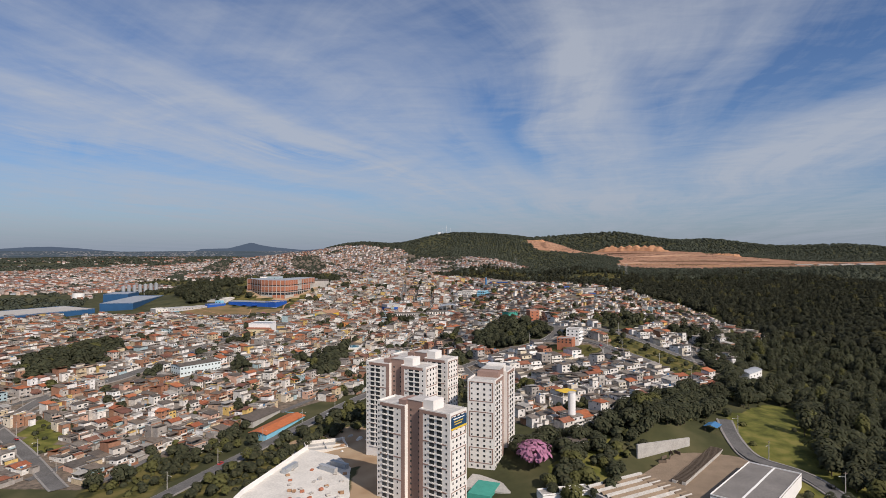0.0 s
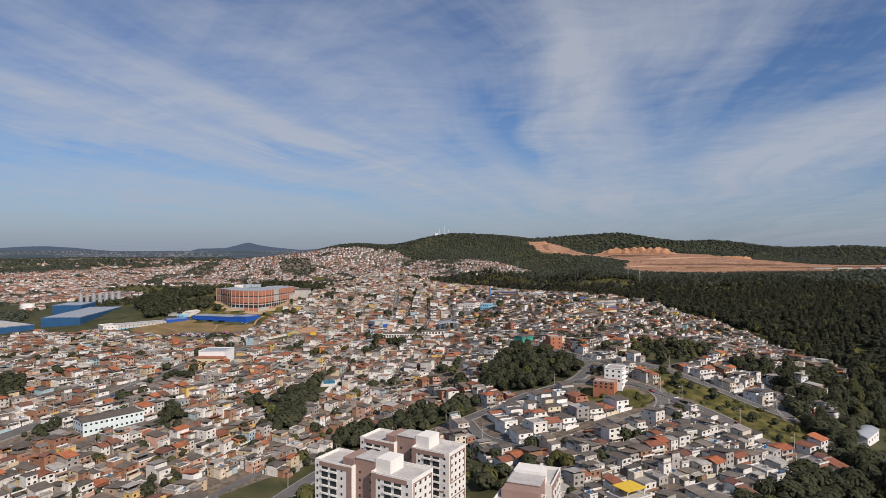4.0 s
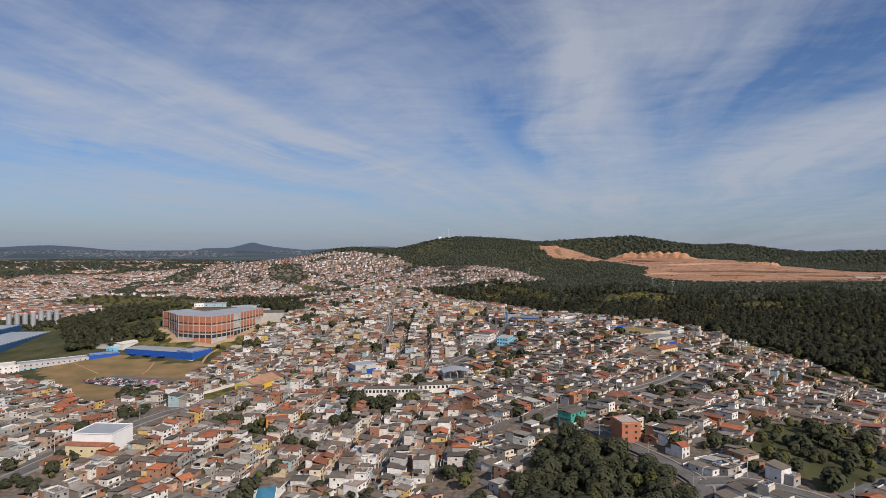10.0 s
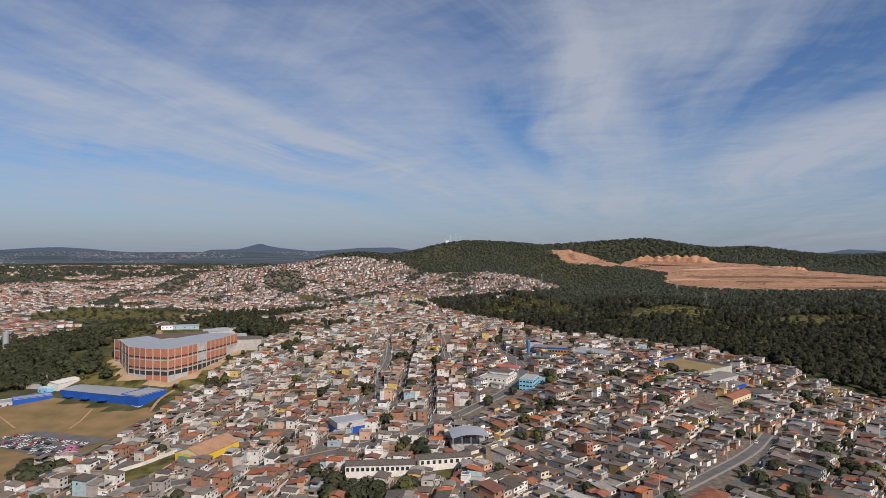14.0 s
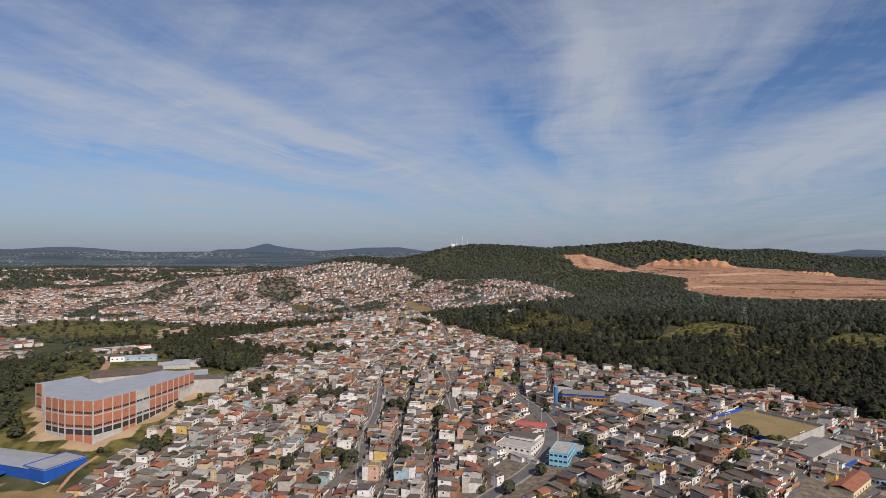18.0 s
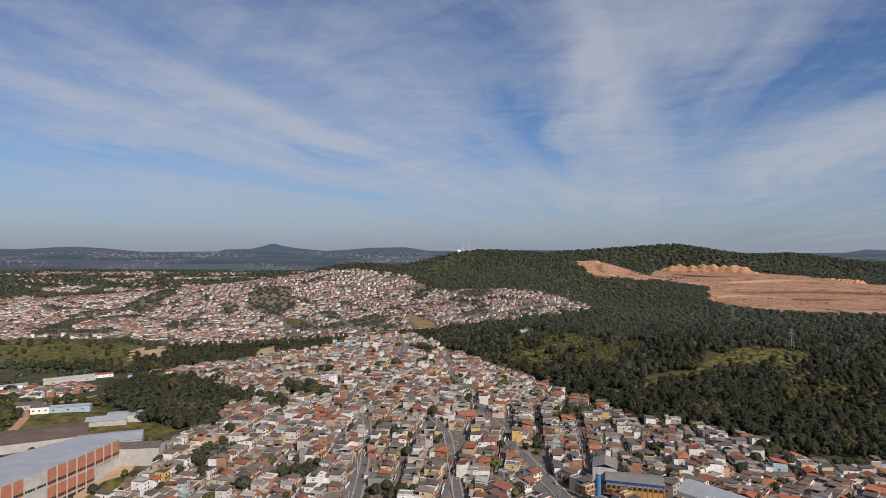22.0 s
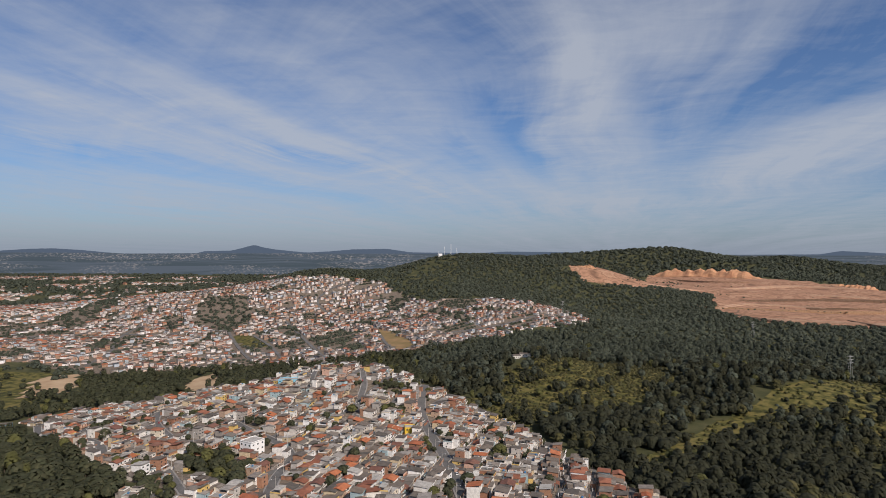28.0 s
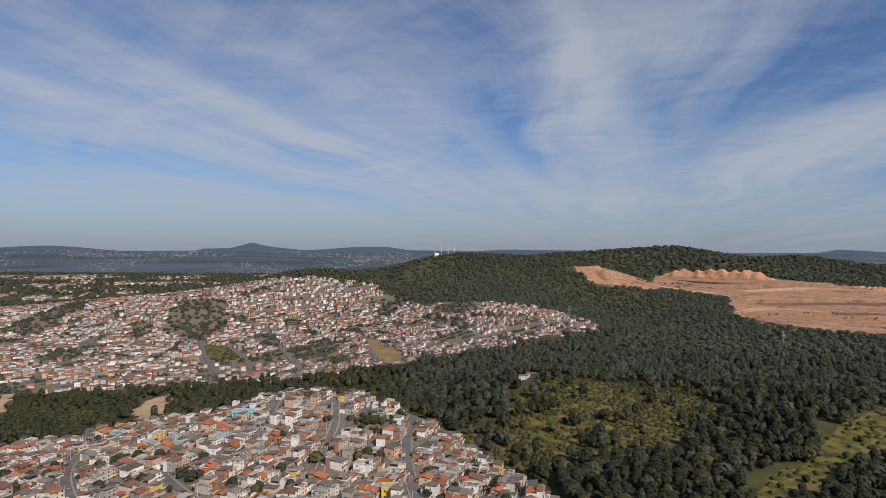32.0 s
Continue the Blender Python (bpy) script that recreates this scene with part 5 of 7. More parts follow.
fo = Heap()
LAWN_CLEAR = [(158, 330), (174, 368), (190, 380), (222, 404), (238, 402), (226, 372), (203, 334), (193, 309), (188, 289), (184, 262), (180, 240), (168, 245), (155, 305)]
SHED_YARD = [(222, 452), (262, 458), (292, 522), (252, 528)]
FOREST_BACK = [(-100, 1500), (1100, 1500), (1100, 2250), (-100, 2250)]
FOREST_FRONT = [(-100, 100), (1100, 100), (1100, 1500), (-100, 1500)]
TOWN_FOOT = [(-70, 1965), (10, 1995), (125, 2088), (225, 2160), (385, 2335), (450, 2500), (400, 2500), (60, 2200), (-60, 2060)]
RUIN = [(78, 1752), (142, 1756), (142, 1800), (82, 1796)]
NEAR_EDGE = [(150, 200), (400, 200), (430, 620), (250, 620)]
NEAR_FOREST = [(-60, 1900), (-20, 1665), (45, 1580), (75, 1510), (112, 1418), (136, 1374), (150, 1337), (166, 1297), (178, 1288), (200, 1291), (229, 1273), (245, 1250), (253, 1220), (263, 1196), (294, 1192), (338, 1105), (400, 1000), (430, 930), (400, 800), (378, 690), (330, 610), (300, 530), (238, 440), (220, 355), (180, 262), (190, 200), (420, 150), (900, 500), (1000, 1300), (1000, 2000), (700, 2050), (60, 2195), (-40, 2060)]
scatter(fo, NEAR_FOREST, 9.4, ["forest", "slim", "forest"], 0.97, leaf="leaf_deep", light=0.01, stems=False, skip=[FARM_GLADE, SCRUB, LAWN_CLEAR, LAWN_VALLEY, NEAR_EDGE, RUIN, FOREST_BACK, SIDE_GLADE, SIDE_SCRUB])
scatter(fo, NEAR_FOREST, 9.4, ["distant", "forest", "slim"], 0.97, leaf="leaf_deep", light=0.01, stems=False, skip=[FARM_GLADE, SIDE_GLADE, SIDE_SCRUB, SCRUB, RUIN, FOREST_FRONT, FAR_TOWN])
scatter(fo, NEAR_EDGE, 8.0, ["fine", "fine_wide", "fine_tall"], 0.95, skip=[LAWN_CLEAR, SHED_YARD], gaps=0.42, stray=0.2)
scatter(fo, NEAR_EDGE, 9.0, ["bush", "small"], 0.6, skip=[LAWN_CLEAR, SHED_YARD], light=0.4, stray=0.2)
scatter(fo, SCRUB, 9.0, ["small", "slim", "forest"], 0.26, leaf="leaf_deep", light=0.1, gaps=0.05)
scatter(fo, SCRUB, 4.6, ["bush"], stems=False, chance=0.62, leaf="leaf_scrub", light=0.0)
TOWN_FRINGE = [(101, 1412), (124, 1370), (138, 1335), (155, 1290), (166, 1276), (199, 1280), (221, 1264), (235, 1245), (242, 1217), (249, 1195), (270, 1198), (258, 1240), (240, 1275), (205, 1302), (180, 1296), (160, 1340), (142, 1385), (118, 1425)]
scatter(fo, TOWN_FRINGE, 5.0, ["small", "bush", "broad"], 0.7, leaf="leaf_deep", stray=0.2)
scatter(fo, SIDE_SCRUB, 9.0, ["small", "slim", "forest"], 0.34, leaf="leaf_deep", light=0.05)
scatter(fo, SIDE_SCRUB, 4.8, ["bush"], stems=False, chance=0.6, leaf="leaf_scrub", light=0.0)
scatter(fo, TOWN_FOOT, 9.0, ["small", "distant"], 0.7, leaf="leaf_hazy", stems=False, skip=[FAR_TOWN])
scatter(fo, SIDE_GLADE, 8.0, ["small", "bush", "slim"], 0.5, light=0.2, gaps=0.05)
tagged(new("forest", fo.mesh("forest")), "dense dark green eucalyptus forest over the valley slopes", "forest", kind="stuff")

# far woods: plain clumps that thin out where the distant quarters stand
ff = Heap()
for x0, x1, y0, y1, sp, kk in ((40, 2400, 1900, 3000, 17, 1.15), (-700, 1000, 2480, 3300, 15, 1.0), (-1300, -540, 1000, 2000, 22, 1.1), (-2900, -700, 2000, 4900, 36, 1.9), (-700, 3000, 3300, 4900, 32, 2.0), (800, 2300, 600, 1900, 24, 1.4), (1000, 2600, 3000, 3300, 19, 1.2)):
    x, y = grid_points(x0, x1, y0, y1, sp)
    keep = (np.abs(x) < 0.80 * (y + 80)) & ~(inside(QUARRY, x, y) | inside(FAR_TOWN, x, y) | inside(NEAR_FOREST, x, y) | inside(TOWN, x, y) | inside(WEST_TOWN, x, y)) & ~any_in([TOWN_FOOT, WOOD_VALLEY, WOOD_HILL, WOOD_CYAN, GRASS_HILL, GRASS_MEADOW, HAMLET, WORKS] + HILL_SITES, x, y) & ~(any_in(BARE, x, y) & (np.random.rand(len(x)) < 0.6))
    x, y = x[keep], y[keep]
    for a, b, z in zip(x, y, height(x, y)):
        if a < -540 and noise.noise((a / 170, b / 170, 4.4)) > (0.18 if b < 3300 else 0.40):
            continue
        if any(((a - p) / (rx * 1.05)) ** 2 + ((b - q) / (ry * 1.1)) ** 2 < 1 for p, q, rx, ry, _ in QUARTERS) and rng.random() < 0.85:
            continue
        v, f = rng.choice(mini)
        k = kk * rng.uniform(0.75, 1.25)
        ff.add(v, f, "leaf_hazy", pose(a, b, z - 0.5, 0, 0, rng.uniform(0, 360)) @ Matrix.Diagonal((k, k, k * 0.9, 1)), SOFT[id(v)])
for a, b, z in far_gaps + [(x + 5, y + 6, z) for (x, y, _), z in zip(spots[::9], height(spots[::9, 0] + 5, spots[::9, 1] + 6))]:
    v, f = rng.choice(mini)
    k = rng.uniform(0.4, 0.85)
    ff.add(v, f, "leaf_hazy", pose(a, b, z - 0.5, 0, 0, rng.uniform(0, 360)) @ Matrix.Diagonal((k, k, k * 0.9, 1)), SOFT[id(v)])
for p in FAR_WOODS:
    xs, ys = [q[0] for q in p], [q[1] for q in p]
    x, y = grid_points(min(xs), max(xs), min(ys), max(ys), 11)
    keep = inside(p, x, y) & (np.random.rand(len(x)) < 0.62)
    x, y = x[keep], y[keep]
    for a, b, z in zip(x, y, height(x, y)):
        v, f = rng.choice(mini)
        k = rng.uniform(0.6, 1.0)
        ff.add(v, f, "leaf_hazy", pose(a, b, z - 0.5, 0, 0, rng.uniform(0, 360)) @ Matrix.Diagonal((k, k, k * 0.9, 1)), SOFT[id(v)])
qx, qy = grid_points(400, 2000, 2200, 3700, 13)
ok = inside(QUARRY, qx, qy)
for a, b in zip(qx[ok], qy[ok]):
    line = min(abs(b - (2603 - 0.24 * (a - 820))) if 760 < a < 1100 else 99, abs(b - (2460 - 0.54 * (a - 880))) if 860 < a < 1400 else 99)
    patch = 535 < a < 930 and 2820 + 1.2 * abs(a - 560) < b < 3420 and noise.noise((a / 120, b / 120, 6.1)) > -0.08
    belt = 1320 < a < 1800 and 2345 < b < 2415
    if (belt and rng.random() < 0.9) or (line < 9 and rng.random() < 0.75) or (patch and rng.random() < 0.22) or noise.noise((a / 75, b / 45, 3.9)) > 0.52:
        v, f = rng.choice(mini)
        k = rng.uniform(0.25, 0.55) * (1.7 if patch or belt else 1.0)
        ff.add(v, f, "leaf_hazy", pose(a, b, gz(a, b), 0, 0, rng.uniform(0, 360)) @ Matrix.Diagonal((k, k, k * 0.7, 1)), SOFT[id(v)])
tagged(new("far_woods", ff.mesh("far_woods")), "dark wooded hills round the town and the quarry", "forest", kind="stuff")

# single trees in yards and along the roads
tree_first = {}


def tree(x, y, kind, k=1.0, leaf="leaf", label="", group="trees of the town"):
    m = pose(x, y, gz(x, y), 0, 0, rng.uniform(0, 360)) @ Matrix.Diagonal((k, k, k, 1))
    key = (kind, rng.randrange(3), leaf)
    if key in tree_first and not label:
        ob = copy_thing(tree_first[key], pose(x, y, gz(x, y), 0, 0, rng.uniform(0, 360)))
        ob.scale = (k, k, k)
        return ob
    (c, t) = crowns[kind][key[1]]
    ob = thing("tree", m, label or "dark green broadleaf tree with an uneven crown", "tree", group)
    part("trunk", t, "bark", ob, "rough brown trunk")
    cr = part("crown", c, leaf, ob)
    cr.data.normals_split_custom_set_from_vertices(SOFT[id(c[0])] / np.linalg.norm(SOFT[id(c[0])], axis=1, keepdims=True))
    if not label:
        tree_first[key] = ob
    return ob


tree(48, 300, "fine_wide", 1.7, "leaf_pink", "pink flowering tree in full bloom beside the tall blocks")
tree(-262, 868, "fine_wide", 1.0, "leaf_pink", "pink flowering tree at the edge of the car park")
tree(199, 1012, "wide", 1.2, "leaf", "large dark green tree beside the sports ground")
tree(209, 1000, "broad", 0.95, "leaf_light", "light green tree beside the sports ground")
x, y = -320 + 660 * np.random.rand(700), 400 + 1160 * np.random.rand(700)
ok = inside(TOWN, x, y) & clear_of(x, y, 2.0) & ~inside(ISLAND, x, y)
for a, b in list(zip(x[ok], y[ok]))[:200]:
    tree(a, b, rng.choice(("small", "small", "broad", "wide")), rng.uniform(0.7, 1.15), "leaf_light" if rng.random() < 0.15 else "leaf")

# ---- the tall blocks ----
def tower(cx, cy, ang, length, width, z0, floors, label, front_end):
    """A block with two white wings, a brown core and small windows. Local x runs along the long face, whose wall is y = 0.
    front_end: whether the finished end wall is at x = 0."""
    storey = 2.66
    h = floors * storey
    ob = thing("apartment_tower", pose(cx, cy, z0, 0, 0, ang), label, "tower", "tall apartment blocks")
    a, b = length * 0.40, length * 0.60
    wing1 = part("wing", box(0, 0, -10, a, width, h), "tower_white", ob, "white wing with rows of windows")
    wing2 = part("wing", box(b, 0, -10, length, width, h), "tower_white", ob, "white wing with rows of windows")
    core = part("core", box(a, 2.2, -10, b, width - 2.2, h + 3.4), "tower_brown", ob, "brown stair core rising over the wings")
    for x0, x1, zz in ((0, a, h), (b, length, h)):
        for q in ((x0, 0, x1, 0.3), (x0, width - 0.3, x1, width), (x0, 0.3, x0 + 0.3, width - 0.3), (x1 - 0.3, 0.3, x1, width - 0.3)):
            part("parapet", box(q[0], q[1], zz, q[2], q[3], zz + 1.1), "tower_white", ob)
        part("roof_deck", box(x0 + 0.3, 0.3, zz, x1 - 0.3, width - 0.3, zz + 0.12), "tower_roof", ob, "grey roof deck")
    part("water_house", box(b + 0.2, 2.6, h + 0.12, b + 6.0, width - 2.6, h + 4.6), "tower_white", ob, "white tank room on the roof")
    part("stair_house", box(a - 5.0, 1.6, h + 0.12, a - 0.2, width - 1.6, h + 3.0), "tower_brown", ob, "brown stair room on the roof")
    part("roof_ledge", box(a - 0.15, 2.0, h + 3.4, b + 0.15, width - 2.0, h + 3.65), "tower_roof", ob)
    for x0, x1 in ((a - 2.2, a), (b, b + 2.0)):
        part("band", box(x0, -0.12, -10, x1, 0.0, h + 0.6), "tower_brown", ob, "brown painted band")
    for x0, x1 in ((2.0, a - 2.2), (b + 2.0, length - 2.0)):
        part("top_band", box(x0, -0.14, h - 1.0, x1, -0.02, h + 0.5), "tower_brown", ob, "brown painted band")
        for fl in (5, 9, 13):
            part("floor_band", box(x0, -0.16, fl * storey - 0.25, x1, -0.02, fl * storey + 0.25), "tower_brown", ob)
    win = mesh_of("window", *box(-0.55, -0.05, 0, 0.55, 0.05, 1.15), ["dark_glass"])
    small = mesh_of("window", *box(-0.38, -0.05, 0.1, 0.38, 0.05, 1.0), ["dark_glass"])
    # flat dark panel stands for the shade in a balcony recess
    bay = mesh_of("balcony_opening", *box(-1.35, -0.05, -0.45, 1.35, 0.05, 1.65), ["dark_glass"])
    rail = mesh_of("balcony", *box(-1.45, -0.5, -0.85, 1.45, -0.06, -0.25), ["tower_white"])
    rest = Heap()
    for fl in range(floors):
        z = fl * storey + 0.95
        for off, x1, wing in ((0.0, a - 2.4, wing1), (b + 2.2, length, wing2)):
            span = x1 - off
            for fx, me in ((0.08, small), (0.32, bay), (0.60, bay), (0.86, small)):
                x = off + span * fx
                if me is small:
                    part("window", me, None, wing, m=pose(x, -0.03, z))
                else:
                    op = part("balcony_opening", me, None, wing, m=pose(x, -0.03, z))
                    part("balcony", rail, None, wing, m=pose(x, 0, z))
        for fx in (0.22, 0.78):
            part("window", small, None, core, m=pose(a + (b - a) * fx, 2.2 - 0.03, z))
        for fy in (0.16, 0.38, 0.62, 0.84):
            for xe, wing in ((0, wing1), (length, wing2)):
                if (xe == 0) == front_end:
                    part("window", small if fy in (0.16, 0.84) else win, None, wing, m=pose(xe + (-0.03 if xe == 0 else 0.03), width * fy, z, 0, 0, 90))
                else:
                    rest.add(*box(xe - 0.06, width * fy - 0.45, z, xe + 0.06, width * fy + 0.45, z + 1.0), "dark_glass")
        for fx in (0.06, 0.13, 0.2, 0.28, 0.7, 0.78, 0.86, 0.94):
            rest.add(*box(length * fx - 0.5, width - 0.05, z, length * fx + 0.5, width + 0.06, z + 1.1), "dark_glass")
    part("rear_windows", rest.mesh("rear_windows"), None, ob)
    xe = -0.08 if front_end else length + 0.08
    for f0, f1 in ((2, 5), (7, 12), (14, floors - 0.2)):
        zb, zt = f0 * storey + 0.3, f1 * storey + 0.4
        for q in ((width * 0.06, zb, width * 0.10, zt), (width * 0.90, zb, width * 0.94, zt), (width * 0.10, zt - 0.4, width * 0.90, zt), (width * 0.10, zb, width * 0.90, zb + 0.4)):
            part("end_frame", box(xe - 0.05, q[0], q[1], xe + 0.05, q[2], q[3]), "tower_brown", ob, "")
    return ob


front = tower(-30.3, 284.5, -35, 42.8, 13.4, -3, 18, "white and brown apartment tower with a blue sales banner", False)
tower(28.1, 303.6, 69, 41.5, 14.8, 2, 18, "white and brown apartment tower turned end-on beside a court", True)
tower(-43.1, 343.2, -30, 40.5, 13.0, 5, 18, "white and brown apartment tower behind the first block", False)
tower(-31.0, 371.0, -30, 40.5, 13.0, 4, 18, "white and brown apartment tower at the rear of the group", False)
mat("banner_blue", (0.015, 0.055, 0.12), 0.6, 0.05)
ban = part("banner", box(42.95, 0.6, 42.2, 43.10, 12.8, 46.8), "banner_blue", front, "dark blue sales banner hung over the edge")
for k, (z, c) in enumerate(((45.7, "white_paint"), (44.4, "yellow_paint"), (43.3, "yellow_paint"))):
    part("lettering_bar", box(43.11, 2.0 + k * 0.5, z, 43.15, 10.8 - k, z + 0.45), c, ban)
part("lower_strip", box(42.95, 0.6, 41.2, 43.10, 12.8, 42.1), "yellow_paint", front, "yellow strip under the banner")


# ---- named buildings ----
mat("school_wall", (0.62, 0.70, 0.70), 0.85, 0.1)
mat("tile_orange", (0.44, 0.14, 0.055), 0.85, 0.2, 0.3, 2.5)
mat("roof_tan", (0.36, 0.21, 0.125), 0.85, 0.2, 0.2, 1.5)
mat("orange_wall", (0.56, 0.25, 0.07), 0.85, 0.15)
mat("yellow_ochre", (0.46, 0.27, 0.085), 0.85, 0.15)
def block(name, x, y, ang, w, d, base, top, wall, roof, label, category, cols=6, rows=2, style="flat", plinth="", side_cols=0, over=0.4, rise=2.0, wwin=1.4, hwin=1.2):
    """A building by its centre; the front is the wall at -y. Each window is a part."""
    ob = thing(name, pose(x, y, base, 0, 0, ang), label, category)
    h = top - base
    body = part("wall", box(-w / 2, -d / 2, -6, w / 2, d / 2, h), wall, ob)
    if style == "flat":
        part("roof", box(-w / 2 - 0.1, -d / 2 - 0.1, h, w / 2 + 0.1, d / 2 + 0.1, h + 0.3), roof, ob)
        for q in ((-w / 2, -d / 2, w / 2, -d / 2 + 0.25), (-w / 2, d / 2 - 0.25, w / 2, d / 2), (-w / 2, -d / 2 + 0.25, -w / 2 + 0.25, d / 2 - 0.25), (w / 2 - 0.25, -d / 2 + 0.25, w / 2, d / 2 - 0.25)):
            part("parapet", box(q[0], q[1], h + 0.3, q[2], q[3], h + 0.8), wall, ob)
    elif style == "gable":
        part("roof", gable(-w / 2, -d / 2, w / 2, d / 2, h + 0.05, rise, over, "x" if w > d else "y"), roof, ob)
    elif style == "vault":
        n, hp = 10, []
        L, R = (w, d) if w > d else (d, w)
        ring = [(-R / 2 - over + (R + 2 * over) * k / n, rise * math.sin(math.pi * k / n)) for k in range(n + 1)]
        v, f = [], []
        for s in (-L / 2 - over, L / 2 + over):
            v += [((s, p, h + q) if w > d else (p, s, h + q)) for p, q in ring]
        f = [((k, k + 1, n + 2 + k, n + 1 + k)[::-1] if w > d else (k, k + 1, n + 2 + k, n + 1 + k)) for k in range(n)] + [tuple(range(n + 1)), tuple(range(n + 1, 2 * n + 2))[::-1], (0, n, 2 * n + 1, n + 1)]
        part("roof", (v, f), roof, ob)
    if plinth:
        for q in ((-w / 2 - 0.08, -d / 2 - 0.08, w / 2 + 0.08, -d / 2), (w / 2, -d / 2, w / 2 + 0.08, d / 2), (-w / 2 - 0.08, -d / 2, -w / 2, d / 2)):
            part("plinth", box(q[0], q[1], -4, q[2], q[3], h * 0.35), plinth, ob)
    if cols:
        me = mesh_of("window", *box(-wwin / 2, -0.06, 0, wwin / 2, 0.06, hwin), ["dark_glass"])
        for r in range(rows):
            z = h * (r + 0.38) / rows
            for k in range(cols):
                part("window", me, None, body, m=pose(-w / 2 + w * (k + 0.5) / cols, -d / 2 - 0.03, z))
            for k in range(side_cols):
                for sx in (-1, 1):
                    part("window", me, None, body, m=pose(sx * (w / 2 + 0.03), -d / 2 + d * (k + 0.5) / side_cols, z, 0, 0, 90))
    return ob


block("school", -221, 534, 51, 38, 16, 8, 16.5, "school_wall", "roof_fibre", "long pale aqua two-storey school with a stained grey roof", "school", 12, 2, "gable", "", 4, rise=1.3)
hall = block("hall", -115, 418, 72, 48, 13, -13, -4.5, "cyan_paint", "tile_orange", "long pale blue hall with an orange tile roof", "hall", 8, 1, "gable", rise=1.6, over=0.8)
block("hall_annex", -111, 462, 72, 22, 16, -12, -6.5, "cyan_paint", "metal_roof", "low pale blue annex with a flat sheet roof", "hall", 4, 1)
block("grey_shed", -138, 440, 72, 34, 20, -10, -4, "concrete", "roof_fibre", "low grey shed with a corrugated roof", "shed", 0, 1, "gable", rise=2.2)
wt = thing("water_tower", pose(78, 352, 13), "tall white cylindrical water tower on a round base", "water tower")
part("shaft", tube(0, 0, -2, 20.5, 2.25, 2.25, 20), "white_paint", wt)
part("cap", tube(0, 0, 20.5, 21.0, 2.35, 1.6, 20), "concrete", wt)
part("base", tube(0, 0, -2.5, 0.6, 3.3, 3.3, 20), "red_paint", wt, "dull red concrete base")
yh = block("corner_house", 82, 390, 30, 15, 12, 16, 22, "concrete_pale", "concrete", "pale curved house with a bright yellow terrace roof", "house", 4, 2)
for sx in (-5, 5):
    for sy in (-3.8, 3.8):
        part("roof_post", box(sx - 0.15, sy - 0.15, 6.8, sx + 0.15, sy + 0.15, 9.4), "white_paint", yh)
part("canopy", box(-5.6, -4.6, 9.4, 5.6, 4.6, 9.7), "yellow_paint", yh, "bright yellow sheet canopy")
wh = block("white_house", 123, 552, -28, 12, 13, 35, 44.5, "white_paint", "roof_slab", "white three-storey house with long balconies", "house", 3, 3, "flat", "", 3)
for k in range(3):
    part("balcony", box(6.0, -6.3, 0.2 + k * 3.1, 7.6, 6.0, 0.5 + k * 3.1), "white_paint", wh)
block("brick_house", 113, 541, -28, 14, 10, 33, 37.5, "brick_orange", "roof_slab", "unfinished red brick house without a roof", "house", 4, 2)
block("old_school", -45, 829, 5, 42, 10, 24, 29.5, "wall_off-white", "roof_fibre", "long white school wing with a grey corrugated roof", "school", 14, 1, "gable", rise=1.2, hwin=2.2, wwin=1.8)
block("old_school", -6, 838, 12, 33, 10, 26, 31, "wall_off-white", "roof_fibre", "white school wing with a stained corrugated roof", "school", 9, 1, "gable", rise=1.2, hwin=2.2, wwin=1.8)
ct = thing("covered_court", pose(10, 868, 29, 0, 0, 8), "open sports court under a low arched sheet roof", "sports court")
part("floor", box(-12, -10, -4, 12, 10, 0.15), "concrete", ct)
n = 10
ring = [(-12.6 + 25.2 * k / n, 7.0 + 2.2 * math.sin(math.pi * k / n)) for k in range(n + 1)]
part("roof", ([(p, -10.4, q) for p, q in ring] + [(p, 10.4, q) for p, q in ring] + [(p, -10.4, q - 0.2) for p, q in ring] + [(p, 10.4, q - 0.2) for p, q in ring], [(k, k + 1, n + 2 + k, n + 1 + k) for k in range(n)] + [(2 * n + 3 + k, 2 * n + 2 + k, 3 * n + 3 + k, 3 * n + 4 + k) for k in range(n)] + [(k + 1, k, 2 * n + 2 + k, 2 * n + 3 + k) for k in range(n)]), "metal_roof", ct, "pale arched metal roof")
for k in range(5):
    for sy in (-10, 10):
        part("post", box(-12 + 6 * k - 0.2, sy - 0.2, 0, -12 + 6 * k + 0.2, sy + 0.2, 7.3), "concrete", ct)
block("blue_block", 66, 985, -22, 12, 22, 35, 49, "cyan_paint", "roof_slab", "pale blue four-storey block with window bands", "block", 4, 4, "flat", "", 6, wwin=2.0)
block("blue_wing", 77, 997, -22, 9, 14, 37, 45.5, "cyan_paint", "roof_slab", "pale blue lower wing beside the block", "block", 3, 3)
cb = block("cream_block", 41, 1006, -27, 25, 26, 36, 46.5, "wall_off-white", "roof_slab", "cream three-storey shop block with yellow bands", "block", 6, 3, "flat", "", 6, wwin=1.8)
part("band", box(-12.7, -13.2, 2.9, 12.7, -13.0, 5.2), "yellow_ochre", cb, "yellow painted band")
part("upper_room", box(-9, 1, 11.3, 10, 12, 13.6), "wall_off-white", cb)
part("upper_roof", box(-9.5, 0.4, 13.6, 10.5, 12.4, 13.8), "roof_fibre", cb)
block("red_roof_hall", 53, 1043, -14, 22, 15, 40, 47.5, "wall_off-white", "red_paint", "low hall with a dull red sheet roof", "hall", 5, 2, "gable", rise=1.2)
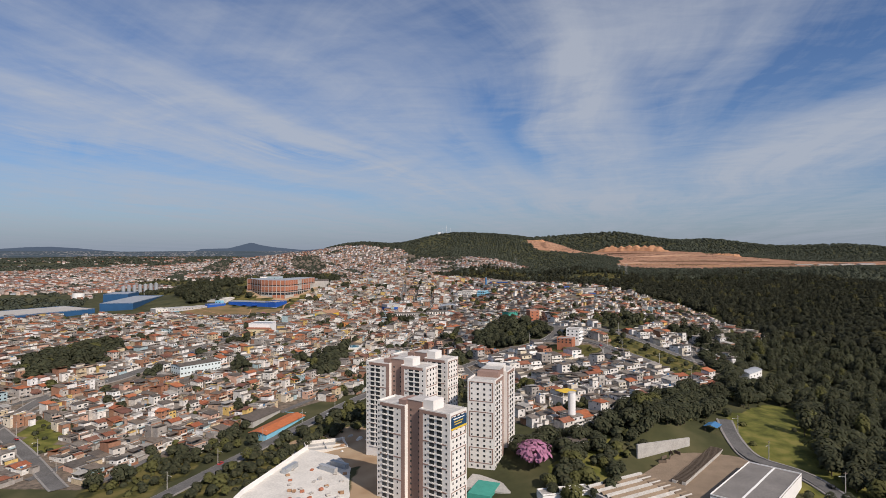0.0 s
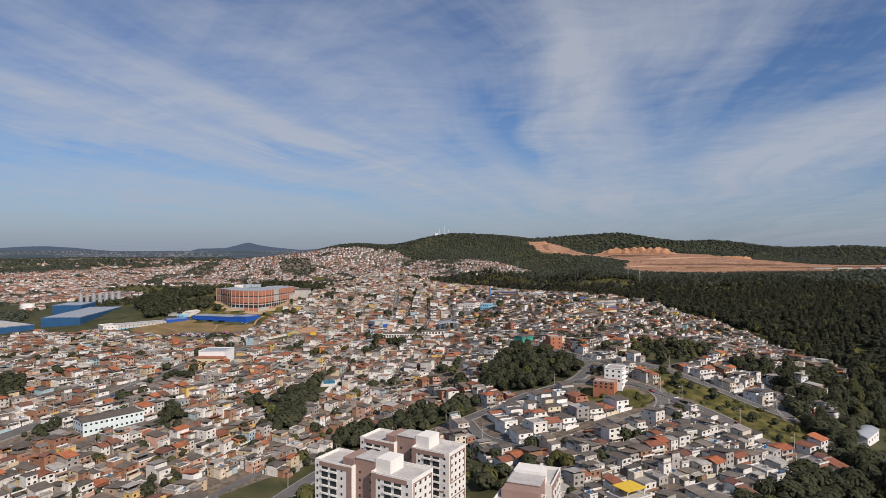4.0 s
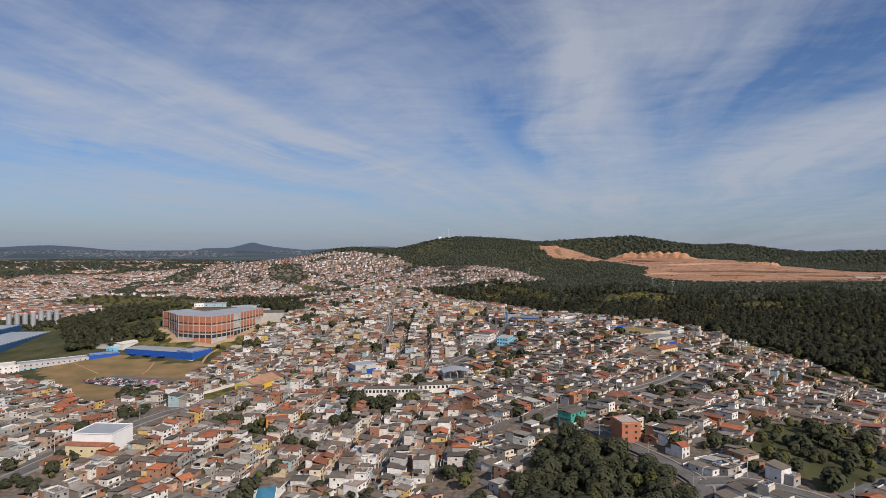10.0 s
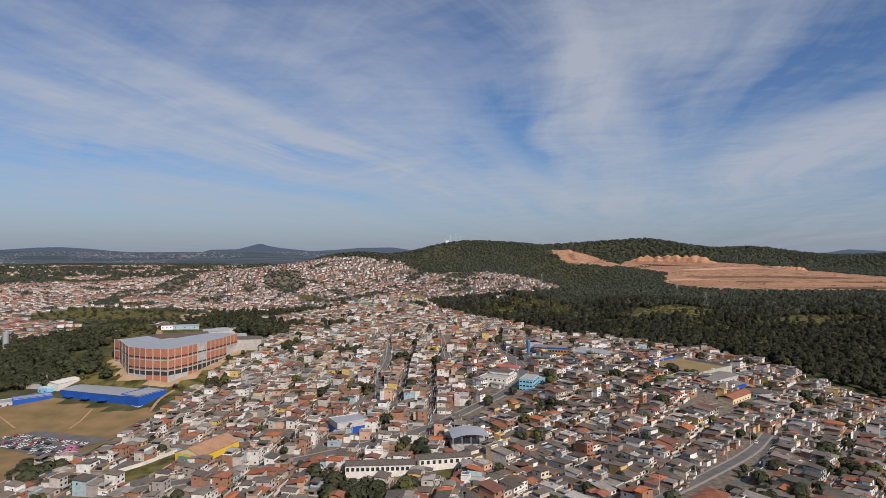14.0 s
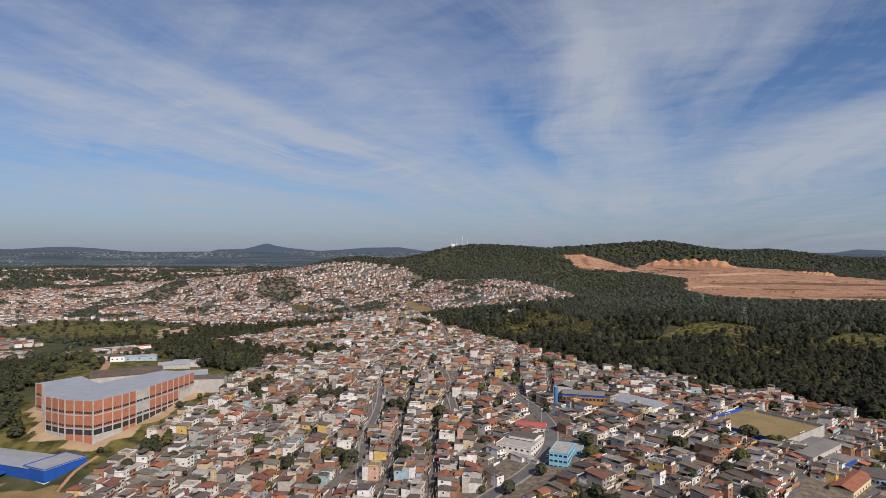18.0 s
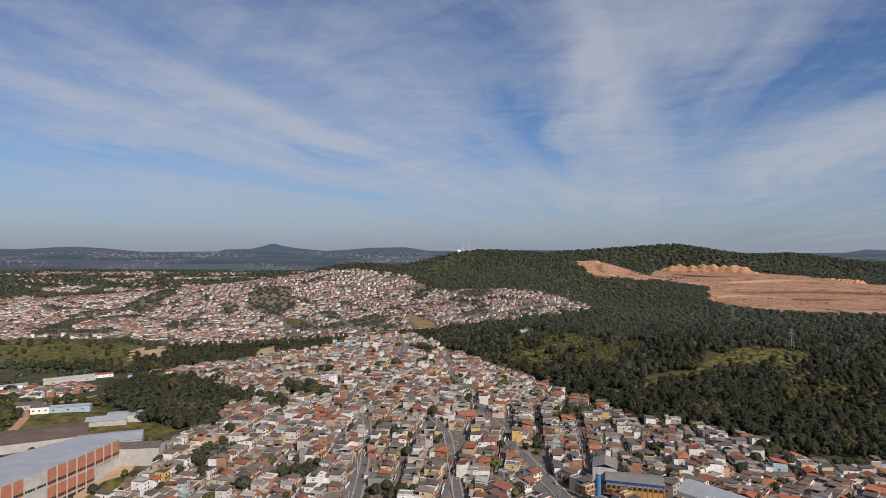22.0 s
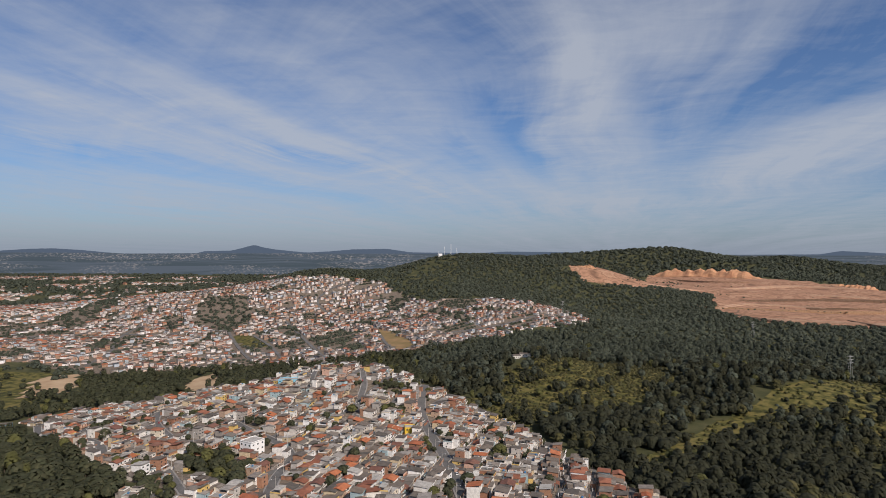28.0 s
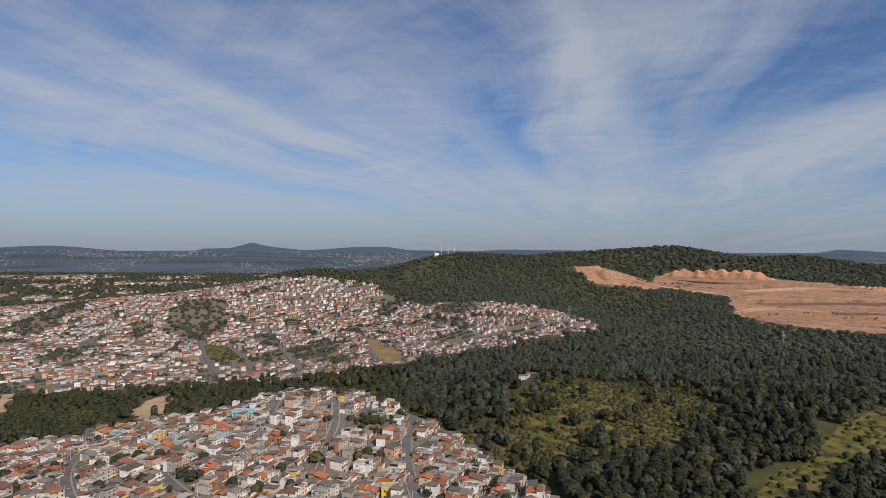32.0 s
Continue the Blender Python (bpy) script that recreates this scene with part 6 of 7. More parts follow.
bt = thing("blue_tank", pose(78, 1084, 47.5), "tall blue cylindrical water tank", "water tank")
part("shaft", tube(0, 0, -2, 19.2, 1.6, 1.6, 18), "tank_blue", bt)
part("cap", tube(0, 0, 19.2, 19.7, 1.7, 0.9, 18), "tank_grey", bt)
block("gym_hall", 90, 1119, -14, 15, 18, 47, 60.5, "wall_pale_grey", "metal_roof_dark", "plain hall with a dark gabled sheet roof", "hall", 0, 1, "gable", rise=2.6)
gy = block("gym", 104, 1101, -14, 34, 16, 48, 58, "yellow_ochre", "metal_roof_dark", "ochre brick school gym with a blue band", "gym", 0, 2, "gable", rise=1.4)
part("band", box(-17.1, -8.1, 8.2, 17.1, -8.0, 10.0), "blue_cladding", gy, "blue sheet band under the eaves")
for k in range(12):
    part("pier", box(-16.9 + 3.03 * k, -8.25, -3, -16.5 + 3.03 * k, -8.0, 8.2), "brick_orange", gy)
for k in range(11):
    part("window", box(-16.2 + 3.03 * k, -8.12, 5.2, -14.3 + 3.03 * k, -8.01, 7.2), "dark_glass", gy)
block("white_warehouse", 147, 1086, 40, 22, 36, 47, 54, "white_paint", "metal_roof", "white warehouse with an arched pale metal roof", "warehouse", 5, 1, "vault", rise=4.0)
ch = block("church_hall", -167, 867, -20, 22, 36, 18, 26, "yellow_paint", "roof_tan", "gabled hall with a yellow and teal painted front", "hall", 0, 1, "gable", rise=4.2)
part("painted_front", box(-8, -18.25, 0, 8, -18.1, 6.5), "teal_paint", ch, "teal mural panel")
part("front_gable", ([(-11, -18.05, 8), (11, -18.05, 8), (0, -18.05, 12.0), (-11, -17.8, 8), (11, -17.8, 8), (0, -17.8, 12.0)], [(0, 1, 2), (5, 4, 3), (0, 3, 4, 1), (1, 4, 5, 2), (2, 5, 3, 0)]), "cream_paint", ch)
block("clubhouse", 230, 991, 39, 46, 18, 43, 50, "wall_pale_grey", "metal_roof_dark", "long low clubhouse with a dark sheet roof", "clubhouse", 8, 1, "gable", rise=0.8)
block("club_annex", 231, 973, 37, 40, 13, 41, 46.5, "blue_cladding", "metal_roof_dark", "low blue walled annex with a dark sheet roof", "clubhouse", 0, 1, "gable", rise=0.6)
block("orange_hall", 226, 946, 42, 36, 12, 39, 44.8, "cream_paint", "roof_tile", "long hall under an orange tile roof", "hall", 7, 1, "gable", rise=2.0)
rb = thing("round_block", pose(250, 957, 38.5), "pale blue round-fronted block with a ring of windows", "block")
part("wall", tube(0, 0, -5, 6.5, 10, 10, 28), "wall_pale_blue", rb)
part("roof", tube(0, 0, 6.5, 6.9, 10.3, 10.3, 28), "roof_fibre", rb)
for k in range(16):
    a = math.pi * (0.9 + 1.2 * k / 16)
    part("window", box(-0.7, -0.06, 3.6, 0.7, 0.06, 5.2), "dark_glass", rb, m=pose(10.03 * math.cos(a), 10.03 * math.sin(a), 0, 0, 0, math.degrees(a) + 90))
mk = block("market", -213, 704, -4, 25, 22, 21, 31, "white_paint", "metal_roof", "tall plain white market hall", "market", 0, 1)
block("corner_shop", -213, 690, -4, 27, 6, 20, 26, "cream_paint", "roof_tile", "cream front building with an orange roof", "shop", 4, 1, "gable", rise=1.5)
block("orange_house", -118, 752, 20, 15, 12, 17, 25, "orange_wall", "roof_tile", "bright orange three-storey house", "house", 4, 3)
block("blue_roof_shop", -78, 905, 32, 24, 18, 29, 34.5, "wall_pale_grey", "metal_roof", "white shop with a blue band and a pale roof", "shop", 0, 1, "flat", "blue_cladding")
block("teal_house", 80, 706, 43, 16, 10, 41, 44.5, "teal_paint", "roof_fibre", "teal green house with a grey roof", "house", 4, 1, "gable", rise=0.8)
block("brick_tall_house", 101, 664, 10, 11, 13, 40, 50, "brick_orange", "roof_slab", "tall bare brick house on the corner", "house", 2, 3)
block("cyan_block", -178, 1622, 4, 33, 11, 48, 58, "cyan_paint", "roof_slab", "pale blue apartment block with long balconies", "block", 9, 3)
block("white_block", -158, 1412, -30, 13, 14, 41, 53, "white_paint", "roof_slab", "white three-storey block above the road", "block", 3, 3, "flat", "", 3)
block("yellow_house", -33, 1463, 5, 9, 9, 42.5, 50, "yellow_paint", "roof_slab", "bright yellow two-storey house", "house", 2, 2)
block("red_villa", 0, 1238, 20, 16, 13, 54, 59, "wall_bare_red_brick", "roof_tile", "house under broad orange hip roofs", "house", 4, 1, "gable", rise=3.0, over=1.0)

# the forest clearing's few houses
for x, y, a, w in ((98, 1774, 10, 10), (110, 1780, -15, 12), (122, 1776, 20, 9)):
    block("forest_house", x, y, a, w, 8, gz(x, y), gz(x, y) + 4.5, "concrete_pale", "roof_fibre", "pale house in a forest clearing", "house", 3, 1, "gable", rise=1.5)

# blue warehouse above the car park
bd = block("blue_depot", -281, 1002, 68, 30, 22, 19.5, 30, "blue_cladding", "metal_roof", "blue clad end block of the long warehouse", "warehouse", 0, 1, "flat")
part("plinth", box(-15.1, -11.1, -4, 15.1, -11.0, 2.2), "white_paint", bd, "white painted foot of the wall")
part("plinth", box(-15.1, -11.0, -4, -15.0, 11.0, 2.2), "white_paint", bd, "white painted foot of the wall")
bw = block("blue_warehouse", -324, 1013, -17, 76, 26, 20, 29.5, "blue_cladding", "metal_roof", "long blue clad warehouse with a pale roof", "warehouse", 0, 1, "gable", rise=0.7, over=0.3)
part("plinth", box(-38, -13.1, -4, 38, -13.0, 1.6), "white_paint", bw, "white painted foot of the wall")
for k in range(3):
    dock = part("dock_canopy", box(-30 + k * 20, -17.4, 4.2, -22 + k * 20, -13.05, 5.4), "blue_cladding", bw)
    part("dock_door", box(-29.5 + k * 20, -13.2, 0, -22.5 + k * 20, -13.12, 4.0), "dark_glass", bw, "dark loading door")
block("white_depot", -377, 1034, -17, 20, 26, 21, 33, "concrete_pale", "concrete_pale", "pale depot with a stepped roof", "depot", 0, 1, "gable", rise=1.4)
block("depot_office", -382, 1018, -17, 12, 7, 20, 29.5, "cyan_paint", "concrete_pale", "small pale blue office beside the depot", "office", 2, 2)
for x, y, w, d in ((-398, 1030, 14, 12), (-410, 1046, 18, 12), (-398, 1050, 16, 10)):
    block("yard_shed", x, y, -10, w, d, gz(x, y), gz(x, y) + 4.5, "concrete", "roof_fibre", "low grey yard shed with a sheet roof", "shed", 0, 1, "gable", rise=0.8)
block("office_range", -419, 972, 44, 70, 16, 16, 23.5, "wall_pale_grey", "metal_roof", "long white office range with a pale blue band", "offices", 14, 2, "flat", "cyan_paint", 3)
block("office_building", -450, 944, 44, 18, 24, 15, 23.5, "wall_off-white", "concrete_pale", "white head building of the office range", "offices", 4, 2)
block("blue_shed", -382, 1000, 40, 30, 12, 20, 26, "blue_cladding", "metal_roof", "low blue clad shed with a sheet roof", "shed", 0, 1)

mat("shed_roof", (0.12, 0.09, 0.072), 0.9, 0.3, 0.1, 1.2)
# ---- the unfinished brick block on the knoll ----
sc = thing("brick_complex", pose(0, 0, 0), "large unfinished orange brick complex with concrete columns", "building")
ROOF_Z = 64.0
plan = [(-358, 1090), (-350, 1086), (-319, 1046), (-297, 1036), (-274, 1033), (-264, 1054), (-257, 1082), (-251, 1111), (-246, 1141), (-278, 1148), (-306, 1092), (-338, 1120)]
part("core", prism([(x * 0.985 - 4.4, y * 0.985 + 16.2) for x, y in plan], 30, ROOF_Z - 1.0), "concrete", sc, "grey concrete frame inside")
part("roof", prism([(x, y) for x, y in plan], ROOF_Z - 0.6, ROOF_Z), "metal_roof", sc, "pale grey sheet roof")
win_me = mesh_of("window", *box(-0.7, -0.08, 0, 0.7, 0.1, 1.5), ["dark_glass"])
for (x0, y0), (x1, y1) in list(zip(plan, plan[1:]))[:8]:
    L = math.hypot(x1 - x0, y1 - y0)
    n = max(1, round(L / 8.0))
    a = math.degrees(math.atan2(y1 - y0, x1 - x0))
    right = x0 > -275
    for k in range(n):
        t0 = k / n
        bx, by = x0 + (x1 - x0) * t0, y0 + (y1 - y0) * t0
        w = L / n
        low = gz(bx, by)
        m = pose(bx, by, 0, 0, 0, a)
        part("column", box(-0.45, -0.35, min(low, 36) - 3, 0.45, 0.5, ROOF_Z + 0.3), "concrete", sc, m=m)
        for z0, z1 in ((53.4, ROOF_Z - 0.2), (43.2, 52.6)):
            if z0 < 50 and bx > -250:
                continue
            pn = part("brick_panel", box(0.45, -0.1, z0, w - 0.45, 0.25, z1), "concrete" if -262 < bx < -257 else "brick_orange", sc, m=m)
            for q in range(4):
                cx = 0.45 + (w - 0.9) * (q + 0.5) / 4
                part("window", win_me, None, pn, m=pose(cx, -0.12, z0 + 1.0))
        for z in (52.6, 42.4):
            part("beam", box(0.45, -0.2, z, w - 0.45, 0.35, z + 0.8), "concrete", sc, m=m)
        # dark sheet in place of the shade inside the open base
        part("base_opening", box(0.45, 0.0, low - 2, w - 0.45, 0.3, 42.4), "dark_glass", sc, m=m)
        if bx < -262:
            part("base_panel", box(0.45, -0.1, min(low, 36) - 2, w - 0.45, 0.2, 38.4), "concrete" if (k + int(bx)) % 3 else "brick_orange", sc, m=m)
for x, y, a, w, d, c in ((-326, 1172, 30, 62, 40, "shed_roof"), (-268, 1166, 25, 44, 26, "metal_roof"), (-236, 1150, 10, 30, 15, "roof_fibre"), (-300, 1215, 25, 30, 16, "metal_roof")):
    block("shed", x, y, a, w, d, gz(x, y), 57.5, "concrete", c, "old factory shed with a ribbed sheet roof", "shed", 0, 1, "gable", rise=2.5)

# ---- works on the plain to the west ----
for x, y, a, w, d, top, roof in ((-640, 930, 60, 140, 90, 21, "concrete"), (-555, 1070, 98.8, 164, 52, 28, "metal_roof"), (-622, 1152, 98.8, 58, 44, 33, "metal_roof")):
    z = gz(x, y)
    block("works_hall", x, y, a, w, d, z, top, "blue_works", roof, "huge blue clad works hall with a flat roof", "warehouse", 0, 1, "flat")
for k in range(7):
    x, y = -668 + 9 * k, 1245 + 5 * k
    s = thing("silo", pose(x, y, gz(x, y)), "tall grey metal storage silo", "silo", "silos of the works")
    part("shell", tube(0, 0, -2, 22, 3.6, 3.6, 14), "metal_roof", s)
    part("cone", tube(0, 0, 22, 24, 3.7, 0.6, 14), "metal_roof", s)
s = thing("storage_tank", pose(-735, 1200, gz(-735, 1200)), "wide white round storage tank", "tank")
part("shell", tube(0, 0, -2, 12, 11, 11, 24), "white_paint", s)
part("lid", tube(0, 0, 12, 13, 11, 2, 24), "concrete_pale", s)
hm = Heap()
hx, hy = grid_points(-560, -330, 1310, 1500, 10)
ok = inside(HAMLET, hx, hy)
for x, y in zip(hx[ok], hy[ok]):
    w, d, pieces = rng.choice(far_shapes)
    for pn, (v, f), mt in pieces:
        hm.add(v, f, "house_paint" if mt == "wall" else mt, pose(x, y, gz(x, y), 0, 0, rng.choice((10, 100, 190, 280))))
tagged(new("hamlet_houses", hm.mesh("hamlet_houses")), "small cluster of houses with orange and grey roofs", "houses", kind="stuff")

# workshops and sheds on the slope behind the brick complex
for x, y, a, w, d, hh, wl, rf, tx in (
    (-560, 1552, 38, 62, 22, 6, "wall_pale_grey", "concrete", "long pale workshop with a grey roof"),
    (-476, 1560, 30, 22, 12, 7, "cyan_paint", "roof_fibre", "pale blue workshop beside the woods"),
    (-535, 1590, 38, 26, 14, 5, "white_paint", "roof_tile", "white shed with an orange roof"),
    (-352, 1244, 20, 34, 9, 5, "wall_pale_blue", "metal_roof", "low pale blue shed with a sheet roof"),
    (-372, 1236, 20, 14, 9, 6, "white_paint", "roof_fibre", "small white house by the track"),
    (-395, 1252, 15, 24, 13, 5, "wall_pale_grey", "roof_fibre", "grey shed with a corrugated roof"),
    (-290, 1228, 22, 30, 15, 6, "wall_pale_grey", "metal_roof", "pale shed with a ribbed metal roof"),
    (-600, 1500, 38, 30, 14, 5, "white_paint", "metal_roof", "white shed with a metal roof"),
):
    block("hillside_shed", x, y, a, w, d, gz(x, y), gz(x, y) + hh, wl, rf, tx, "shed", 3, 1, "gable", rise=1.2)
hr = Heap()
ribbon(hr, spline([(-352, 1166), (-372, 1215), (-402, 1252), (-470, 1330), (-560, 1400), (-640, 1440)]), 3.5, 0.3, "earth", thick=1.2)
ribbon(hr, spline([(-402, 1252), (-380, 1300), (-395, 1400), (-450, 1500)]), 2.5, 0.34, "earth", thick=1.2)
structure("dirt_road", hr.mesh("dirt_road"), "pale dirt road across the grassy slope")

# trodden trails on the dry bank and the white wall of the lawn below
tr = Heap()
ribbon(tr, spline([(-402, 975), (-376, 956), (-350, 935)]), 0.8, 0.25, "earth", thick=0.6)
ribbon(tr, spline([(-316, 981), (-309, 954), (-306, 934)]), 0.8, 0.25, "earth", thick=0.6)
ribbon(tr, spline([(-262, 1020), (-266, 1000), (-262, 975)]), 1.2, 0.25, "earth", thick=0.6)
structure("trail", tr.mesh("trail"), "pale trodden trails on the dry grass bank")
lw = [(-237, 838), (-213, 827), (-201, 845), (-190, 871)]
for (x0, y0), (x1, y1) in zip(lw, lw[1:]):
    L, a = math.hypot(x1 - x0, y1 - y0), math.degrees(math.atan2(y1 - y0, x1 - x0))
    structure("lawn_wall", mesh_of("lawn_wall", *box(0, -0.12, -5, L, 0.12, 2.0), ["concrete_pale"]), "pale boundary wall of the lawn").matrix_basis = pose(x0, y0, 20.5, 0, 0, a)

# concrete path, pool and bath house by the drain
pp = Heap()
ribbon(pp, spline([(-106, 515), (-95, 548), (-95, 604), (-93, 641), (-86, 674), (-71, 706), (-59, 732), (-40, 756)]), 2.2, 0.35, "concrete_pale", thick=1.5)
structure("concrete_path", pp.mesh("concrete_path"), "long pale concrete path beside the drain")
mat("pool_water", (0.06, 0.22, 0.34), 0.08, 0.1, spec=0.5)
pl = thing("swimming_pool", pose(-97, 657, gz(-93, 657) + 0.6, 0, 0, 12), "rectangular blue swimming pool with a pale deck", "pool")
part("deck", box(-7.5, -11.5, -4, 7.5, 11.5, 0.0), "concrete_pale", pl, "pale concrete deck")
part("rim", box(-5.3, -9.3, 0.0, 5.3, 9.3, 0.18), "white_paint", pl)
part("water", box(-5.0, -9.0, 0.18, 5.0, 9.0, 0.22), "pool_water", pl, "still blue water")

# ---- sports ground ----
pz = 48.5
pitch_poly = [(183, 1050), (232, 1088), (266, 1038), (216, 999)]
structure("sports_pitch", mesh_of("sports_pitch", *prism(pitch_poly, 30, pz), ["pitch_grass"]), "dry yellow-brown football pitch with bare patches")
for (x0, y0), (x1, y1) in zip(pitch_poly, pitch_poly[1:] + pitch_poly[:1]):
    L, a = math.hypot(x1 - x0, y1 - y0), math.degrees(math.atan2(y1 - y0, x1 - x0))
    structure("pitch_wall", mesh_of("pitch_wall", *box(0, -0.2, -14, L, 0.1, 2.2), ["blue_cladding" if x0 < 200 or x1 < 200 else "concrete"]), "low boundary wall of the football pitch").matrix_basis = pose(x0, y0, pz, 0, 0, a)
for fx, fy, a in ((209, 1067, 39), (240, 1020, 219)):
    g = thing("football_goal", pose(fx, fy, pz, 0, 0, a), "white metal football goal without a net", "goal", "football goals")
    for q in ((-3.7, 0, -3.5, 2.5), (3.5, 0, 3.7, 2.5), (-3.5, 2.3, 3.5, 2.5)):
        part("post" if q[3] - q[1] > 1 else "crossbar", box(q[0], -0.1, q[1], q[2], 0.1, q[3]), "white_paint", g)

# ---- building site, yard and works by the tall blocks ----
structure("site_yard", mesh_of("site_yard", *prism([(-100, 255), (-97, 290), (-80, 356), (-60, 345), (-44, 316), (-44, 255)], -14, -1.8), ["concrete_pale"]), "bare pale concrete yard of the building site")
sx = [(-100, 255), (-97, 290), (-80, 356)]
for (x0, y0), (x1, y1) in zip(sx, sx[1:]):
    L, a = math.hypot(x1 - x0, y1 - y0), math.degrees(math.atan2(y1 - y0, x1 - x0))
    structure("site_wall", mesh_of("site_wall", *box(0, -0.15, -14, L, 0.15, 2.6), ["white_paint"]), "white boundary wall of the building site").matrix_basis = pose(x0, y0, -1.8, 0, 0, a)
for x, y, a in ((-56, 327, -35), (-61, 321, -35), (-82, 322, 70)):
    c = thing("site_container", pose(x, y, -1.8, 0, 0, a), "grey corrugated site container", "container", "site containers")
    part("box", box(-6, -1.3, 0, 6, 1.3, 2.7), "metal_roof", c)
    part("door", box(6.0, -1.1, 0.15, 6.06, 1.1, 2.5), "concrete", c)
for k in range(26):
    x, y = -82 + rng.uniform(0, 34), 282 + rng.uniform(0, 40)
    p = thing("pallet_stack", pose(x, y, -1.8, 0, 0, rng.uniform(0, 90)), "stack of building material on pallets", "pallets", "site material")
    part("load", box(-1.0, -0.7, 0.15, 1.0, 0.7, rng.uniform(0.5, 1.3)), rng.choice(("concrete", "concrete", "brick_orange", "earth")), p)
    part("pallet", box(-1.05, -0.75, 0, 1.05, 0.75, 0.15), "bark", p)
structure("court_green", mesh_of("court_green", *box(0, 0, -6, 11, 17, 3.2), ["teal_paint"]), "green surfaced sports court by the towers").matrix_basis = pose(13, 277, 1.0, 0, 0, -21)
structure("tower_terrace", mesh_of("tower_terrace", *box(-4, -16, -12, 22, 46, 3.6), ["concrete"]), "grey concrete terrace round the tall blocks").matrix_basis = pose(20, 300, 0, 0, 0, -21)

mat("roof_deck_brown", (0.24, 0.18, 0.125), 0.9, 0.2, 0.15, 1.5)
# foundations and rubble of the site
fd = thing("foundation", pose(-68, 368, gz(-68, 368), 0, 0, 20), "half-built pale concrete foundation walls on bare earth", "foundation")
for x0, y0, x1, y1, h in ((-16, -9, 14, -8.5, 1.6), (-16, 8, 10, 8.5, 2.2), (-16, -8.5, -15.5, 8, 1.9), (-4, -8.5, -3.5, 8, 1.2), (8, -8.5, 8.5, 8, 2.6), (-15.5, 0, -4, 0.5, 1.0), (-3.5, -2, 8, -1.5, 1.5)):
    part("wall", box(x0, y0, -3, x1, y1, h), "concrete_pale", fd)
part("slab", box(-15.5, -8.5, -3, 8, 8, 0.2), "concrete", fd)
for k in range(14):
    x, y = -95 + rng.uniform(0, 60), 352 + rng.uniform(0, 40)
    q = rng.uniform(1.2, 3.0)
    rp = thing("rubble_pile", pose(x, y, gz(x, y), 0, 0, rng.uniform(0, 360)), "heap of broken concrete and earth", "rubble", "rubble heaps")
    v = [(q * 1.5 * rng.uniform(0.7, 1.1) * math.cos(a * 0.785), q * rng.uniform(0.7, 1.1) * math.sin(a * 0.785), -0.5) for a in range(8)]
    v += [(0.55 * a + rng.uniform(-0.3, 0.3), 0.5 * b + rng.uniform(-0.3, 0.3), q * rng.uniform(0.25, 0.4)) for a, b, _ in v] + [(0, 0, q * 0.55)]
    f = [(k2, (k2 + 1) % 8, 8 + (k2 + 1) % 8, 8 + k2) for k2 in range(8)] + [(8 + k2, 8 + (k2 + 1) % 8, 16) for k2 in range(8)]
    part("heap", (v, f), rng.choice(("earth", "concrete_pale", "concrete")), rp)

# factory roofs by the wooded slope
fz = 12.0
fac = thing("factory", pose(0, 0, 0), "broad factory with flat brown roofs and a saw row", "factory")
yard = [(94, 281), (140, 330), (158, 322), (158, 299), (150, 291), (113, 251), (106, 262)]
part("hall", prism(yard, -6, 9.5), "concrete", fac)
part("roof", prism(yard, 9.5, 10.0), "roof_deck_brown", fac, "dirty brown flat roof")
ridge = pose(130, 296, 10.0, 0, 0, 50)
for off in (-2.2, 2.2):
    part("roof_ridge", box(-30, off - 0.9, 0, 30, off + 0.9, 1.3), "concrete", fac, "low concrete upstand", m=ridge)
for k in range(34):
    part("vent", box(-29.5 + 1.75 * k, -3.0, 1.3, -28.9 + 1.75 * k, 3.0, 2.0), "bark", fac, m=ridge)
for k in range(6):
    part("pipe_frame", box(-2.0, -0.15, 0, 2.0, 0.15, 1.6), "bark", fac, m=pose(113 + 3.2 * k, 300 + 3.4 * k + (k % 2) * 3, 10.0, 0, 0, 30 * k))
for k in range(11):
    part("saw_roof", gable(-17, -1.45, 17, 1.45, 9.2, 1.2, 0.05, "x"), "roof_deck_brown" if k % 2 else "concrete", fac, m=pose(83 + 1.4 * k, 279 - 2.55 * k, 0, 0, 0, 29))
part("saw_hall", prism([(66, 272), (98, 289), (116, 256), (84, 238)], -6, 9.1), "concrete", fac)
wb = block("white_factory", 141.5, 262, 47, 53, 22.7, 2, 14, "white_paint", "metal_roof_dark", "white walled factory hall with a grey roof", "factory", 0, 1)
part("roof_strip", box(-26, -0.4, 12.3, 26, 0.4, 12.5), "white_paint", wb)
block("gate_house", 72, 321, 20, 13, 8, gz(72, 321), gz(72, 321) + 4.2, "white_paint", "roof_fibre", "small white house on the grass by the woods", "house", 3, 1, "gable", rise=0.6)
block("low_store", 57, 270, 14, 24, 7, 3, 8, "white_paint", "roof_slab", "low white store with a flat roof", "store", 3, 1)
tp = thing("tarpaulin_shelter", pose(155, 337, gz(155, 337), 0, 0, 50), "bright blue tarpaulin over a work shelter", "shelter")
part("sheet", gable(-4.5, -3.5, 4.5, 3.5, 3.4, 1.2, 0.2, "x", 0.08), "tank_blue", tp)
for px in (-4, 4):
    for py in (-3, 3):
        part("pole", box(px - 0.08, py - 0.08, -1, px + 0.08, py + 0.08, 3.4), "bark", tp)
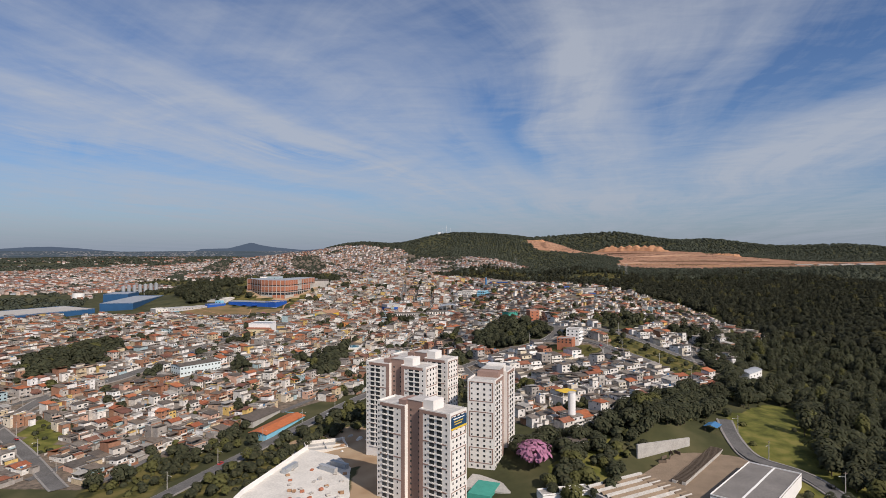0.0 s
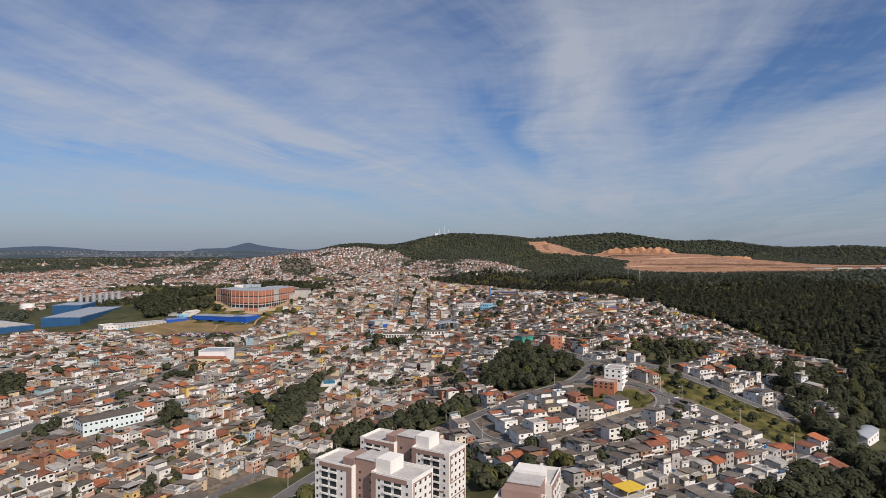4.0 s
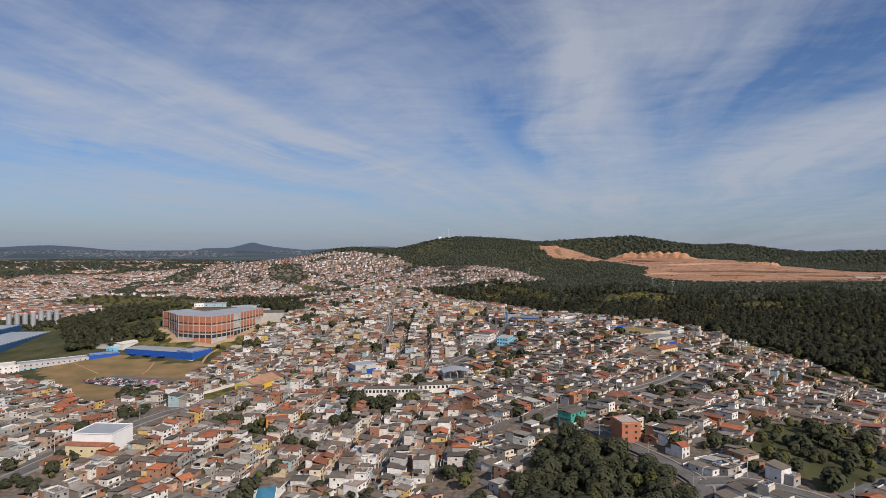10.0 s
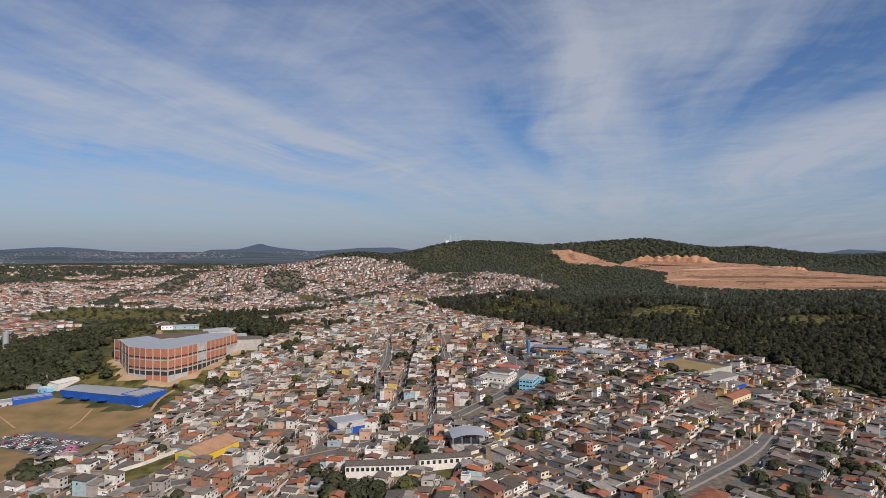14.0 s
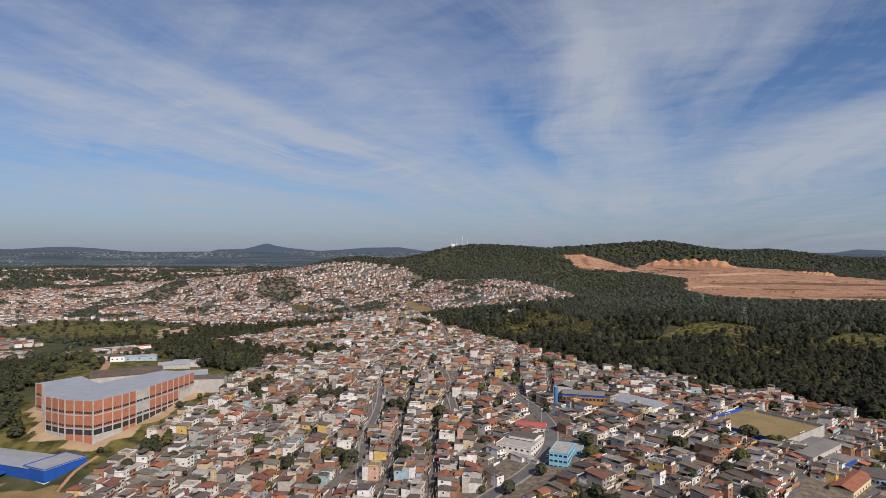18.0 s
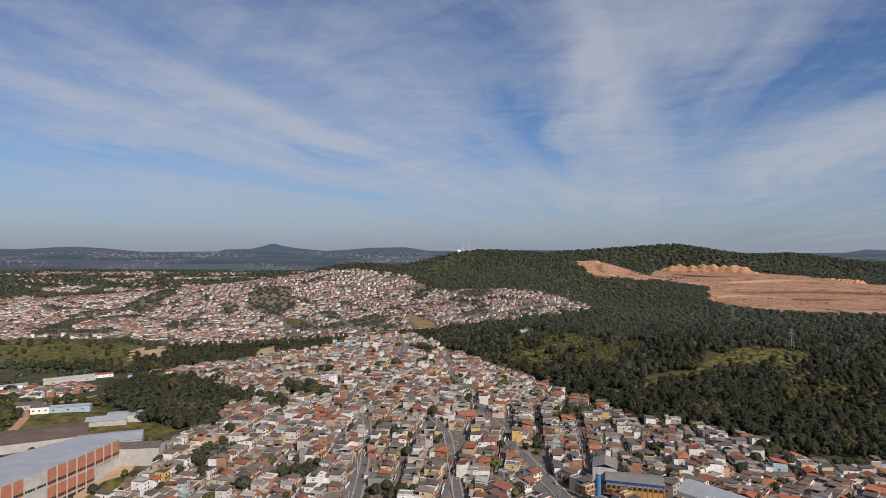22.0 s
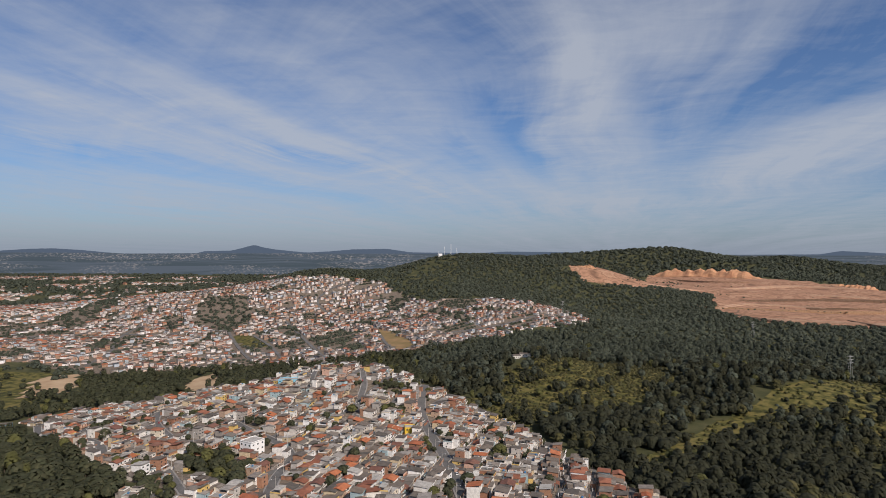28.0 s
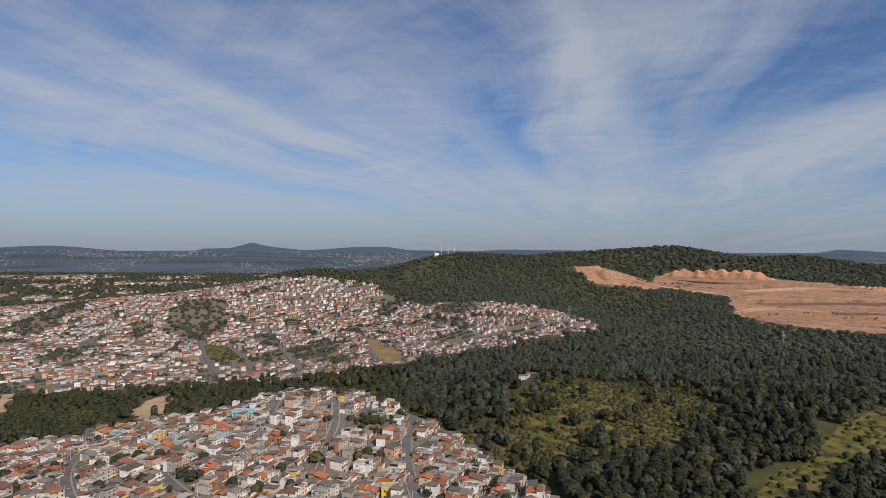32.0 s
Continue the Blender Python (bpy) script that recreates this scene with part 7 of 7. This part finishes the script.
structure("retaining_wall", mesh_of("retaining_wall", *box(-17, -0.5, -8, 17, 0.5, 8.5), ["concrete"]), "stained pale concrete retaining wall below the woods").matrix_basis = pose(119, 315, 8, 0, 0, 20)
sh = block("long_shed", 255, 492, 42, 26, 10, gz(255, 492), gz(255, 492) + 5, "white_paint", "metal_roof", "long white shed with three arched roofs", "shed", 4, 1, "vault", rise=1.8)

# tracks and low berms over the quarry floor
mat("quarry_dark", (0.16, 0.10, 0.065), 0.95, 0.3, 0.05, 0.4)
mat("quarry_pale", (0.44, 0.29, 0.20), 0.95, 0.2, 0.05, 0.4)
qh = Heap()
for w, mt, pts in QUARRY_LINES:
    for off in (-0.35, 0.35):
        ribbon(qh, spline([(x, y + off * w * 6) for x, y in pts], 25.0), w * 0.5, 2.2 if mt == "quarry_dark" else 1.6, mt, thick=9.0)
structure("quarry_track", qh.mesh("quarry_track"), "tracks and low earth berms over the quarry floor")

# bright worked faces at the back of the quarry
mat("quarry_face", (0.50, 0.27, 0.15), 0.95, 0.25, 0.03, 0.25, second=(0.40, 0.20, 0.11))
for x0, y0, x1, y1, z0, tall, depth in SCARPS:
    L, n = math.hypot(x1 - x0, y1 - y0), 48
    v = []
    for r, (lift, back) in enumerate(((-6, 0), (0.25, 4), (0.55, 12), (0.85, 20), (1.0, depth))):
        for k in range(n + 1):
            t = k / n
            ridge = 0.6 + 0.22 * abs(math.sin(t * 9.5 + x0)) + 0.18 * abs(math.sin(t * 31 + x0)) + 0.3 * noise.noise((t * 22, r * 0.7, x0))
            ends = min(1.0, 4.5 * t, 4.5 * (1 - t)) ** 0.6
            v.append((t * L, back + 9 * noise.noise((t * 18, r * 0.5, 3.3 + x0)), lift if lift < 0 else tall * lift * ridge * ends))
    f = [(r * (n + 1) + k, r * (n + 1) + k + 1, (r + 1) * (n + 1) + k + 1, (r + 1) * (n + 1) + k) for r in range(4) for k in range(n)]
    sc_ob = structure("quarry_face", mesh_of("quarry_face", v, f, ["quarry_face"]), "steep bright orange earth face cut into the hill")
    sc_ob.matrix_basis = pose(x0, y0, z0, 0, 0, math.degrees(math.atan2(y1 - y0, x1 - x0)))

# depot yard behind a belt of trees at the quarry's edge
for x, y, w, d in ((1470, 2440, 70, 14), (1560, 2446, 60, 12), (1640, 2436, 55, 14), (1735, 2460, 64, 26)):
    block("depot_shed", x, y, 4, w, d, gz(x, y), gz(x, y) + 6.5, "concrete", "metal_roof", "long low pale depot shed on the quarry floor", "shed", 0, 1, "gable", rise=1.6)

# masts and the white chapel on the top of the hill
for x, y, h in ((-8, 3000, 34), (14, 3004, 42), (34, 3000, 26), (-30, 2998, 20)):
    mm = thing("radio_mast", pose(x, y, gz(x, y)), "thin lattice radio mast on the hilltop", "mast", "radio masts")
    for sx in (-1, 1):
        for sy in (-1, 1):
            part("leg", ([(sx * 1.6 - 0.2, sy * 1.6 - 0.2, -1), (sx * 1.6 + 0.2, sy * 1.6 - 0.2, -1), (sx * 1.6 + 0.2, sy * 1.6 + 0.2, -1), (sx * 1.6 - 0.2, sy * 1.6 + 0.2, -1), (sx * 0.3 - 0.15, sy * 0.3 - 0.15, h), (sx * 0.3 + 0.15, sy * 0.3 - 0.15, h), (sx * 0.3 + 0.15, sy * 0.3 + 0.15, h), (sx * 0.3 - 0.15, sy * 0.3 + 0.15, h)], BOX_F), "white_paint", mm)
    for z in range(4, h, 5):
        q = 1.6 - 1.3 * z / h
        part("brace", box(-q, -q, z, q, q, z + 0.25), "white_paint", mm)
block("hill_chapel", -22, 2990, 0, 12, 9, gz(-22, 2990), gz(-22, 2990) + 9, "white_paint", "white_paint", "small white chapel on the bare hilltop", "chapel", 2, 1, "gable", rise=3)

# power pylons over the forest
for x, y in ((520, 1700), (300, 2480), (640, 2180)):
    mm = thing("pylon", pose(x, y, gz(x, y), 0, 0, 20), "grey steel lattice power pylon over the trees", "pylon", "power pylons")
    for sx in (-1, 1):
        for sy in (-1, 1):
            part("leg", ([(sx * 2.6 - 0.09, sy * 2.6 - 0.09, -1), (sx * 2.6 + 0.09, sy * 2.6 - 0.09, -1), (sx * 2.6 + 0.09, sy * 2.6 + 0.09, -1), (sx * 2.6 - 0.09, sy * 2.6 + 0.09, -1), (sx * 0.4 - 0.1, sy * 0.4 - 0.1, 34), (sx * 0.4 + 0.1, sy * 0.4 - 0.1, 34), (sx * 0.4 + 0.1, sy * 0.4 + 0.1, 34), (sx * 0.4 - 0.1, sy * 0.4 + 0.1, 34)], BOX_F), "tank_grey", mm)
    for z in (24, 28, 32):
        part("arm", box(-5.5, -0.2, z, 5.5, 0.2, z + 0.4), "tank_grey", mm)

# ---- cars ----
CAR_COLOURS = [("white", (0.75, 0.75, 0.74)), ("silver", (0.42, 0.43, 0.44)), ("black", (0.02, 0.02, 0.022)), ("red", (0.38, 0.03, 0.03)), ("dark grey", (0.10, 0.10, 0.11)), ("blue", (0.04, 0.08, 0.22))]
for nm, c in CAR_COLOURS:
    mat("car_" + nm.replace(" ", "_"), c, 0.3, 0.05, spec=0.5)
mat("tyre", (0.02, 0.02, 0.02), 0.9, 0.1)
car_first = {}
wheel_me = mesh_of("wheel", [(y, 0.11 * s, x) for s in (-1, 1) for x, y, _ in tube(0, 0, 0, 1, 0.32, 0.32, 8)[0][:8]], tube(0, 0, 0, 1, 0.3, 0.3, 8)[1], ["tyre"])


def car(x, y, z, a, group):
    nm = rng.choices([c[0] for c in CAR_COLOURS], [5, 4, 4, 2, 3, 1])[0]
    m = pose(x, y, z, 0, 0, a)
    if (nm, group) in car_first:
        return copy_thing(car_first[nm, group], m)
    ob = thing("car", m, f"{nm} small hatchback car parked on the asphalt", "car", group)
    prof = [(-2.0, 0.35), (2.0, 0.35), (2.05, 0.75), (1.1, 0.95), (-1.95, 1.0)]
    v = [(px, s * 0.84, pz) for s in (-1, 1) for px, pz in prof]
    f = [(0, 1, 2, 3, 4), (9, 8, 7, 6, 5)] + [(k, 5 + k, 5 + (k + 1) % 5, (k + 1) % 5) for k in range(5)]
    part("body", (v, f), "car_" + nm.replace(" ", "_"), ob)
    cab = [(-1.85, 1.0), (0.95, 0.96), (0.25, 1.42), (-1.45, 1.44)]
    v = [(px, s * (0.78 if k < 2 else 0.66), pz) for s in (-1, 1) for k, (px, pz) in enumerate(cab)]
    part("cabin", (v, [(0, 1, 2, 3), (7, 6, 5, 4), (0, 4, 5, 1), (1, 5, 6, 2), (2, 6, 7, 3), (3, 7, 4, 0)]), "dark_glass", ob)
    part("roof", box(-1.42, -0.64, 1.43, 0.22, 0.64, 1.48), "car_" + nm.replace(" ", "_"), ob)
    for wx in (-1.25, 1.3):
        for wy in (-0.8, 0.8):
            part("wheel", wheel_me, None, ob, m=pose(wx, wy, 0.32))
    car_first[nm, group] = ob
    return ob


lot = [(-352, 902), (-327, 930), (-254, 909), (-280, 868)]
n = 12
grid = [((1 - float(u)) * ((1 - float(t)) * Vector(lot[0]) + float(t) * Vector(lot[1])) + float(u) * ((1 - float(t)) * Vector(lot[3]) + float(t) * Vector(lot[2]))) for t in np.linspace(0, 1, n + 1) for u in np.linspace(0, 1, n + 1)]
v = [(p.x, p.y, gz(p.x, p.y) + 0.3) for p in grid] + [(p.x, p.y, gz(p.x, p.y) - 1.5) for p in grid]
f = [(r * (n + 1) + k, r * (n + 1) + k + 1, (r + 1) * (n + 1) + k + 1, (r + 1) * (n + 1) + k) for r in range(n) for k in range(n)]
structure("car_park", mesh_of("car_park", v, f, ["asphalt"]), "grey asphalt car park full of parked cars")
u, v2 = Vector((0.955, -0.295)), Vector((0.295, 0.955))
for r in range(7):
    for k in range(30):
        p = Vector((-352, 898)) + u * (5 + 3.0 * k + rng.uniform(-0.4, 0.4)) + v2 * (-20 + 7.2 * r + rng.uniform(-0.8, 0.8))
        if bool(inside(lot, p.x, p.y)) and rng.random() < 0.84:
            car(p.x, p.y, gz(p.x, p.y) + 0.3, 73 + rng.uniform(-6, 6), "cars in the car park")
for key, (w, line) in LINES.items():
    for k in range(4, len(line) - 4, 5):
        if rng.random() < 0.34:
            (x0, y0), (x1, y1) = line[k], line[k + 1]
            a = math.atan2(y1 - y0, x1 - x0)
            s = rng.choice((-1, 1)) * (w / 2 - 1.2)
            x, y = x0 - math.sin(a) * s, y0 + math.cos(a) * s
            car(x, y, gz(x, y) + 0.42, math.degrees(a) + (180 if s > 0 else 0), "cars along the roads")

# ---- utility poles ----
pole_first = None
for key, (w, line) in LINES.items():
    for k in range(3, len(line) - 2, 6):
        (x0, y0), (x1, y1) = line[k], line[k + 1]
        a = math.atan2(y1 - y0, x1 - x0)
        x, y = x0 - math.sin(a) * (w / 2 + 0.8), y0 + math.cos(a) * (w / 2 + 0.8)
        m = pose(x, y, gz(x, y) + 0.3, 0, 0, math.degrees(a))
        if pole_first:
            copy_thing(pole_first, m)
            continue
        pole_first = thing("utility_pole", m, "grey concrete utility pole with a street lamp", "pole", "utility poles")
        part("pole", tube(0, 0, -1, 10, 0.22, 0.14, 6), "concrete", pole_first)
        part("crossarm", box(-0.1, -1.1, 9.2, 0.1, 1.1, 9.4), "bark", pole_first)
        part("lamp_arm", box(-0.05, -2.6, 7.9, 0.05, 0, 8.0), "tank_grey", pole_first)
        part("lamp_head", box(-0.15, -3.1, 7.8, 0.15, -2.5, 8.0), "white_paint", pole_first)
